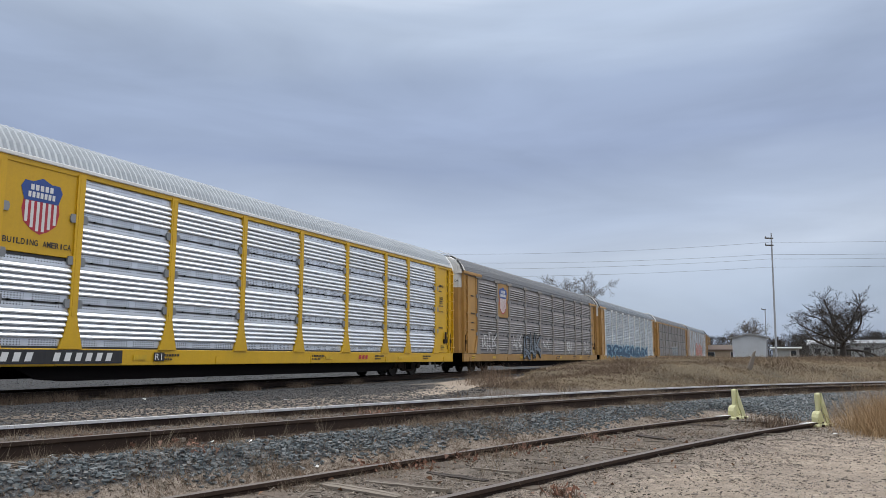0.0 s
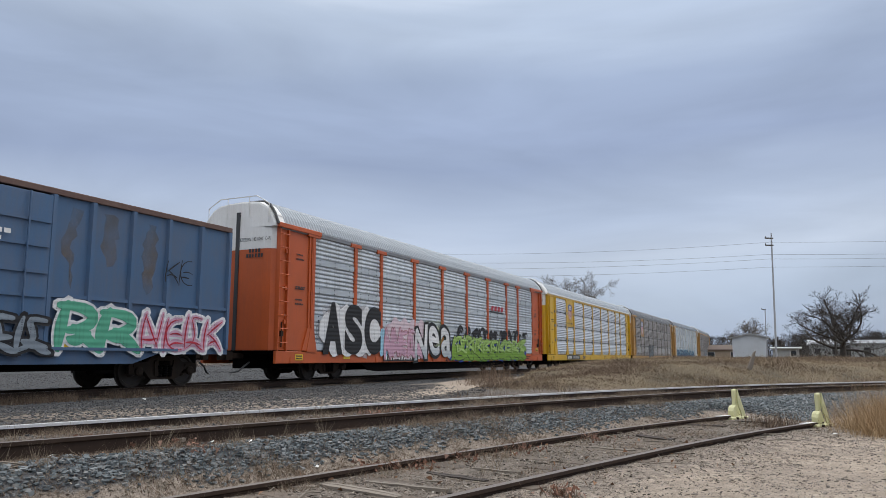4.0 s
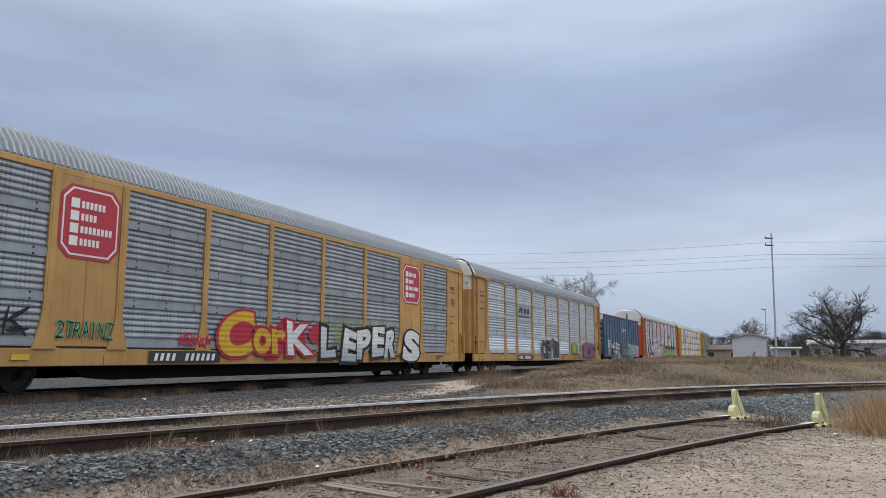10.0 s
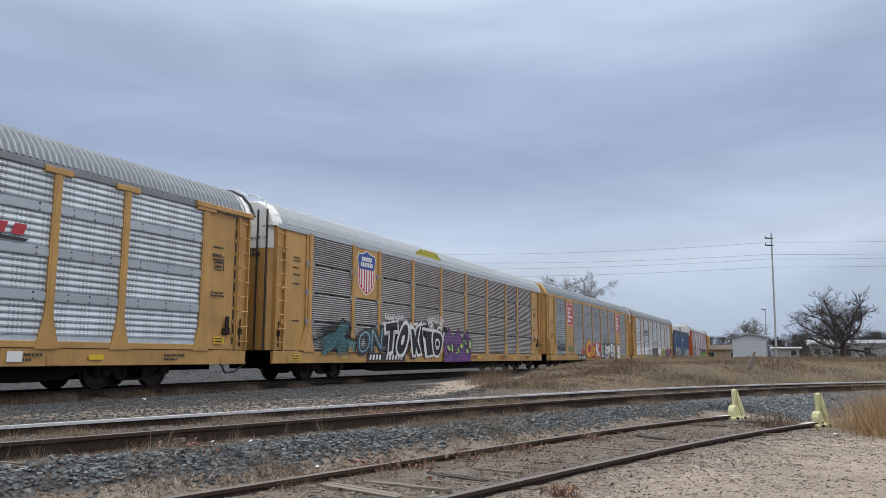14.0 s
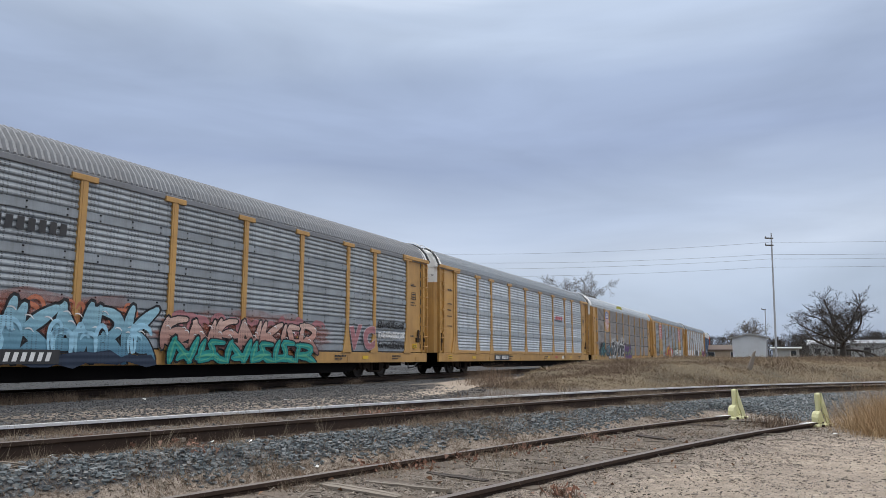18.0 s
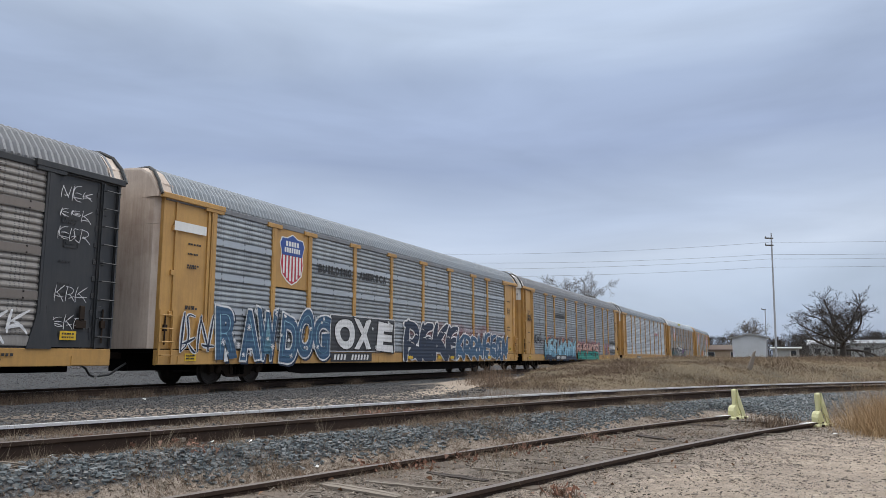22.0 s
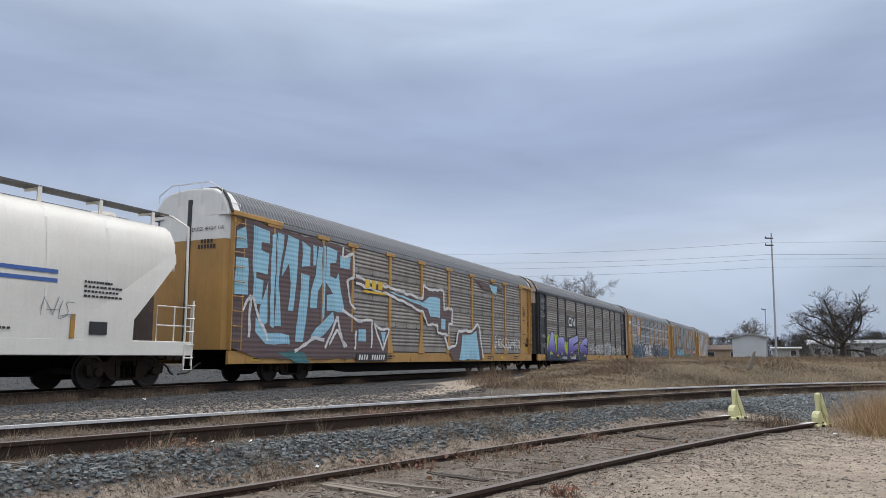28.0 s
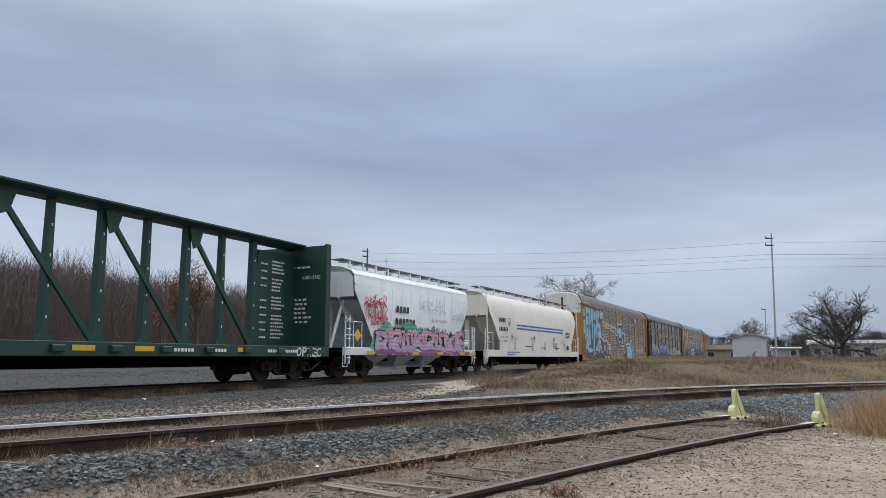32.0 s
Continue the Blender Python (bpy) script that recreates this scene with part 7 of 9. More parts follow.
    piece(k, "K", -0.5, 1.1, 0.75, 2.0, G["white"], G["red"], seed=13, lift=0.02, wide=1.2, edge=0.10, bold=0.06)
    mist(k, 1.6, 7.2, 0.9, 2.3, FADES["limemist"], random.Random(5))
    piece(k, "LEPER", 1.4, 7.0, 0.62, 1.98, FADES["chrome"], G["black"], seed=14, wide=1.16, edge=0.135, bold=0.075, jitter=1.0)
    piece(k, "S", 7.15, 8.8, 0.62, 2.05, G["white"], G["black"], seed=15, lift=0.012, edge=0.11, bold=0.085, wide=1.15)
    part("graffiti", scrawl(-11.5, -9.6, 1.2, 2.2, FACE, 16, random.Random(8), 0.04), G["black"], k, "black sprayed tag")
    part("graffiti", letters("2TRAINZ", -8.95, -7.4, 1.22, 1.62, FACE + 0.002, 0.02, 0.1, 0.6, 1.05, random.Random(9)), G["mint"], k, "thin green sprayed word")
    part("graffiti", letters("2TRAINZ", -8.93, -7.38, 1.20, 1.60, FACE, -0.02, 0.1, 0.6, 1.0, random.Random(9)), G["black"], k)
    part("graffiti", scrawl(-5.2, -4.0, 1.05, 1.45, FACE, 10, random.Random(19), 0.03), G["red"], k)
    number_board(k, -6.2, -3.6)

    # dark car with white roof
    u = put(autorack("faded yellow auto carrier with dark close-ribbed sheets and white roof", body=TAN, sheets=S_DARK, roof=ROOFW, eave=ROOFW, kind="close", caps=False, badge_bay=1, slatted=True, gap=0.012, seed=5), 53.05 + SHIFT, 10.1)
    shield(u, -8.17, 4.0, 1.65, -1.525, True)
    mist(u, -11.8, -8.8, 0.75, 2.2, FADES["sootmist"], random.Random(78))
    part("graffiti", flat(rough([(-11.7, 1.35), (-10.3, 1.75), (-9.9, 2.15), (-9.4, 2.0), (-9.7, 1.5), (-8.9, 1.4), (-9.0, 0.95), (-9.6, 1.15), (-9.5, 0.75), (-10.2, 0.8), (-10.2, 1.2), (-11.3, 0.8), (-11.0, 1.15)], random.Random(79), 0.04), FACE - 0.002), FADES["teal"], u, "faded teal sprayed arrow shape")
    part("graffiti", strip(Geo(), [(-11.7, 1.35), (-10.3, 1.75), (-9.9, 2.15), (-9.4, 2.0), (-9.7, 1.5), (-8.9, 1.4), (-9.0, 0.95)], 0.03, FACE - 0.006, random.Random(80)), G["black"], u)
    piece(u, "ON", -8.9, -6.9, 0.85, 1.9, FADES["aqua"], G["soot"], seed=16, wide=1.2, jitter=1.3, bold=0.0)
    mist(u, -7.2, -0.9, 0.7, 2.6, FADES["sootmist"], random.Random(47))
    curls(u, -7.0, -1.2, 1.5, 2.5, 8, G["white"], random.Random(48), 0.035, FACE + 0.004)
    curls(u, -6.9, -1.2, 1.3, 2.3, 9, G["black"], random.Random(49), 0.08, FACE + 0.002)
    piece(u, "ToKiO", -6.8, -1.3, 0.72, 2.15, G["black"], G["white"], seed=17, wide=1.16, lift=0.008, jitter=1.6, edge=0.14, bold=0.075)
    part("graffiti", scrawl(-6.8, -5.2, 2.25, 2.6, FACE, 30, random.Random(10), 0.02), G["white"], u, "white sprayed tag")
    part("graffiti", scrawl(-3.0, -1.2, 2.3, 2.7, FACE, 30, random.Random(11), 0.02), G["white"], u, "white sprayed tag")
    mass_piece(u, -1.25, 2.0, 0.60, 2.25, G["grape"], G["black"], G["pale_lime"], 48)
    part("graffiti", flat(rough([(-1.2, 0.58), (1.95, 0.58), (1.9, 0.98), (-1.15, 0.95)], random.Random(81), 0.03), FACE - 0.012), G["grape"], u)
    part("graffiti", blob(-3.9, -1.3, 5.0, 5.6, -1.45, 9, 0.25, random.Random(49)), G["olive"], u)
    number_board(u, -8.1, -5.0)
    logo_bars(u, 6.0, 6.7, 0.70, 0.86, 3, ORANGE, 0.2, -1.556)

    # yellow car with curb rail
    t = put(autorack("yellow auto carrier with silver sheets and a yellow curb rail", sheets=S_SILVER, roof=ROOFG, rail_low=True, strap=STRAPL, seed=6), 24.15 + SHIFT, 10.1)
    logo_bars(t, 4.85, 6.6, 3.36, 3.60, 4, RED, 0.35, -1.549, BLACKL)
    logo_bars(t, 4.6, 5.2, 0.72, 0.86, 3, RED, 0.2, -1.556)
    number_board(t, -6.8, -4.5)
    part("stencil", plate(6.3, 6.65, 0.68, 0.9, -1.556), WHITEP, t)

    # grey car with turquoise graffiti
    f = put(autorack("yellow auto carrier with grey sheets and turquoise graffiti", sheets=S_GREY, roof=ROOFD, seed=7), -4.75 + SHIFT, 10.1)
    logo_bars(f, -6.95, -4.6, 3.48, 3.76, 9, BLACKL, 0.05, -1.549)
    mist(f, -10.2, -1.6, 0.8, 2.35, FADES["ember"], random.Random(50))
    mist(f, -1.9, 6.2, 0.7, 2.2, FADES["ember"], random.Random(51))
    curls(f, -9.8, -2.0, 1.6, 2.2, 8, G["rust"], random.Random(52), 0.035, FACE + 0.004)
    wild_piece(f, -9.7, -2.0, 0.66, 2.05, 8, FADES["aqua"], G["black"], 51, w=0.125, rim=0.05, shine=G["white"])
    curls(f, -9.4, -2.3, 0.9, 1.7, 9, G["sky"], random.Random(54), 0.05, FACE - 0.03)
    part("graffiti", flat(rough([(-9.6, 0.62), (-1.9, 0.62), (-2.1, 0.85), (-4.4, 0.9), (-6.0, 0.82), (-9.3, 0.92)], random.Random(56), 0.1), FACE - 0.045), G["navy"], f)
    curls(f, -1.5, 5.4, 1.5, 2.1, 8, G["rose"], random.Random(53), 0.06, FACE + 0.004)
    wild_piece(f, -1.8, 5.2, 0.95, 1.9, 7, FADES["shellpink"], G["black"], 52, w=0.10, rim=0.035, shine=G["white"])
    wild_piece(f, -1.6, 5.0, 0.60, 1.3, 6, G["teal"], G["black"], 53, lift=0.05, fill2=G["mint"], w=0.11, rim=0.04)
    piece(f, "VC", 7.3, 9.1, 1.02, 1.95, G["rose"], G["blush"], seed=18, bold=0.085, edge=0.085)
    for z in (1.2, 1.6, 2.0):
        part("graffiti", scrawl(9.4, 11.6, z - 0.1, z + 0.25, FACE, 26, random.Random(int(z * 10)), 0.025), G["white"] if z == 1.6 else G["black"], f)
    part("graffiti", scrawl(-12.9, -12.1, 2.9, 3.7, -1.54, 16, random.Random(12), 0.03), G["black"], f, "black round tag")
    part("graffiti", scrawl(-11.8, -10.2, 1.6, 2.4, FACE, 14, random.Random(16), 0.035), G["black"], f, "black sprayed tag")
    number_board(f, -7.2, -4.7, y=FACE - 0.05)

    # grey car with blue and white graffiti
    w = put(autorack("yellow auto carrier with grey sheets, shield badge and blue graffiti", sheets=S_GREY, roof=ROOFG, badge_bay=1, cap=CAPP, cap_front=TAN, ends=("low", "low"), strap=STRAPL, seed=8), -33.65 + SHIFT + 0.12, 10.1)
    shield(w, -8.17, 3.95, 1.6, -1.525, True)
    part("slogan", letters("BUILDING", -6.7, -4.55, 3.70, 4.00, -1.549, 0.05), BLACKL, w)
    part("slogan", letters("AMERICA", -4.0, -1.9, 3.70, 4.00, -1.549, 0.05), BLACKL, w)
    part("graffiti", scrawl(-13.1, -11.8, 0.9, 2.0, FACE + 0.002, 8, random.Random(54), 0.07), G["white"], w, "white sprayed figure")
    part("graffiti", scrawl(-13.1, -11.8, 0.9, 2.0, FACE - 0.004, 8, random.Random(54), 0.03), G["navy"], w)
    piece(w, "RAWDOG", -11.7, -6.0, 0.62, 2.3, G["steel"], G["white"], seed=19, wide=1.22, shade=G["navy"], lift=0.006, edge=0.10, bold=0.088, jitter=0.7, inner=FADES["aqua"])
    stars(w, -11.5, -6.2, 0.8, 2.2, 26, G["white"], random.Random(63), FACE - 0.04)
    part("graffiti", plate(-5.95, -1.2, 0.98, 2.3, FACE), G["white"], w)
    part("graffiti", plate(-5.90, -1.25, 1.01, 2.26, FACE - 0.008), G["soot"], w, "dark sprayed panel with a white border")
    piece(w, "OXE", -5.75, -1.5, 1.02, 2.25, G["white"], G["black"], seed=20, lift=0.020, wide=1.1, edge=0.09, bold=0.08)
    stars(w, -5.7, -1.4, 1.15, 2.15, 12, G["white"], random.Random(62), FACE - 0.045)
    mist(w, -0.8, 12.3, 0.7, 2.5, FADES["blushmist"], random.Random(55))
    wild_piece(w, -0.4, 5.2, 0.62, 2.25, 4, G["navy"], G["white"], 56, w=0.20, rim=0.06, shine=G["white"])
    wild_piece(w, 4.9, 12.0, 0.66, 2.0, 8, G["steel"], G["white"], 57, lift=0.02, w=0.12, rim=0.05, shine=G["navy"])
    for x in (-0.1, 4.2, 9.0):
        part("reflector", plate(x, x + 0.42, 0.72, 0.84, FACE - 0.05), SIGNY, w, "yellow reflector strip")
    number_board(w, -5.8, -3.0)
    part("stencil", plate(-13.4, -12.2, 4.15, 4.4, -1.545), WHITEP, w)

    # black-posted car
    c = put(autorack("black-posted auto carrier with brown-stained sheets on a yellow sill", body=BLACKP, sheets=S_BROWN, roof=ROOFD, eave=BLACKP, sill=OLDTAN, cap=CAPP, cap_front=CAPP, door=BLACKP, strap=STRAPB, seed=9), -62.55 + SHIFT, 10.1)
    part("logo_plate", plate(-7.1, -4.4, 2.95, 3.75, -1.549), BLACKP, c)
    g = Geo()
    strip(g, [(-5.80, 3.60), (-6.32, 3.60), (-6.45, 3.50), (-6.45, 3.25), (-6.32, 3.12), (-5.75, 3.12), (-5.66, 3.2), (-5.62, 3.52), (-5.52, 3.60), (-5.42, 3.54), (-5.05, 3.16), (-4.95, 3.12), (-4.86, 3.2), (-4.86, 3.60)], 0.062, -1.556)
    part("logo", g, WHITEP, c, "white bent-line logo")
    part("graffiti", flat(rough([(-11.9, 0.62), (-1.6, 0.62), (-1.5, 1.2), (-2.0, 1.5), (-1.7, 1.9), (-2.5, 1.75), (-3.6, 1.95), (-4.1, 1.7), (-4.5, 2.35), (-4.8, 1.75), (-5.9, 1.6), (-6.35, 2.5), (-6.75, 1.8), (-7.3, 1.9), (-8.4, 2.1), (-9.6, 2.3), (-11.2, 2.3), (-11.9, 2.1)], random.Random(58), 0.05), FACE + 0.006), G["lime"], c, "lime green sprayed ground with spikes")
    tufts(c, -8.9, -2.0, 1.3, 1.9, 5, (G["gold"],), FACE + 0.003, random.Random(64), 0.28)
    piece(c, "ARES", -12.0, -1.8, 0.62, 2.30, FADES["violet"], G["black"], seed=59, wide=1.22, edge=0.10, bold=0.088, lift=0.004, jitter=1.1, lean=0.12, shade=G["black"])
    part("graffiti", flat(rough([(-11.9, 0.58), (-1.7, 0.58), (-1.8, 0.94), (-11.9, 0.97)], random.Random(61), 0.03, 0.25), FACE - 0.034), G["navy"], c)
    for pts in ([(-11.5, 0.66), (-11.2, 1.3), (-10.7, 0.9)], [(-9.1, 0.64), (-8.6, 1.25), (-8.3, 0.85), (-8.8, 0.66)], [(-6.6, 0.64), (-6.4, 1.1), (-5.7, 1.2), (-5.5, 0.7)], [(-4.1, 0.66), (-3.5, 1.35), (-3.1, 0.8)], [(-9.9, 2.3), (-9.2, 2.33), (-8.7, 2.2)], [(-6.2, 2.15), (-5.7, 2.1)], [(-3.6, 2.1), (-2.9, 2.0)]):
        part("shine", strip(Geo(), pts, 0.010, FACE - 0.040), G["white"], c)
    for x in (-9.9, -5.4, -2.6):
        part("reflector", plate(x, x + 0.5, 0.86, 0.98, FACE - 0.05), SIGNY, c, "yellow reflector strip")
    part("stencil", bars(4, -8.3, -7.3, 0.66, 0.84, FACE - 0.055, 0.6), WHITEP, c)
    part("stencil", bars(6, -6.4, -5.0, 0.66, 0.84, FACE - 0.055, 0.6), WHITEP, c)
    piece(c, "KYLE", 4.5, 7.1, 0.98, 1.95, G["slate"], G["white"], seed=22, edge=0.1)
    for x0, x1 in ((1.0, 4.2), (7.3, 9.0), (9.4, 11.6), (-0.6, 0.8)):
        part("graffiti", scrawl(x0, x1, 1.05, 2.0, FACE, 26, random.Random(int(x0 * 3)), 0.036), G["white"], c, "white sprayed tag")
    for sx in (12.15, -13.0):
        for k, z in enumerate((1.35, 2.0, 3.35, 3.85, 4.3)):
            part("graffiti", scrawl(sx, sx + 0.85, z, z + 0.42, -1.545, 8, random.Random(13 + k + int(sx)), 0.008), G["white"], c, "white sprayed tag")
    logo_bars(c, 6.0, 6.8, 0.70, 0.86, 3, ORANGE, 0.2, -1.556)

    # heavily painted car
    p = put(autorack("yellow auto carrier covered by huge light-blue graffiti", body=OLDTAN, sheets=S_BROWN, roof=ROOFD, seed=10), -91.45 + SHIFT, 10.1)
    big_piece(p)
    part("graffiti", scrawl(7.3, 11.6, 1.1, 2.0, FACE, 34, random.Random(15), 0.03), G["white"], p, "white sprayed tag")
    logo_bars(p, -6.35, -4.85, 3.42, 3.75, 3, SIGNY, 0.05, -1.60)
    part("logo", plate(-6.45, -4.75, 3.24, 3.32, -1.60), SIGNY, p)
    number_board(p, -6.9, -4.6, y=-1.60)

    h1, h2 = hoppers()
    put(h1, -116.1 + 0.30, 7.75)
    put(h2, -132.75 - 0.1, 4.4)
    put(centre_beam(), -151.5, 9.7)


# ---------------------------------------------------------------- surroundings
def leafless_tree(name, label, x, y, h, width, spread=1.0, trunk=0.2, seed=1, mat=None, twigs=5, fork=0.28, base=None, leaves=None, depth=6, thin=0.016, droop=0.2):
    r = random.Random(seed)
    mat = mat or island("bark", [(0.055, 0.045, 0.038), (0.09, 0.075, 0.062), (0.075, 0.06, 0.05)])
    t = thing(name, label, "tree")
    z0 = ground_z(x, y) - 0.1 if base is None else base
    t.matrix_basis = pose(x, y, z0)
    g, tw = Geo(), Geo()
    tips, limbs = [], []

    def grow(p, d, ln, rad, level):
        n = 3
        pts = [p]
        for _ in range(n):
            d = (d + Vector((r.uniform(-1, 1), r.uniform(-1, 1), r.uniform(-0.25, 0.45))) * 0.16).normalized()
            pts.append(pts[-1] + d * ln / n)
        limbs.append((pts, rad))
        if level == 0:
            tips.append(pts[-1])
            return
        k = 4 if level >= depth - 1 else (3 if level > 1 else twigs)
        side = d.cross(Vector((0.3, 0.2, 1))).normalized()
        a0 = r.uniform(0, 6.28)
        for q in range(k):
            a = a0 + q * 6.283 / k + r.uniform(-0.5, 0.5)
            perp = side * math.cos(a) + d.cross(side) * math.sin(a)
            open_ = r.uniform(0.45, 1.0) * spread
            if q == 0 and level > 1:
                open_ *= 0.3
            grow(pts[r.choice((2, 3, 3)) if level > depth - 2 else r.choice((1, 2, 3))], (d + perp * open_ + Vector((0, 0, 0.12))).normalized(), ln * r.uniform(0.62, 0.84), rad * 0.60, level - 1)

    grow(Vector((0, 0, 0)), Vector((0, 0, 1)), h * fork, trunk, depth)
    top = max(q.z for pts, _ in limbs for q in pts)
    out = sorted(math.hypot(q.x, q.y) for pts, _ in limbs for q in pts)
    kz, kx = h / top, width / 2 / out[int(len(out) * 0.96)]
    def dome(q):
        rr = min(1.15, math.hypot(q.x, q.y) * kx / (width / 2))
        return (q.x * kx, q.y * kx, q.z * kz * (1 - droop * rr * rr))

    for pts, rad in limbs:
        P = [dome(q) for q in pts]
        fat = rad > 0.05
        (g if fat else tw).tube(P, max(rad, thin), 7 if rad > 0.12 else (5 if fat else 3), max(rad * 0.62, thin * 0.6))
    tips = [Vector(dome(p)) for p in tips]
    part("trunk", g, mat, t)
    part("crown", tw, mat, t)
    if leaves:
        lf = Geo()
        for p in tips:
            for _ in range(5):
                q = p + Vector((r.gauss(0, 0.3), r.gauss(0, 0.3), r.gauss(0, 0.3)))
                a, b = Vector((r.uniform(-1, 1), r.uniform(-1, 1), r.uniform(-1, 1))) * 0.14, Vector((r.uniform(-1, 1), r.uniform(-1, 1), r.uniform(-1, 1))) * 0.14
                lf.add([q, q + a, q + b], [(0, 1, 2)])
        part("leaves", lf, leaves, t, "russet dead leaves")
    return t


def spreading_tree(name, label, x, y, h, width, trunk, seed, mat, limbs=9, low=0.16, rise=(0.15, 1.1), thin=0.016):
    """A bare broad crown: long crooked limbs leave a short trunk at many heights and break up into finer and finer twigs."""
    r = random.Random(seed)
    t = thing(name, label, "tree")
    t.matrix_basis = pose(x, y, ground_z(x, y) - 0.1)
    g, tw = Geo(), Geo()

    def grow(p, d, ln, rad, level):
        n = 5 if level > 1 else 3
        pts = [p]
        for _ in range(n):
            d = (d + Vector((r.gauss(0, 1), r.gauss(0, 1), r.gauss(0.18, 0.8))) * (0.24 if level > 1 else 0.26)).normalized()
            pts.append(pts[-1] + d * ln / n)
        (g if rad > 0.05 else tw).tube(pts, max(rad, thin), 7 if rad > 0.1 else (5 if rad > 0.05 else 3), max(rad * 0.45, thin * 0.7))
        if level == 0:
            return
        for i in range(1, n + 1):
            for _ in range(2 if level == 3 else r.choice((1, 2, 2))):
                ax = Vector((r.gauss(0, 1), r.gauss(0, 1), r.gauss(0.1, 0.7)))
                ax = (ax - d * ax.dot(d)).normalized()
                a = r.uniform(0.5, 1.1)
                grow(pts[i], (d * math.cos(a) + ax * math.sin(a)).normalized(), ln * r.uniform(0.34, 0.56) * (1.2 - 0.10 * i), rad * (0.46 - 0.04 * i), level - 1)

    top = Vector((r.uniform(-0.1, 0.1), 0, h * 0.42))
    g.tube([(0, 0, 0), (0.05, 0, h * low), top], trunk, 10, trunk * 0.55)
    for i in range(limbs):
        u = i / (limbs - 1)
        a = i * 2.4 + r.uniform(-0.3, 0.3)
        el = rise[0] + (rise[1] - rise[0]) * u + r.uniform(-0.12, 0.12)
        d = Vector((math.cos(a) * math.cos(el), math.sin(a) * math.cos(el), math.sin(el)))
        reach = 1 / math.hypot(math.cos(el) / (width / 2), math.sin(el) / (h * 0.68))
        grow(Vector((0, 0, h * (low + (0.40 - low) * u))), d, reach * r.uniform(0.80, 0.95), trunk * (0.42 - 0.12 * u), 3)
    part("trunk", g, mat, t)
    part("crown", tw, mat, t)
    return t


def tri_stuff(name, label, V, mat, category, quads=False):
    """Many loose slivers in one mesh; V holds 3 (or 4) corners for each."""
    k = 4 if quads else 3
    n = len(V) // k
    me = bpy.data.meshes.new(name)
    me.vertices.add(n * k)
    me.vertices.foreach_set("co", np.asarray(V, dtype=np.float32).ravel())
    me.loops.add(n * k)
    me.loops.foreach_set("vertex_index", np.arange(n * k, dtype=np.int32))
    me.polygons.add(n)
    me.polygons.foreach_set("loop_start", np.arange(0, n * k, k, dtype=np.int32))
    me.materials.append(mat)
    me.update(calc_edges=True)
    me.validate()
    return tagged(new(name, me), label, category, kind="stuff")


def blades(X, Y, Z, h, w, lean, rng):
    """Dry stalks: slim bent slivers standing at the given feet."""
    n = len(X)
    a = rng.uniform(0, 2 * np.pi, n)
    hh = h * rng.uniform(0.45, 1.15, n)
    ww = w * rng.uniform(0.6, 1.3, n)
    la = rng.uniform(0, 2 * np.pi, n)
    ll = hh * lean * rng.uniform(0.1, 1.0, n)
    ca, sa = np.cos(a), np.sin(a)
    P = np.stack([X, Y, Z], 1)
    tip = P + np.stack([np.cos(la) * ll, np.sin(la) * ll, hh], 1)
    side = np.stack([ca * ww, sa * ww, np.zeros(n)], 1)
    V = np.empty((n, 3, 3))
    V[:, 0], V[:, 1], V[:, 2] = P - side, P + side, tip
    return V.reshape(-1, 3)


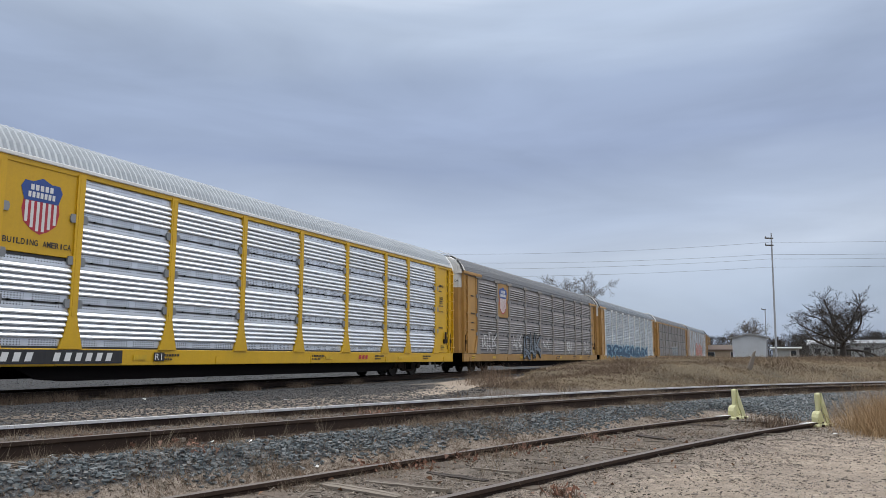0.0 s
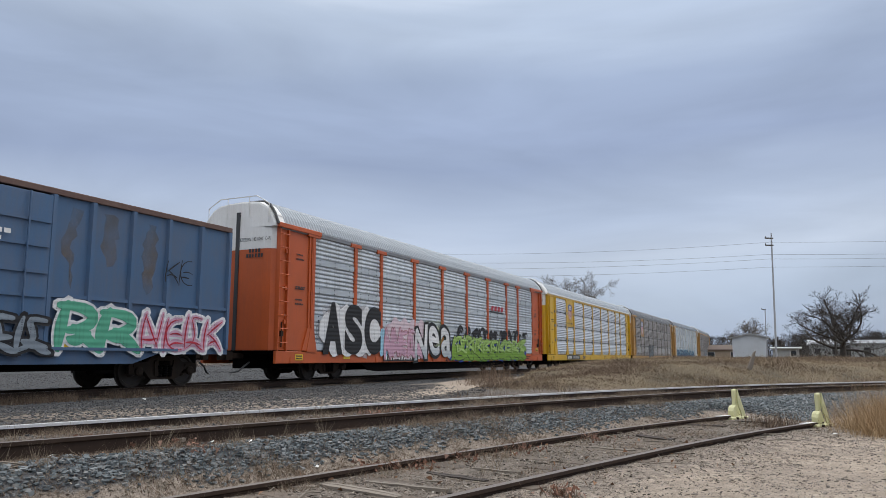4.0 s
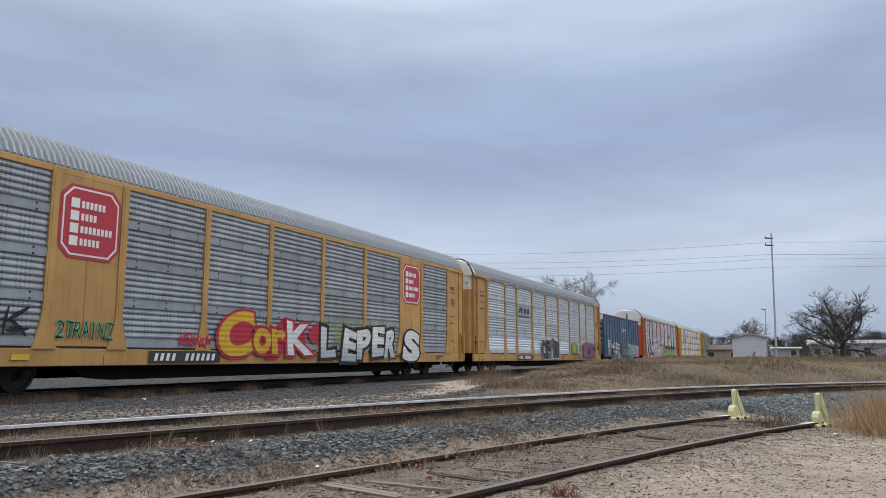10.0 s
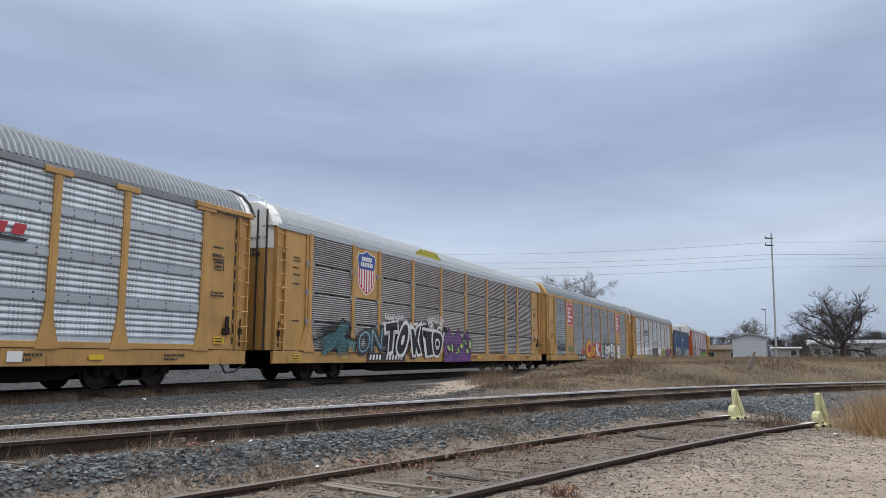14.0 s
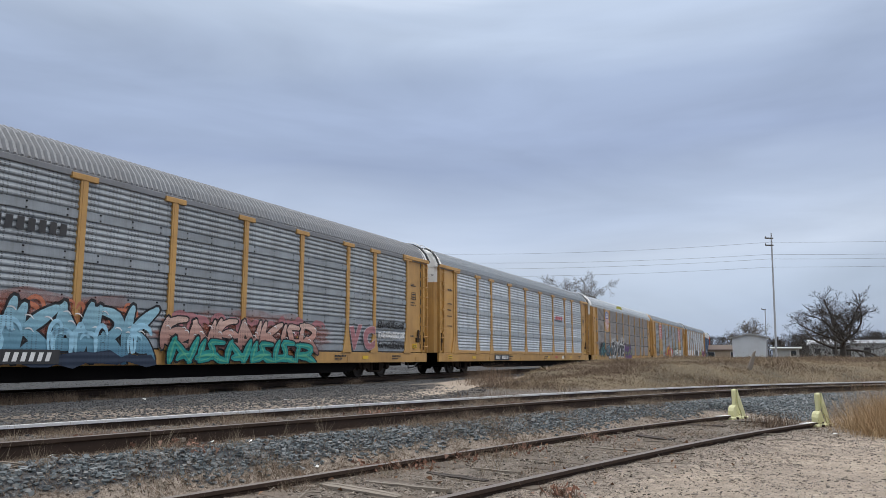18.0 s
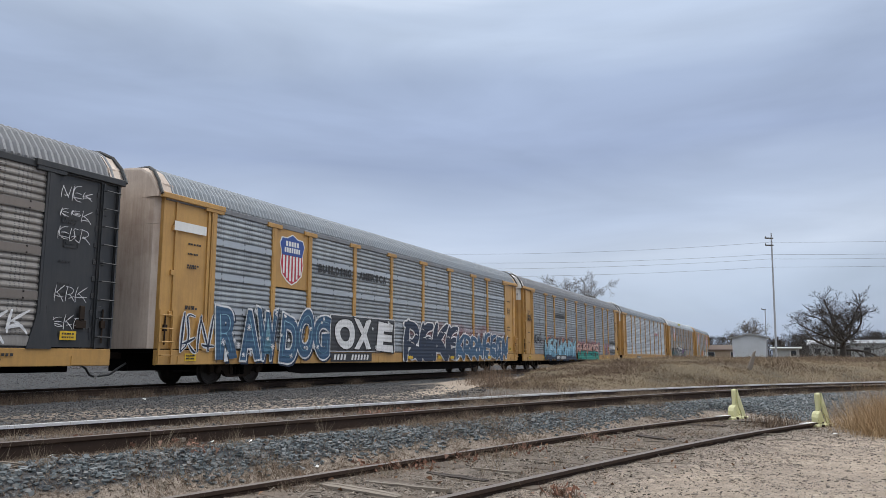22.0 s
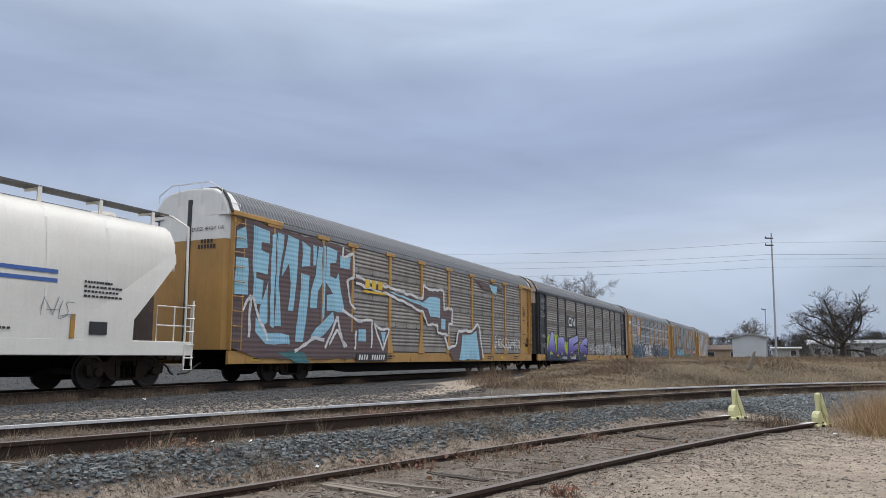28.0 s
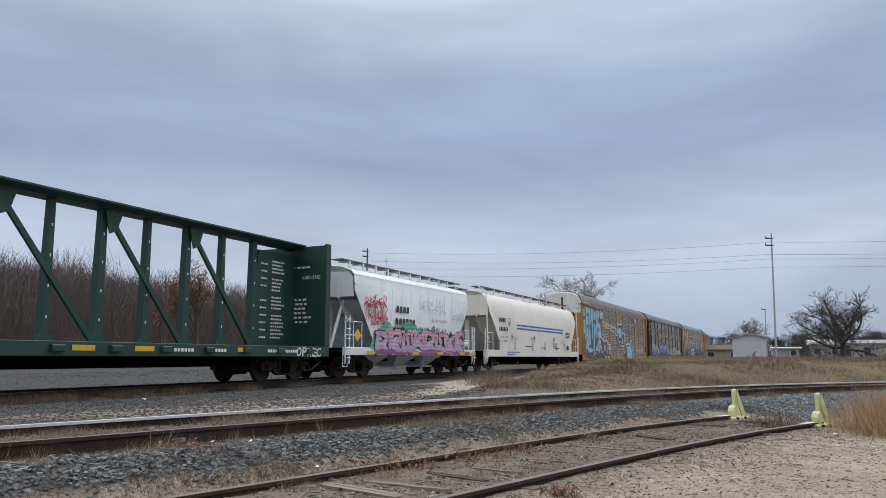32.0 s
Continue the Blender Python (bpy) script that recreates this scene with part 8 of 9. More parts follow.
def build_plants():
    rng = np.random.default_rng(7)
    dry = island("dry_grass", [(0.26, 0.190, 0.120), (0.36, 0.272, 0.178), (0.18, 0.132, 0.083), (0.46, 0.365, 0.25), (0.20, 0.162, 0.094)], 0.9)
    red = island("russet_weeds", [(0.155, 0.105, 0.074), (0.23, 0.165, 0.114), (0.105, 0.073, 0.053), (0.30, 0.225, 0.158)], 0.9)
    gold = island("tall_dry_grass", [(0.38, 0.25, 0.13), (0.54, 0.39, 0.23), (0.26, 0.165, 0.09), (0.46, 0.32, 0.18)], 0.9)
    weed = island("strip_weeds", [(0.19, 0.125, 0.090), (0.26, 0.18, 0.128), (0.13, 0.085, 0.062), (0.31, 0.225, 0.165)], 0.9)
    straw = island("short_straw", [(0.20, 0.155, 0.108), (0.30, 0.24, 0.17), (0.15, 0.115, 0.08), (0.36, 0.295, 0.215), (0.24, 0.165, 0.115)], 0.9)
    # the bank
    n = 900000
    d = 11 + 70 * rng.uniform(0, 1, n) ** 1.8
    az = rng.uniform(-0.12, 0.60, n)
    X, Y = d * np.tan(az), d
    z, ball, sand, turf = ground_parts(X, Y)
    patch = 0.5 + 0.5 * wavy(X, Y, 0.8, 4.0)
    keep = (turf > 0.12) & (rng.uniform(0, 1, n) < np.clip(turf * 1.2, 0, 1) * (0.45 + 0.55 * patch))
    X, Y, z, d = X[keep], Y[keep], z[keep], d[keep]
    m = rng.uniform(0, 1, len(X)) < np.clip(0.36 + 0.8 * wavy(X, Y, 0.45, 9.0) + 0.5 * wavy(X, Y, 1.6, 3.0), 0.04, 0.96)
    for sel, nm, mt, h, lb in ((~m, "dry_grass", dry, 0.135, "tan dry grass covering the bank"), (m, "dead_weeds", red, 0.165, "russet dead weeds among the grass")):
        h_ = h * (0.55 + 1.3 * np.clip(wavy(X[sel], Y[sel], 1.2, 6.0), 0, 1) + 0.9 * np.clip(wavy(X[sel], Y[sel], 3.1, 2.0), 0, 1) ** 2)
        tri_stuff(nm, lb, blades(X[sel], Y[sel], z[sel] - 0.02, h_, 0.0022 + 0.00022 * d[sel], 1.7, rng), mt, "grass")
    # tufts along the tracks: a band between the branch rails, one outside each near rail, one along the siding
    feet = []
    for A, o0, o1, s0, s1, cnt, spread in ((MID_A, 0.0, 0.66, -12, 34, 2600, 0.07), (MID_A, -0.62, 0.3, -12, 34, 900, 0.08), (MID_A, -1.10, -0.84, -9, 30, 2200, 0.07), (SIDE_A, 0.84, 1.35, -9, 6, 1500, 0.07), (SIDE_A, 0.45, 0.68, -9, 6, 220, 0.06), (SIDE_A, -0.6, 0.5, -9, 6, 220, 0.08), (SIDE_A, -1.1, -0.82, -9, 6, 40, 0.06)):
        A = A[(A[:, 0] > s0) & (A[:, 0] < s1)]
        for _ in range(cnt):
            s, x, y, h = A[rng.integers(0, len(A))]
            if not s0 < s < s1:
                continue
            o = rng.uniform(o0, o1)
            cx, cy = x - o * math.cos(h) + rng.uniform(-0.25, 0.25), y + o * math.sin(h) + rng.uniform(-0.1, 0.1)
            if rng.uniform() < 0.35 and wavy(np.array(cx), np.array(cy), 1.7, 4.0) < 0.0:
                continue
            k = rng.integers(8, 40)
            feet.append(np.stack([cx + rng.normal(0, spread, k), cy + rng.normal(0, spread, k)], 1))
    # weeds along the main line's near shoulder
    for _ in range(70):
        s = rng.uniform(5, 60)
        x, y, h = main_line(s)
        o = -0.95 - abs(rng.normal(0, 0.3))
        k = rng.integers(60, 200)
        feet.append(np.stack([x - o * math.cos(h) + rng.normal(0, 0.22, k), y + o * math.sin(h) + rng.normal(0, 0.22, k)], 1))
    F = np.concatenate(feet)
    z = ground_parts(F[:, 0], F[:, 1])[0]
    m = rng.uniform(0, 1, len(F)) < 0.4
    hh = 0.045 + 0.11 * np.clip(wavy(F[:, 0], F[:, 1], 2.3, 6.0), 0, 1) + 0.07 * (rng.uniform(0, 1, len(F)) < 0.04)
    tri_stuff("weed_tufts", "withered weed tufts beside the rails", blades(F[m, 0], F[m, 1], z[m] - 0.01, hh[m], 0.0026, 1.6, rng), weed, "weeds")
    tri_stuff("grass_tufts", "short dry grass tufts beside the rails", blades(F[~m, 0], F[~m, 1], z[~m] - 0.01, hh[~m], 0.0022, 1.6, rng), straw, "grass")
    # taller withered plants that stick up here and there along the rails
    feet = []
    for A, o0, o1, s0, s1, cnt in ((MID_A, -0.2, 0.62, -9, 26, 90), (MID_A, -1.15, -0.85, -9, 22, 70), (SIDE_A, 0.8, 1.5, -9, 5, 26), (SIDE_A, -0.6, 0.6, -9, 5, 14)):
        A = A[(A[:, 0] > s0) & (A[:, 0] < s1)]
        for _ in range(cnt):
            s, x, y, h = A[rng.integers(0, len(A))]
            o, k = rng.uniform(o0, o1), rng.integers(7, 22)
            t = rng.uniform(0.12, 0.30)
            feet.append(np.stack([x - o * math.cos(h) + rng.normal(0, 0.035, k), y + o * math.sin(h) + rng.normal(0, 0.035, k), np.full(k, t)], 1))
    F = np.concatenate(feet)
    tri_stuff("tall_weeds", "withered curved weed stalks along the rails", blades(F[:, 0], F[:, 1], ground_parts(F[:, 0], F[:, 1])[0] - 0.01, F[:, 2], 0.0024, 1.0, rng), straw, "weeds")
    # fringe where the bank begins, and the weeds by the main line
    spots = [((1.7, 31.0), 0.35, 260, 0.75), ((2.0, 29.0), 0.3, 200, 0.75), ((1.1, 27.0), 0.25, 120, 0.6), ((2.6, 33.5), 0.4, 260, 0.75)]
    for s in (9.6, 10.8, 11.5, 12.1, 13.6, 14.2, 15.6, 16.2, 18.4, 21.0, 24.5):
        x, y, h = main_line(s)
        o = -1.12 + rng.uniform(-0.12, 0.1)
        spots.append(((x - o * math.cos(h), y + o * math.sin(h)), 0.17, 420, 0.24))
    P = np.concatenate([np.array(c) + rng.normal(0, s, (k, 2)) * np.array([1.2, 1.8]) for c, s, k, t in spots])
    T = np.concatenate([np.full(k, t) for c, s, k, t in spots])
    z = ground_parts(P[:, 0], P[:, 1])[0]
    tri_stuff("weed_patch", "tall brown weeds standing in patches by the main line", blades(P[:, 0], P[:, 1], z - 0.02, T, 0.006, 0.7, rng), red, "weeds")
    # heaps of russet leaves and low plants
    heaps = ((-0.30, 7.42, 0.13), (-0.62, 7.2, 0.10), (0.20, 7.89, 0.10), (0.8, 8.53, 0.16), (-0.81, 9.55, 0.22), (-0.5, 9.6, 0.2), (-0.33, 9.75, 0.16), (1.2, 11.3, 0.14), (1.9, 9.6, 0.14), (0.9, 5.9, 0.08), (-2.2, 6.6, 0.1), (-2.9, 6.5, 0.12))
    P = np.concatenate([np.array(c[:2]) + rng.normal(0, c[2], (70, 2)) for c in heaps])
    z = ground_parts(P[:, 0], P[:, 1])[0] + rng.uniform(0.0, 0.07, len(P))
    a = rng.uniform(-0.032, 0.032, (len(P), 3, 3)) + np.stack([P[:, 0], P[:, 1], z], 1)[:, None, :]
    tri_stuff("leaf_heaps", "small heaps of russet and pink dead leaves", a.reshape(-1, 3), island("russet_heap", [(0.20, 0.085, 0.05), (0.30, 0.16, 0.11), (0.12, 0.06, 0.042), (0.38, 0.24, 0.18)], 0.8), "leaves")
    P = np.concatenate([np.array(c[:2]) + rng.normal(0, c[2], (80, 2)) for c in heaps])
    z = ground_parts(P[:, 0], P[:, 1])[0]
    tri_stuff("weed_heaps", "russet weed stalks among the leaf heaps", blades(P[:, 0], P[:, 1], z, 0.14, 0.003, 0.9, rng), red, "weeds")
    # the tall clump past the siding's end
    cx = rng.normal(0, 1, (16, 2)) * np.array([0.75, 0.45]) + np.array([6.6, 10.9])
    cx[:, 0] = 6.0 + np.abs(cx[:, 0] - 6.0)
    P = np.concatenate([c + rng.normal(0, 0.34, (420, 2)) for c in cx])
    z = ground_parts(P[:, 0], P[:, 1])[0]
    tri_stuff("tall_grass_clump", "tall straw-coloured grass clump past the siding end", blades(P[:, 0], P[:, 1], z - 0.02, 0.60 * np.exp(-((P[:, 0] - 6.9) / 1.3) ** 2) + 0.12, 0.0028, 1.1, rng), gold, "grass")
    P = np.concatenate([c + rng.normal(0, 0.12, (90, 2)) for c in ((4.85, 11.2), (5.1, 11.3), (4.7, 11.35), (0.2, 12.6), (0.7, 13.0), (1.0, 12.7))])
    z = ground_parts(P[:, 0], P[:, 1])[0]
    tri_stuff("weed_clump", "brown weed clump between the wheel stops", blades(P[:, 0], P[:, 1], z - 0.02, 0.26, 0.006, 0.8, rng), red, "weeds")
    # fallen leaves
    n = 260
    X, Y = rng.uniform(-5, 4, n), rng.uniform(4.6, 10, n)
    om, sm = off_track(MID_A, X, Y)
    k = (om < -0.5) & (om > -4.2)
    X, Y = X[k], Y[k]
    z = ground_parts(X, Y)[0] + 0.02
    a = rng.uniform(-0.035, 0.035, (len(X), 3, 3)) + np.stack([X, Y, z], 1)[:, None, :]
    tri_stuff("fallen_leaves", "curled brown leaves scattered on the ballast", a.reshape(-1, 3), island("leaf_litter", [(0.25, 0.12, 0.06), (0.34, 0.19, 0.11), (0.18, 0.09, 0.05)]), "leaves")
    # dry sticks
    g = Geo()
    r = random.Random(4)
    for _ in range(90):
        i = r.randrange(len(SIDE))
        s, x, y, h = SIDE[i]
        o = r.uniform(-1.1, 1.6)
        cx, cy = x - o * math.cos(h), y + o * math.sin(h)
        z = ground_z(cx, cy) + 0.012
        a, ln = r.uniform(0, 6.28), r.uniform(0.08, 0.45)
        g.tube([(cx, cy, z), (cx + math.cos(a) * ln * 0.5, cy + math.sin(a) * ln * 0.5, z + 0.02), (cx + math.cos(a + 0.2) * ln, cy + math.sin(a + 0.2) * ln, z)], 0.006, 4)
    tagged(new("dead_sticks", g.mesh("dead_sticks", GREYW)), "grey dead sticks lying along the siding", "sticks", kind="stuff")


def stone_mesh(P, size, rng, flat_=0.65):
    """Broken stones: each an irregular squashed block of eight corners."""
    n = len(P)
    c = np.array([(-1, -1, -1), (1, -1, -1), (1, 1, -1), (-1, 1, -1), (-1, -1, 1), (1, -1, 1), (1, 1, 1), (-1, 1, 1)], float)
    V = c[None] * rng.uniform(0.45, 1.0, (n, 8, 3)) * (size * rng.uniform(0.55, 1.25, n))[:, None, None] * np.array([1, 0.8, flat_])
    a, b = rng.uniform(0, 6.28, n), rng.normal(0, 0.45, n)
    ca, sa, cb, sb = np.cos(a), np.sin(a), np.cos(b), np.sin(b)
    x, y, z = V[..., 0], V[..., 1], V[..., 2]
    y, z = y * cb[:, None] - z * sb[:, None], y * sb[:, None] + z * cb[:, None]
    x, y = x * ca[:, None] - y * sa[:, None], x * sa[:, None] + y * ca[:, None]
    V = np.stack([x, y, z], -1) + P[:, None, :]
    q = np.array([(0, 3, 2, 1), (4, 5, 6, 7), (0, 1, 5, 4), (1, 2, 6, 5), (2, 3, 7, 6), (3, 0, 4, 7)])
    F = (np.arange(n)[:, None, None] * 8 + q[None]).reshape(-1, 4)
    return V.reshape(-1, 3), F


def build_stones():
    rng = np.random.default_rng(11)
    grey = island("ballast_stone", [(0.105, 0.121, 0.127), (0.165, 0.182, 0.188), (0.062, 0.073, 0.078), (0.26, 0.272, 0.272), (0.15, 0.143, 0.133)], 0.85, 0.4)
    dull = island("cinder_stone", [(0.062, 0.063, 0.065), (0.098, 0.099, 0.102), (0.040, 0.040, 0.041), (0.16, 0.158, 0.155), (0.09, 0.077, 0.066)], 0.9, 0.4)
    n = 430000
    i = rng.integers(0, len(MID_A), n)
    A = MID_A[i]
    k = (A[:, 0] > -6.5) & (A[:, 0] < 15)
    A = A[k]
    o = rng.uniform(-3.7, -0.88, len(A))
    o += 0.1 * wavy(A[:, 1], A[:, 2], 1.5, 2.0)
    X, Y = A[:, 1] - o * np.cos(A[:, 3]) + rng.uniform(-0.15, 0.15, len(A)), A[:, 2] + o * np.sin(A[:, 3]) + rng.uniform(-0.15, 0.15, len(A))
    z = ground_parts(X, Y)[0]
    dens = ss(-3.7, -2.7, o) * (1 - ss(-1.14, -0.92, o)) * (0.7 + 0.3 * (wavy(X, Y, 1.4, 8.0) > -0.45))
    k = (rng.uniform(0, 1, len(X)) < dens) & (off_track(SIDE_A, X, Y)[0] > 1.20 + 0.16 * wavy(X, Y, 2.2, 1.0) + rng.normal(0, 0.06, len(X)))
    V, F = stone_mesh(np.stack([X[k], Y[k], z[k] + 0.008], 1), 0.0255, rng, 0.40)
    me = bpy.data.meshes.new("ballast_stones")
    me.from_pydata(V.tolist(), [], F.tolist())
    me.materials.append(grey)
    tagged(new("ballast_stones", me), "angular blue-grey ballast stones on the track shoulder", "ballast", kind="stuff")
    # thinner scatter: between the rails, the far shoulder and the main line's shoulder
    n = 9000
    A = MID_A[rng.integers(0, len(MID_A), n)]
    A = A[(A[:, 0] > -10) & (A[:, 0] < 22)]
    o = rng.uniform(-0.95, 2.6, len(A))
    P1 = np.stack([A[:, 1] - o * np.cos(A[:, 3]), A[:, 2] + o * np.sin(A[:, 3])], 1)
    s = rng.uniform(6, 60, 9000)
    o = rng.uniform(-3.4, 3.2, 9000)
    h = MAIN_HEADING
    P2 = np.stack([-(MAIN_OFF + o) * math.cos(h) + s * math.sin(h), (MAIN_OFF + o) * math.sin(h) + s * math.cos(h)], 1)
    s = rng.uniform(2, 24, 30000)
    o = rng.uniform(-8.5, -2.2, 30000)
    P3 = np.stack([-(MAIN_OFF + o) * math.cos(h) + s * math.sin(h), (MAIN_OFF + o) * math.sin(h) + s * math.cos(h)], 1)
    q = off_track(MID_A, P3[:, 0], P3[:, 1])[0]
    P3 = P3[(q > 1.5) & (rng.uniform(0, 1, 30000) < 0.8 * (1 - ground_parts(P3[:, 0], P3[:, 1])[2]))]
    s = rng.uniform(14, 50, 12000)
    o = rng.uniform(2.5, 14, 12000)
    P4 = np.stack([-(MAIN_OFF + o) * math.cos(h) + s * math.sin(h), (MAIN_OFF + o) * math.sin(h) + s * math.cos(h)], 1)
    P = np.concatenate([P1, P2, P3, P4])
    z = ground_parts(P[:, 0], P[:, 1])[0]
    V, F = stone_mesh(np.stack([P[:, 0], P[:, 1], z], 1), 0.027, rng, 0.45)
    me = bpy.data.meshes.new("loose_ballast")
    me.from_pydata(V.tolist(), [], F.tolist())
    me.materials.append(dull)
    tagged(new("loose_ballast", me), "loose dusty ballast round the ties", "ballast", kind="stuff")
    n = 60000
    X, Y = rng.uniform(-2.5, 9, n), rng.uniform(4.4, 13, n)
    sd = off_track(SIDE_A, X, Y)[0]
    k = (sd < -0.8) & (X / Y < 0.64) & (X / Y > -0.64) & (rng.uniform(0, 1, n) < 0.35 + 0.65 * (wavy(X, Y, 2.6, 3.0) > 0.1))
    X, Y = X[k], Y[k]
    z = ground_parts(X, Y)[0]
    V, F = stone_mesh(np.stack([X, Y, z + 0.001], 1), 0.0062 * rng.lognormal(0, 0.35, len(X)), rng)
    me = bpy.data.meshes.new("grit_pebbles")
    me.from_pydata(V.tolist(), [], F.tolist())
    me.materials.append(island("pebble", [(0.30, 0.25, 0.21), (0.20, 0.165, 0.14), (0.42, 0.37, 0.325), (0.11, 0.095, 0.085), (0.27, 0.23, 0.20)], 0.9))
    tagged(new("grit_pebbles", me), "small pebbles on the beige grit", "gravel", kind="stuff")
    # bark, chips and twig bits trodden into the dirt round the siding and the branch's near rail
    n = 240000
    X, Y = rng.uniform(-6.5, 8, n), rng.uniform(4.4, 17, n)
    sd, sl = off_track(SIDE_A, X, Y)
    md = off_track(MID_A, X, Y)[0]
    w = np.where(np.abs(sd) < 0.8, 0.8, 0.0)
    w = np.where((sd >= 0.8) & (sd < 1.35), 0.75, w)
    w = np.where((md < -0.75) & (md > -1.1), 0.7, w)
    w = np.where(np.abs(md) < 0.7, 0.5, w)
    w = np.where((sd < -0.8) & (sd > -6), 0.75 * np.exp((sd + 0.8) / 0.8) + 0.025, w)
    k = (rng.uniform(0, 1, n) < w * (0.5 + 0.5 * (wavy(X, Y, 3.0, 5.0) > -0.2))) & (np.abs(X / Y) < 0.64)
    X, Y = X[k], Y[k]
    z = ground_parts(X, Y)[0] + 0.003
    m = len(X)
    a, ln, wd = rng.uniform(0, 3.14, m), 0.012 * rng.lognormal(0, 0.55, m), 0.0045 * rng.lognormal(0, 0.3, m)
    u = np.stack([np.cos(a) * ln, np.sin(a) * ln, rng.normal(0, 0.2, m) * ln], 1)
    v = np.stack([-np.sin(a) * wd, np.cos(a) * wd, rng.normal(0, 0.4, m) * wd], 1)
    c = np.stack([X, Y, z], 1)
    tri_stuff("ground_litter", "dark bark chips and twig bits trodden into the dirt", np.stack([c - u - v, c + u - v, c + u + v, c - u + v], 1).reshape(-1, 3), island("litter_bits", [(0.045, 0.036, 0.028), (0.15, 0.12, 0.095), (0.07, 0.056, 0.045), (0.27, 0.225, 0.18), (0.04, 0.033, 0.027), (0.42, 0.37, 0.31), (0.20, 0.16, 0.125)], 0.95), "litter", quads=True)


def wheel_stop(off, s):
    """Cast stop clamped on the end of a siding rail: an upright raked post, a back brace and a foot."""
    row = min(SIDE, key=lambda q: abs(q[0] - s))
    _, x, y, h = row
    x, y = x + (s - row[0]) * math.sin(h), y + (s - row[0]) * math.cos(h)
    st = thing("wheel_stop", "pale yellow cast wheel stop clamped on a rail end", "wheel stop", "wheel stops at the siding end")
    st.matrix_basis = pose(x - off * math.cos(h), y + off * math.sin(h), side_top(s), 0, 0, 90 - math.degrees(h))
    part("face_plate", Geo().prism([(-0.030, 0.40), (0.006, 0.425), (0.024, 0.34), (0.012, 0.06), (-0.020, -0.03), (-0.095, -0.03), (-0.090, 0.10), (-0.052, 0.16)], -0.026, 0.026, "y"), STOPY, st)
    for y0 in (-0.055, 0.035):
        part("back_brace", Geo().prism([(0.006, 0.42), (0.034, 0.36), (0.215, 0.02), (0.205, -0.03), (0.115, -0.03), (0.070, 0.09), (0.022, 0.14), (0.000, 0.30)], y0, y0 + 0.020, "y"), STOPY, st)
    part("wheel_cup", Geo().prism([(-0.080, 0.150), (-0.040, 0.160), (-0.030, -0.02), (-0.135, -0.02), (-0.140, 0.07), (-0.118, 0.125)], -0.05, 0.05, "y"), STOPY, st)
    part("clamp_foot", Geo().box(-0.24, 0.27, -0.075, 0.075, -0.09, -0.025, 0.015), STOPY, st)
    part("clamp_bolt", Geo().lathe([(0.022, -0.10), (0.022, 0.10)], 8, "y", (-0.08, 0, -0.05)).lathe([(0.022, -0.10), (0.022, 0.10)], 8, "y", (0.16, 0, -0.05)), RUSTY, st)
    part("painted_rail_end", Geo().box(-0.55, -0.2, -0.04, 0.04, 0.001, 0.006), CAPW, st, "white paint on the rail head")


def wire_pole(label, x, y, h, arms, r=0.15, lean=0.0, heading=0.0, mat=POLEW):
    p = thing("utility_pole", label, "utility pole")
    p.matrix_basis = pose(x, y, ground_z(x, y) - 0.2, 0, lean, heading)
    part("shaft", Geo().tube([(0, 0, 0), (0, 0, h * 0.5), (0, 0, h)], r, 10, r * 0.6), mat, p)
    for z, w in arms:
        a = part("crossarm", Geo().box(-w, w * 0.25 if w < 0.9 else w, -0.06, 0.06, z - 0.06, z + 0.06), POLEW, p)
        for k in ((-w * 0.95,) if w < 0.9 else (-w * 0.95, -w * 0.5, w * 0.5, w * 0.95)):
            part("insulator", Geo().lathe([(0.05, z + 0.06), (0.07, z + 0.14), (0.03, z + 0.2)], 8, "z", (k, 0, 0)), EAVE, a)
    return p


def house(label, x, y, w, d, h, rise, wall, roof, turn=0.0, windows=(), name="building", along=True):
    b = thing(name, label, "building")
    b.matrix_basis = pose(x, y, ground_z(x, y) - 0.3, 0, 0, turn)
    body = part("wall", Geo().box(-w / 2, w / 2, -d / 2, d / 2, 0, h), wall, b)
    e = 0.35
    if along:
        prof = [(-d / 2 - e, h - 0.05), (0, h + rise), (d / 2 + e, h - 0.05), (d / 2 + e, h + 0.12), (0, h + rise + 0.18), (-d / 2 - e, h + 0.12)]
        part("roof", Geo().prism(prof, -w / 2 - e, w / 2 + e, "x"), roof, b)
    else:
        prof = [(-w / 2 - e, h - 0.05), (0, h + rise), (w / 2 + e, h - 0.05), (w / 2 + e, h + 0.12), (0, h + rise + 0.18), (-w / 2 - e, h + 0.12)]
        part("roof", Geo().prism(prof, -d / 2 - e, d / 2 + e, "y"), roof, b)
        part("gable", Geo().prism([(-w / 2, h), (w / 2, h), (0, h + rise)], -d / 2, -d / 2 + 0.1, "y"), wall, b)
    for wx, wz, ww, wh in windows:
        f = part("window", Geo().box(wx - ww / 2 - 0.08, wx + ww / 2 + 0.08, -d / 2 - 0.06, -d / 2, wz - 0.08, wz + wh + 0.08), CAPW, b)
        part("pane", Geo().box(wx - ww / 2, wx + ww / 2, -d / 2 - 0.07, -d / 2 - 0.055, wz, wz + wh), paint("dark_window_glass", (0.03, 0.035, 0.04), 0.2), f)
    return b


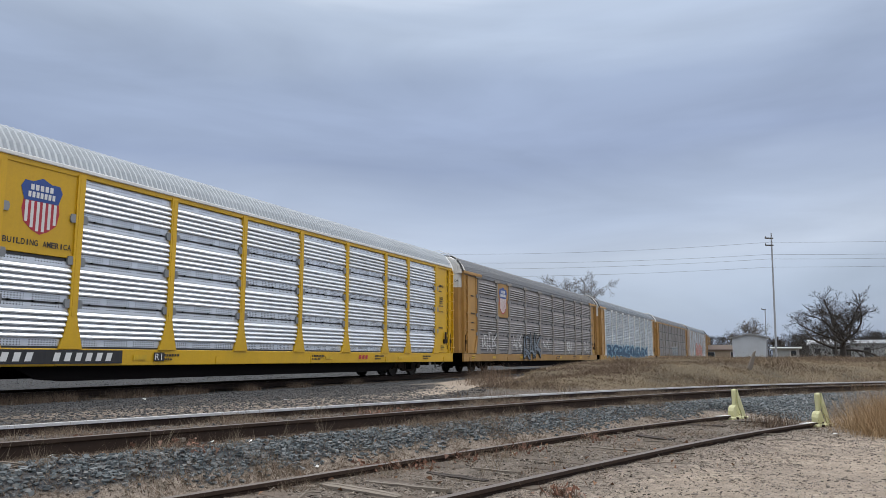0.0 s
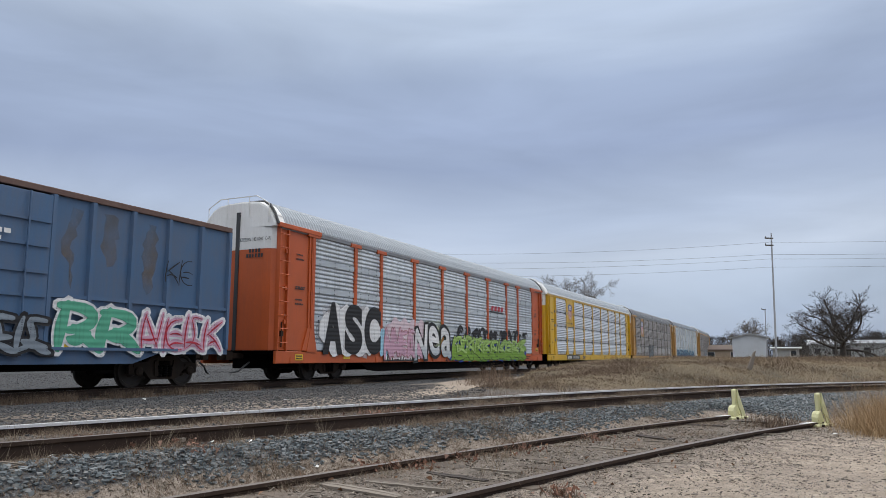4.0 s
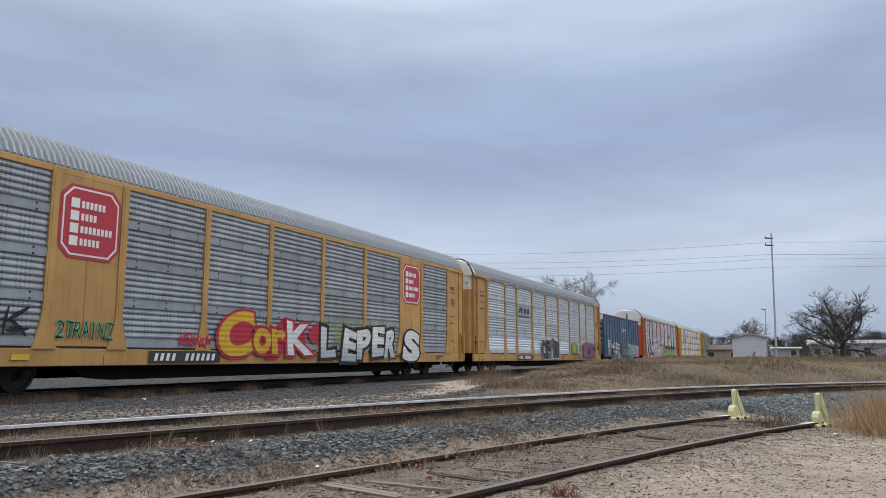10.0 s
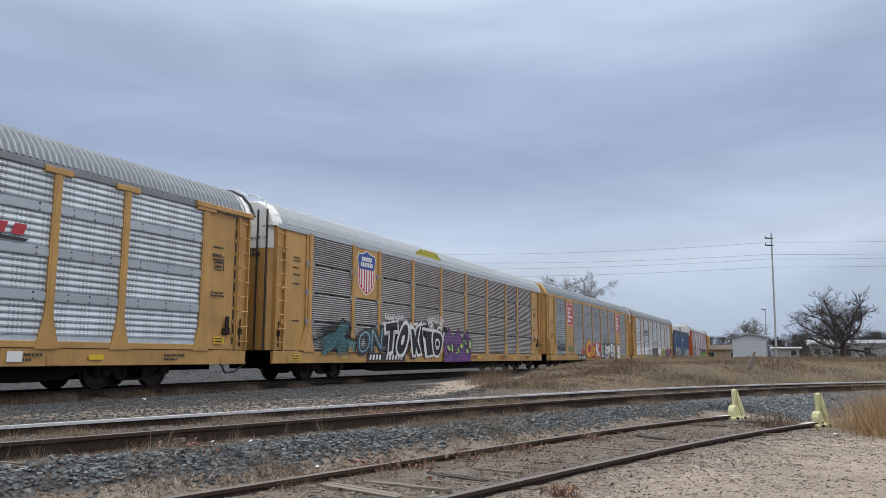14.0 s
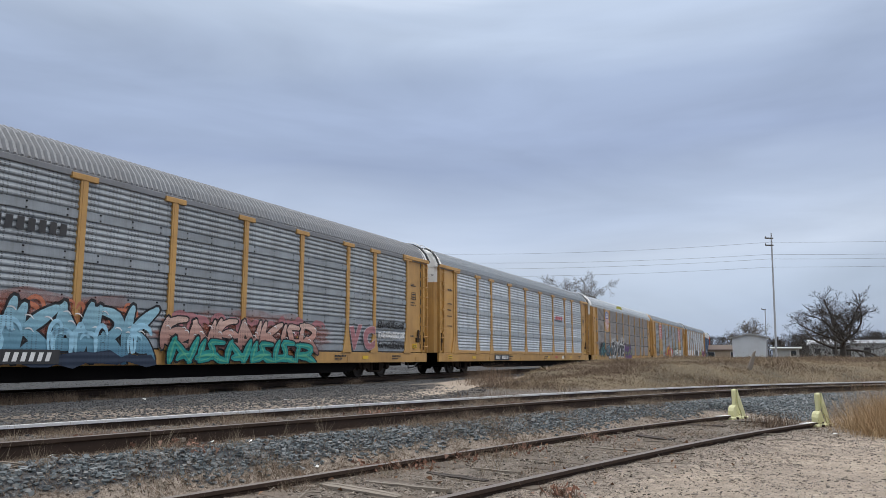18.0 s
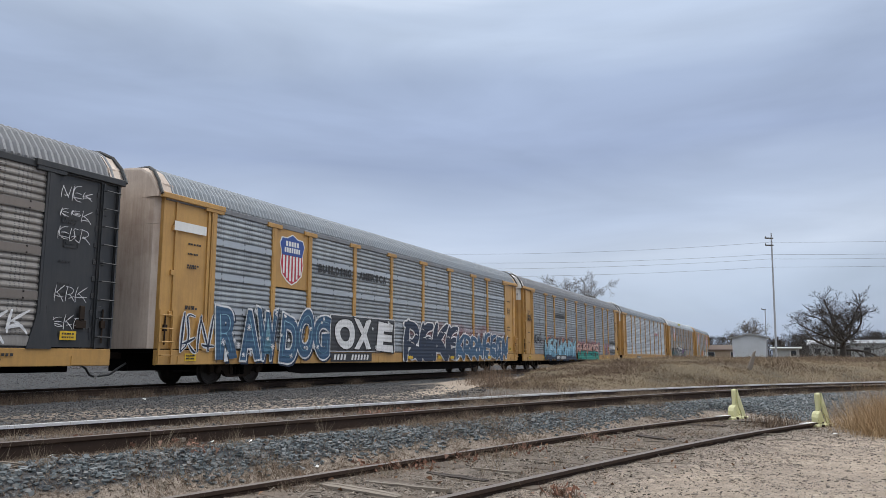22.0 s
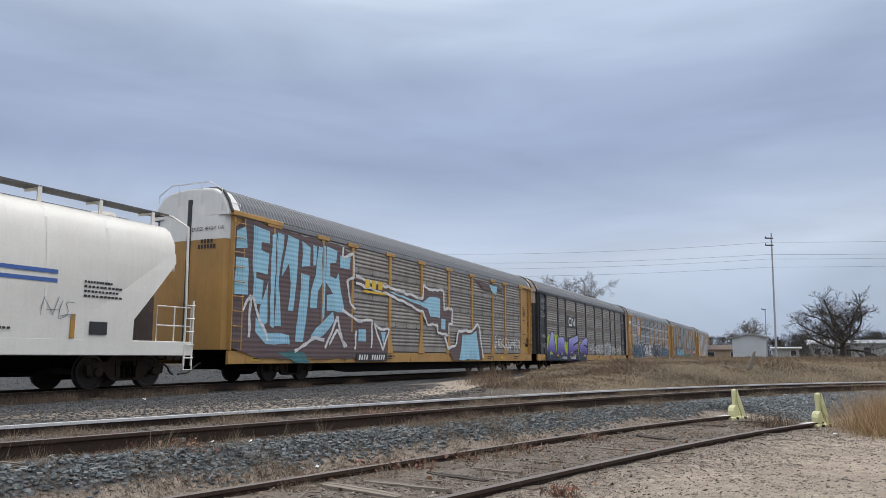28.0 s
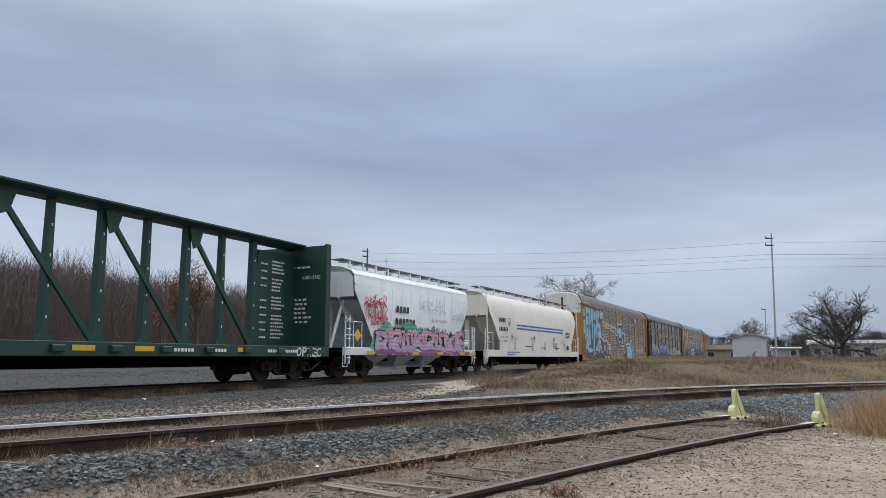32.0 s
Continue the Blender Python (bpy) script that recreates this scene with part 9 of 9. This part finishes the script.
def wood_edge(name, label, cells, rng, mat, category="woods"):
    """Far bare woods: thin leaning stems and twigs, dense at the foot and ragged at the top."""
    V = []
    for x, y, z, h, n in cells:
        px, py = x + rng.normal(0, 1.6, n), y + rng.normal(0, 2.5, n)
        zz = z + h * 0.75 * rng.uniform(0, 1, n) ** 1.4
        ln = h * rng.uniform(0.05, 0.17, n)
        zz = np.minimum(zz, z + h * rng.uniform(0.75, 1.05, n) - ln * 0.6)
        a = rng.normal(0, 0.7, n)
        w = rng.uniform(0.2, 0.8, n) * 0.00040 * math.hypot(x, y)
        tipx, tipz = px + np.sin(a) * ln, zz + np.cos(a) * ln
        T = np.stack([np.stack([px - w, py, zz], 1), np.stack([px + w, py, zz], 1), np.stack([tipx, py + rng.normal(0, 0.3, n), tipz], 1)], 1)
        V.append(T.reshape(-1, 3))
    return tri_stuff(name, label, np.concatenate(V), mat, category)


def build_surroundings():
    rng = np.random.default_rng(21)
    # utility poles and their wires
    tall = (31.85, 72.0)
    wire_pole("tall grey utility pole with two short side arms", *tall, 12.4, ((11.9, 0.62), (11.2, 0.62)), 0.105, lean=1.2, mat=GALV)
    back = (-8.4, 82.0)
    wire_pole("wooden utility pole with three short crossarms behind the tracks", *back, 12.6, ((12.3, 0.5), (11.7, 0.5)), 0.13)
    wire_pole("thin lamp pole with a flat head beside the shed", 47.3, 110.0, 7.6, ((7.5, 0.5),), 0.09, lean=1.0, mat=GALV)
    wire_pole("short weathered pole by the oak", 47.0, 90.0, 4.9, (), 0.14)
    nxt = (73.0, 64.0)
    w = thing("power_lines", "four thin sagging overhead wires", "power line")
    for za, zb, zc, sag in ((12.6, 12.25, 13.0, 0.55), (11.7, 11.05, 11.6, 0.5), (10.9, 10.6, 11.2, 0.45), (10.0, 9.8, 10.4, 0.4)):
        pts = []
        for i in range(13):
            u = i / 12
            pts.append((back[0] + (tall[0] - back[0]) * u, back[1] + (tall[1] - back[1]) * u, za + (zb - za) * u - sag * 4 * u * (1 - u)))
        for i in range(1, 13):
            u = i / 12
            pts.append((tall[0] + (nxt[0] - tall[0]) * u, tall[1] + (nxt[1] - tall[1]) * u, zb + (zc - zb) * u - sag * 4 * u * (1 - u)))
        part("wire", Geo().tube(pts, 0.010, 4), BLACKP, w)
    # leaning old post on the bank
    x, y = 9.6, 24.0
    p = thing("old_post", "leaning grey split fence post on the bank", "post")
    p.matrix_basis = pose(x, y, ground_z(x, y) - 0.32, 0, 24, 10)
    part("post_body", Geo().loft([[(-0.07, -0.05, 0), (0.07, -0.05, 0), (0.07, 0.05, 0), (-0.07, 0.05, 0)], [(-0.06, -0.04, 0.6), (0.06, -0.04, 0.6), (0.05, 0.04, 0.6), (-0.06, 0.04, 0.6)], [(-0.05, -0.03, 0.9), (-0.01, -0.03, 0.98), (-0.01, 0.03, 0.96), (-0.05, 0.03, 0.88)]]), GREYW, p)
    # buildings
    metal = paint("pale_sheet_metal_wall", (0.56, 0.59, 0.62), 0.5, (0.25, 0.24, 0.23), 0.3)
    tin = paint("tin_roof", (0.33, 0.345, 0.36), 0.45, (0.3, 0.28, 0.26), 0.3, metal=0.3)
    beige = paint("beige_siding", (0.42, 0.33, 0.24), 0.7)
    brown = paint("brown_shingle", (0.10, 0.07, 0.055), 0.85)
    white = paint("white_siding", (0.40, 0.41, 0.40), 0.6, (0.3, 0.28, 0.25), 0.3)
    house("pale metal shed with a low gable roof", 48.9, 120.0, 5.0, 5.0, 3.6, 0.6, metal, tin, turn=-22, along=False, name="shed")
    house("long beige low building with brown roof", 56.0, 150.0, 6.5, 8.0, 2.6, 0.9, beige, brown, turn=-20, name="low_building", windows=((2.0, 1.2, 1.6, 1.0), (-2.4, 1.2, 1.2, 1.0)))
    house("white box trailer standing in the yard", 46.0, 101.0, 3.2, 2.4, 1.75, 0.05, white, white, turn=-24, name="trailer", windows=((0.9, 0.8, 0.7, 0.7),))
    house("white house with a shallow grey roof", 71.5, 140.0, 6.0, 6.0, 2.9, 0.9, white, tin, turn=-27, name="house", windows=((-1.6, 1.2, 0.9, 1.1), (1.2, 1.2, 0.9, 1.1)))
    house("white mobile home beside the oak", 73.5, 125.0, 10.0, 5.0, 2.8, 0.5, white, tin, turn=-30, name="mobile_home", windows=((-2.6, 1.2, 1.0, 1.0), (0.5, 1.2, 1.0, 1.0), (2.9, 0.3, 0.9, 2.0)))
    # trees
    grey = island("grey_twigs", [(0.13, 0.115, 0.10), (0.19, 0.17, 0.15), (0.16, 0.14, 0.125)], 0.95)
    bark = island("oak_bark", [(0.045, 0.038, 0.034), (0.075, 0.063, 0.054), (0.06, 0.05, 0.043)])
    spreading_tree("bare_oak", "large bare oak with a wide dark crown", 47.8, 90.0, 7.5, 13.8, 0.40, 22, bark, limbs=12, low=0.18, rise=(0.12, 0.95), thin=0.015)
    spreading_tree("bare_tree", "rounded bare tree with fine grey twigs", 23.2, 130.0, 15.6, 11.0, 0.26, 5, grey, limbs=13, low=0.28, rise=(0.4, 1.4), thin=0.020)
    leafless_tree("bare_tree", "bare grey tree behind the shed", 83.0, 205.0, 12.2, 11.5, 1.0, 0.26, 8, mat=grey, twigs=4, fork=0.2, thin=0.022)
    leafless_tree("bare_tree", "slim bare tree at the wood's edge", 103.0, 235.0, 9.0, 9.0, 1.0, 0.22, 9, twigs=4, fork=0.2, thin=0.026)
    leafless_tree("bare_tree", "small bare tree beside the back pole", -7.0, 96.0, 13.4, 6.0, 0.8, 0.18, 10, mat=grey, twigs=4, fork=0.27, depth=5)
    leafless_tree("russet_tree", "bare tree that keeps some russet dead leaves", -21.5, 66.0, 9.6, 7.0, 0.9, 0.2, 12, twigs=4, fork=0.22, depth=5, leaves=island("russet_leaves", [(0.20, 0.07, 0.035), (0.28, 0.11, 0.05), (0.15, 0.055, 0.03)]))
    brush = island("brushwood", [(0.125, 0.098, 0.090), (0.17, 0.138, 0.127), (0.09, 0.073, 0.069), (0.21, 0.175, 0.162)], 0.95)
    dark = island("far_woods", [(0.048, 0.042, 0.040), (0.075, 0.065, 0.060), (0.040, 0.040, 0.037), (0.095, 0.082, 0.075)], 0.95)
    cells = []
    for s in np.arange(15, 130, 2.0):
        for o in (40, 46, 52, 58):
            h = MAIN_HEADING
            x, y = -(MAIN_OFF + o) * math.cos(h) + s * math.sin(h), (MAIN_OFF + o) * math.sin(h) + s * math.cos(h)
            x2 = x + rng.normal(0, 1.0)
            ht = (9.0 + 0.03 * o) * rng.uniform(0.88, 1.08) * (1.12 if s < 60 else (1.0 if s < 90 else 0.9))
            cells.append((x2, y, 0.4, ht, 2400))
    for s in np.arange(8, 120, 1.6):
        for o in (17, 21, 25, 30, 35):
            h = MAIN_HEADING
            o2 = o + rng.normal(0, 1.2)
            cells.append((-(MAIN_OFF + o2) * math.cos(h) + s * math.sin(h), (MAIN_OFF + o2) * math.sin(h) + s * math.cos(h), 0.5, (0.9 + 0.07 * (o - 17)) * rng.uniform(0.7, 1.3), 420))
    wood_edge("brush_wood", "dense reddish-brown bare brush behind the tracks", cells, rng, brush)
    cells = []
    for x in np.arange(-90, 420, 5.0):
        y = 330 + 40 * math.sin(x * 0.02)
        cells.append((x, y, 0.0, 15 * (0.8 + 0.15 * math.sin(x * 0.11) + 0.08 * math.sin(x * 0.43)), 1700))
    for x in np.arange(62, 130, 2.5):
        cells.append((x * 1.55, 205 + 6 * math.sin(x), 0.0, 10.0 * (0.75 + 0.25 * abs(math.sin(x * 0.7))), 2400))
    for x in np.arange(60, 105, 2.5):
        cells.append((x, 128 + 3 * math.sin(x), 0.0, 5.0 * (0.6 + 0.4 * abs(math.sin(x * 0.37))), 700))
    for x in np.arange(50, 80, 1.2):
        cells.append((x, 104 + 4 * math.sin(x * 1.7), 0.6, 2.2 + 1.6 * abs(math.sin(x * 0.9)), 260))
    wood_edge("far_woods", "dark bare woods along the horizon", cells, rng, dark)
    wheel_stop(0.7525, STOP_FAR)
    wheel_stop(-0.7525, STOP_NEAR)
    # bits of white litter
    for x, y, a in ((-6.97, 17.71, 0.09), (-3.61, 17.47, 0.08), (5.39, 10.47, 0.07), (7.06, 15.66, 0.06), (-3.03, 5.95, 0.035), (-1.77, 7.03, 0.025), (-2.11, 6.99, 0.03), (-1.15, 6.99, 0.025)):
        q = thing("litter_scrap", "crumpled scrap of white paper on the ground", "litter", "litter scraps")
        q.matrix_basis = pose(x, y, ground_z(x, y) + 0.01, 0, 0, 37 * x)
        part("paper", Geo().add([(-a, -a * 0.5, 0), (0, -a * 0.6, a * 0.3), (a, -a * 0.4, 0.0), (a * 0.9, a * 0.5, a * 0.25), (0, a * 0.55, 0.02), (-a, a * 0.4, a * 0.3)], [(0, 1, 4, 5), (1, 2, 3, 4)]), CAPW, q)
    # plank scraps and rotten ties by the siding
    r = random.Random(6)
    dark = paint("rotten_tie_wood", (0.062, 0.050, 0.042), 0.95, (0.03, 0.025, 0.022), 0.6, scale=4, vary=0.2)
    for (xa, ya), (xb, yb), w_, mat in (((-0.98, 6.32), (-0.35, 5.86), 0.06, GREYW), ((-0.75, 6.70), (0.05, 6.05), 0.04, GREYW), ((0.22, 7.36), (0.70, 6.93), 0.03, GREYW), ((1.66, 8.98), (2.16, 8.58), 0.035, GREYW),
                                        ((3.75, 11.8), (4.15, 11.3), 0.09, dark), ((4.70, 12.3), (5.08, 11.75), 0.10, dark), ((2.55, 9.95), (2.9, 9.5), 0.05, dark), ((-2.75, 6.94), (-2.30, 6.80), 0.07, GREYW), ((-3.05, 6.55), (-2.78, 6.75), 0.06, GREYW), ((-0.15, 7.05), (0.35, 6.55), 0.05, dark), ((-3.23, 6.63), (-3.04, 6.78), 0.035, PALEW), ((-2.94, 6.72), (-2.74, 6.92), 0.05, PALEW), ((-2.66, 7.08), (-2.32, 6.88), 0.045, PALEW)):
        q = thing("plank_scrap", "pale broken board beside the rail" if mat is PALEW else "split weathered plank half sunk in the dirt" if mat is GREYW else "dark rotten tie end in the dirt", "plank", "plank scraps in the siding")
        cx, cy = (xa + xb) / 2, (ya + yb) / 2
        q.matrix_basis = pose(cx, cy, ground_z(cx, cy) + 0.004, r.uniform(-4, 4), r.uniform(-2, 2), math.degrees(math.atan2(yb - ya, xb - xa)))
        ln = math.hypot(xb - xa, yb - ya)
        g = Geo()
        n = 7
        rings = []
        for k in range(n):
            x = -ln / 2 + ln * k / (n - 1)
            a, b, c = w_ * r.uniform(0.75, 1.05), w_ * r.uniform(0.75, 1.05), 0.018 * r.uniform(0.6, 1.2)
            if k in (0, n - 1):
                a, b, x = a * 0.5, b * r.uniform(0.3, 0.9), x + r.uniform(-0.04, 0.04)
            rings.append([(x, -a, -0.02), (x, b, -0.02), (x, b, c * 0.8), (x, 0.2 * b, c), (x, 0.1 * b, c * 0.6), (x, -a * 0.3, c), (x, -a, c * 0.7)])
        part("board", g.loft(rings), mat, q)


# ---------------------------------------------------------------- motion
def travelled(t):
    """How far the train has come along the line at t seconds."""
    u = (t - 16) / 16
    return 0.894 * u ** 3 - 3.085 * u * u + 164.303 * u + 0.073


def motions():
    times = [i * 0.5 for i in range(65)]
    for car, mid, reach in CARS:
        rows = []
        for t in times:
            s = mid + travelled(t)
            xa, ya, _ = main_line(s - reach)
            xb, yb, _ = main_line(s + reach)
            rows.append((t, pose((xa + xb) / 2, (ya + yb) / 2, MAIN_TOP, 0, 0, math.degrees(math.atan2(yb - ya, xb - xa)))))
        walk(car, rows)
    # the wheels roll without slipping, all alike: key one fore and one aft, and let the others take the same keys
    for s, sets in WHEELSETS.items():
        rows = [(i / FPS, pose(0.89 * s, 0, WHEEL_R, 0, math.degrees(travelled(i / FPS) / WHEEL_R), 0)) for i in range(0, 32 * FPS + 1)]
        walk(sets[0], rows)
        for w in sets[1:]:
            w.rotation_mode = "QUATERNION"
            w.animation_data_create()
            w.animation_data.action = sets[0].animation_data.action
            w.animation_data.action_slot = sets[0].animation_data.action_slot


build_ground()
build_tracks()
build_train()
build_surroundings()
build_plants()
build_stones()
motions()
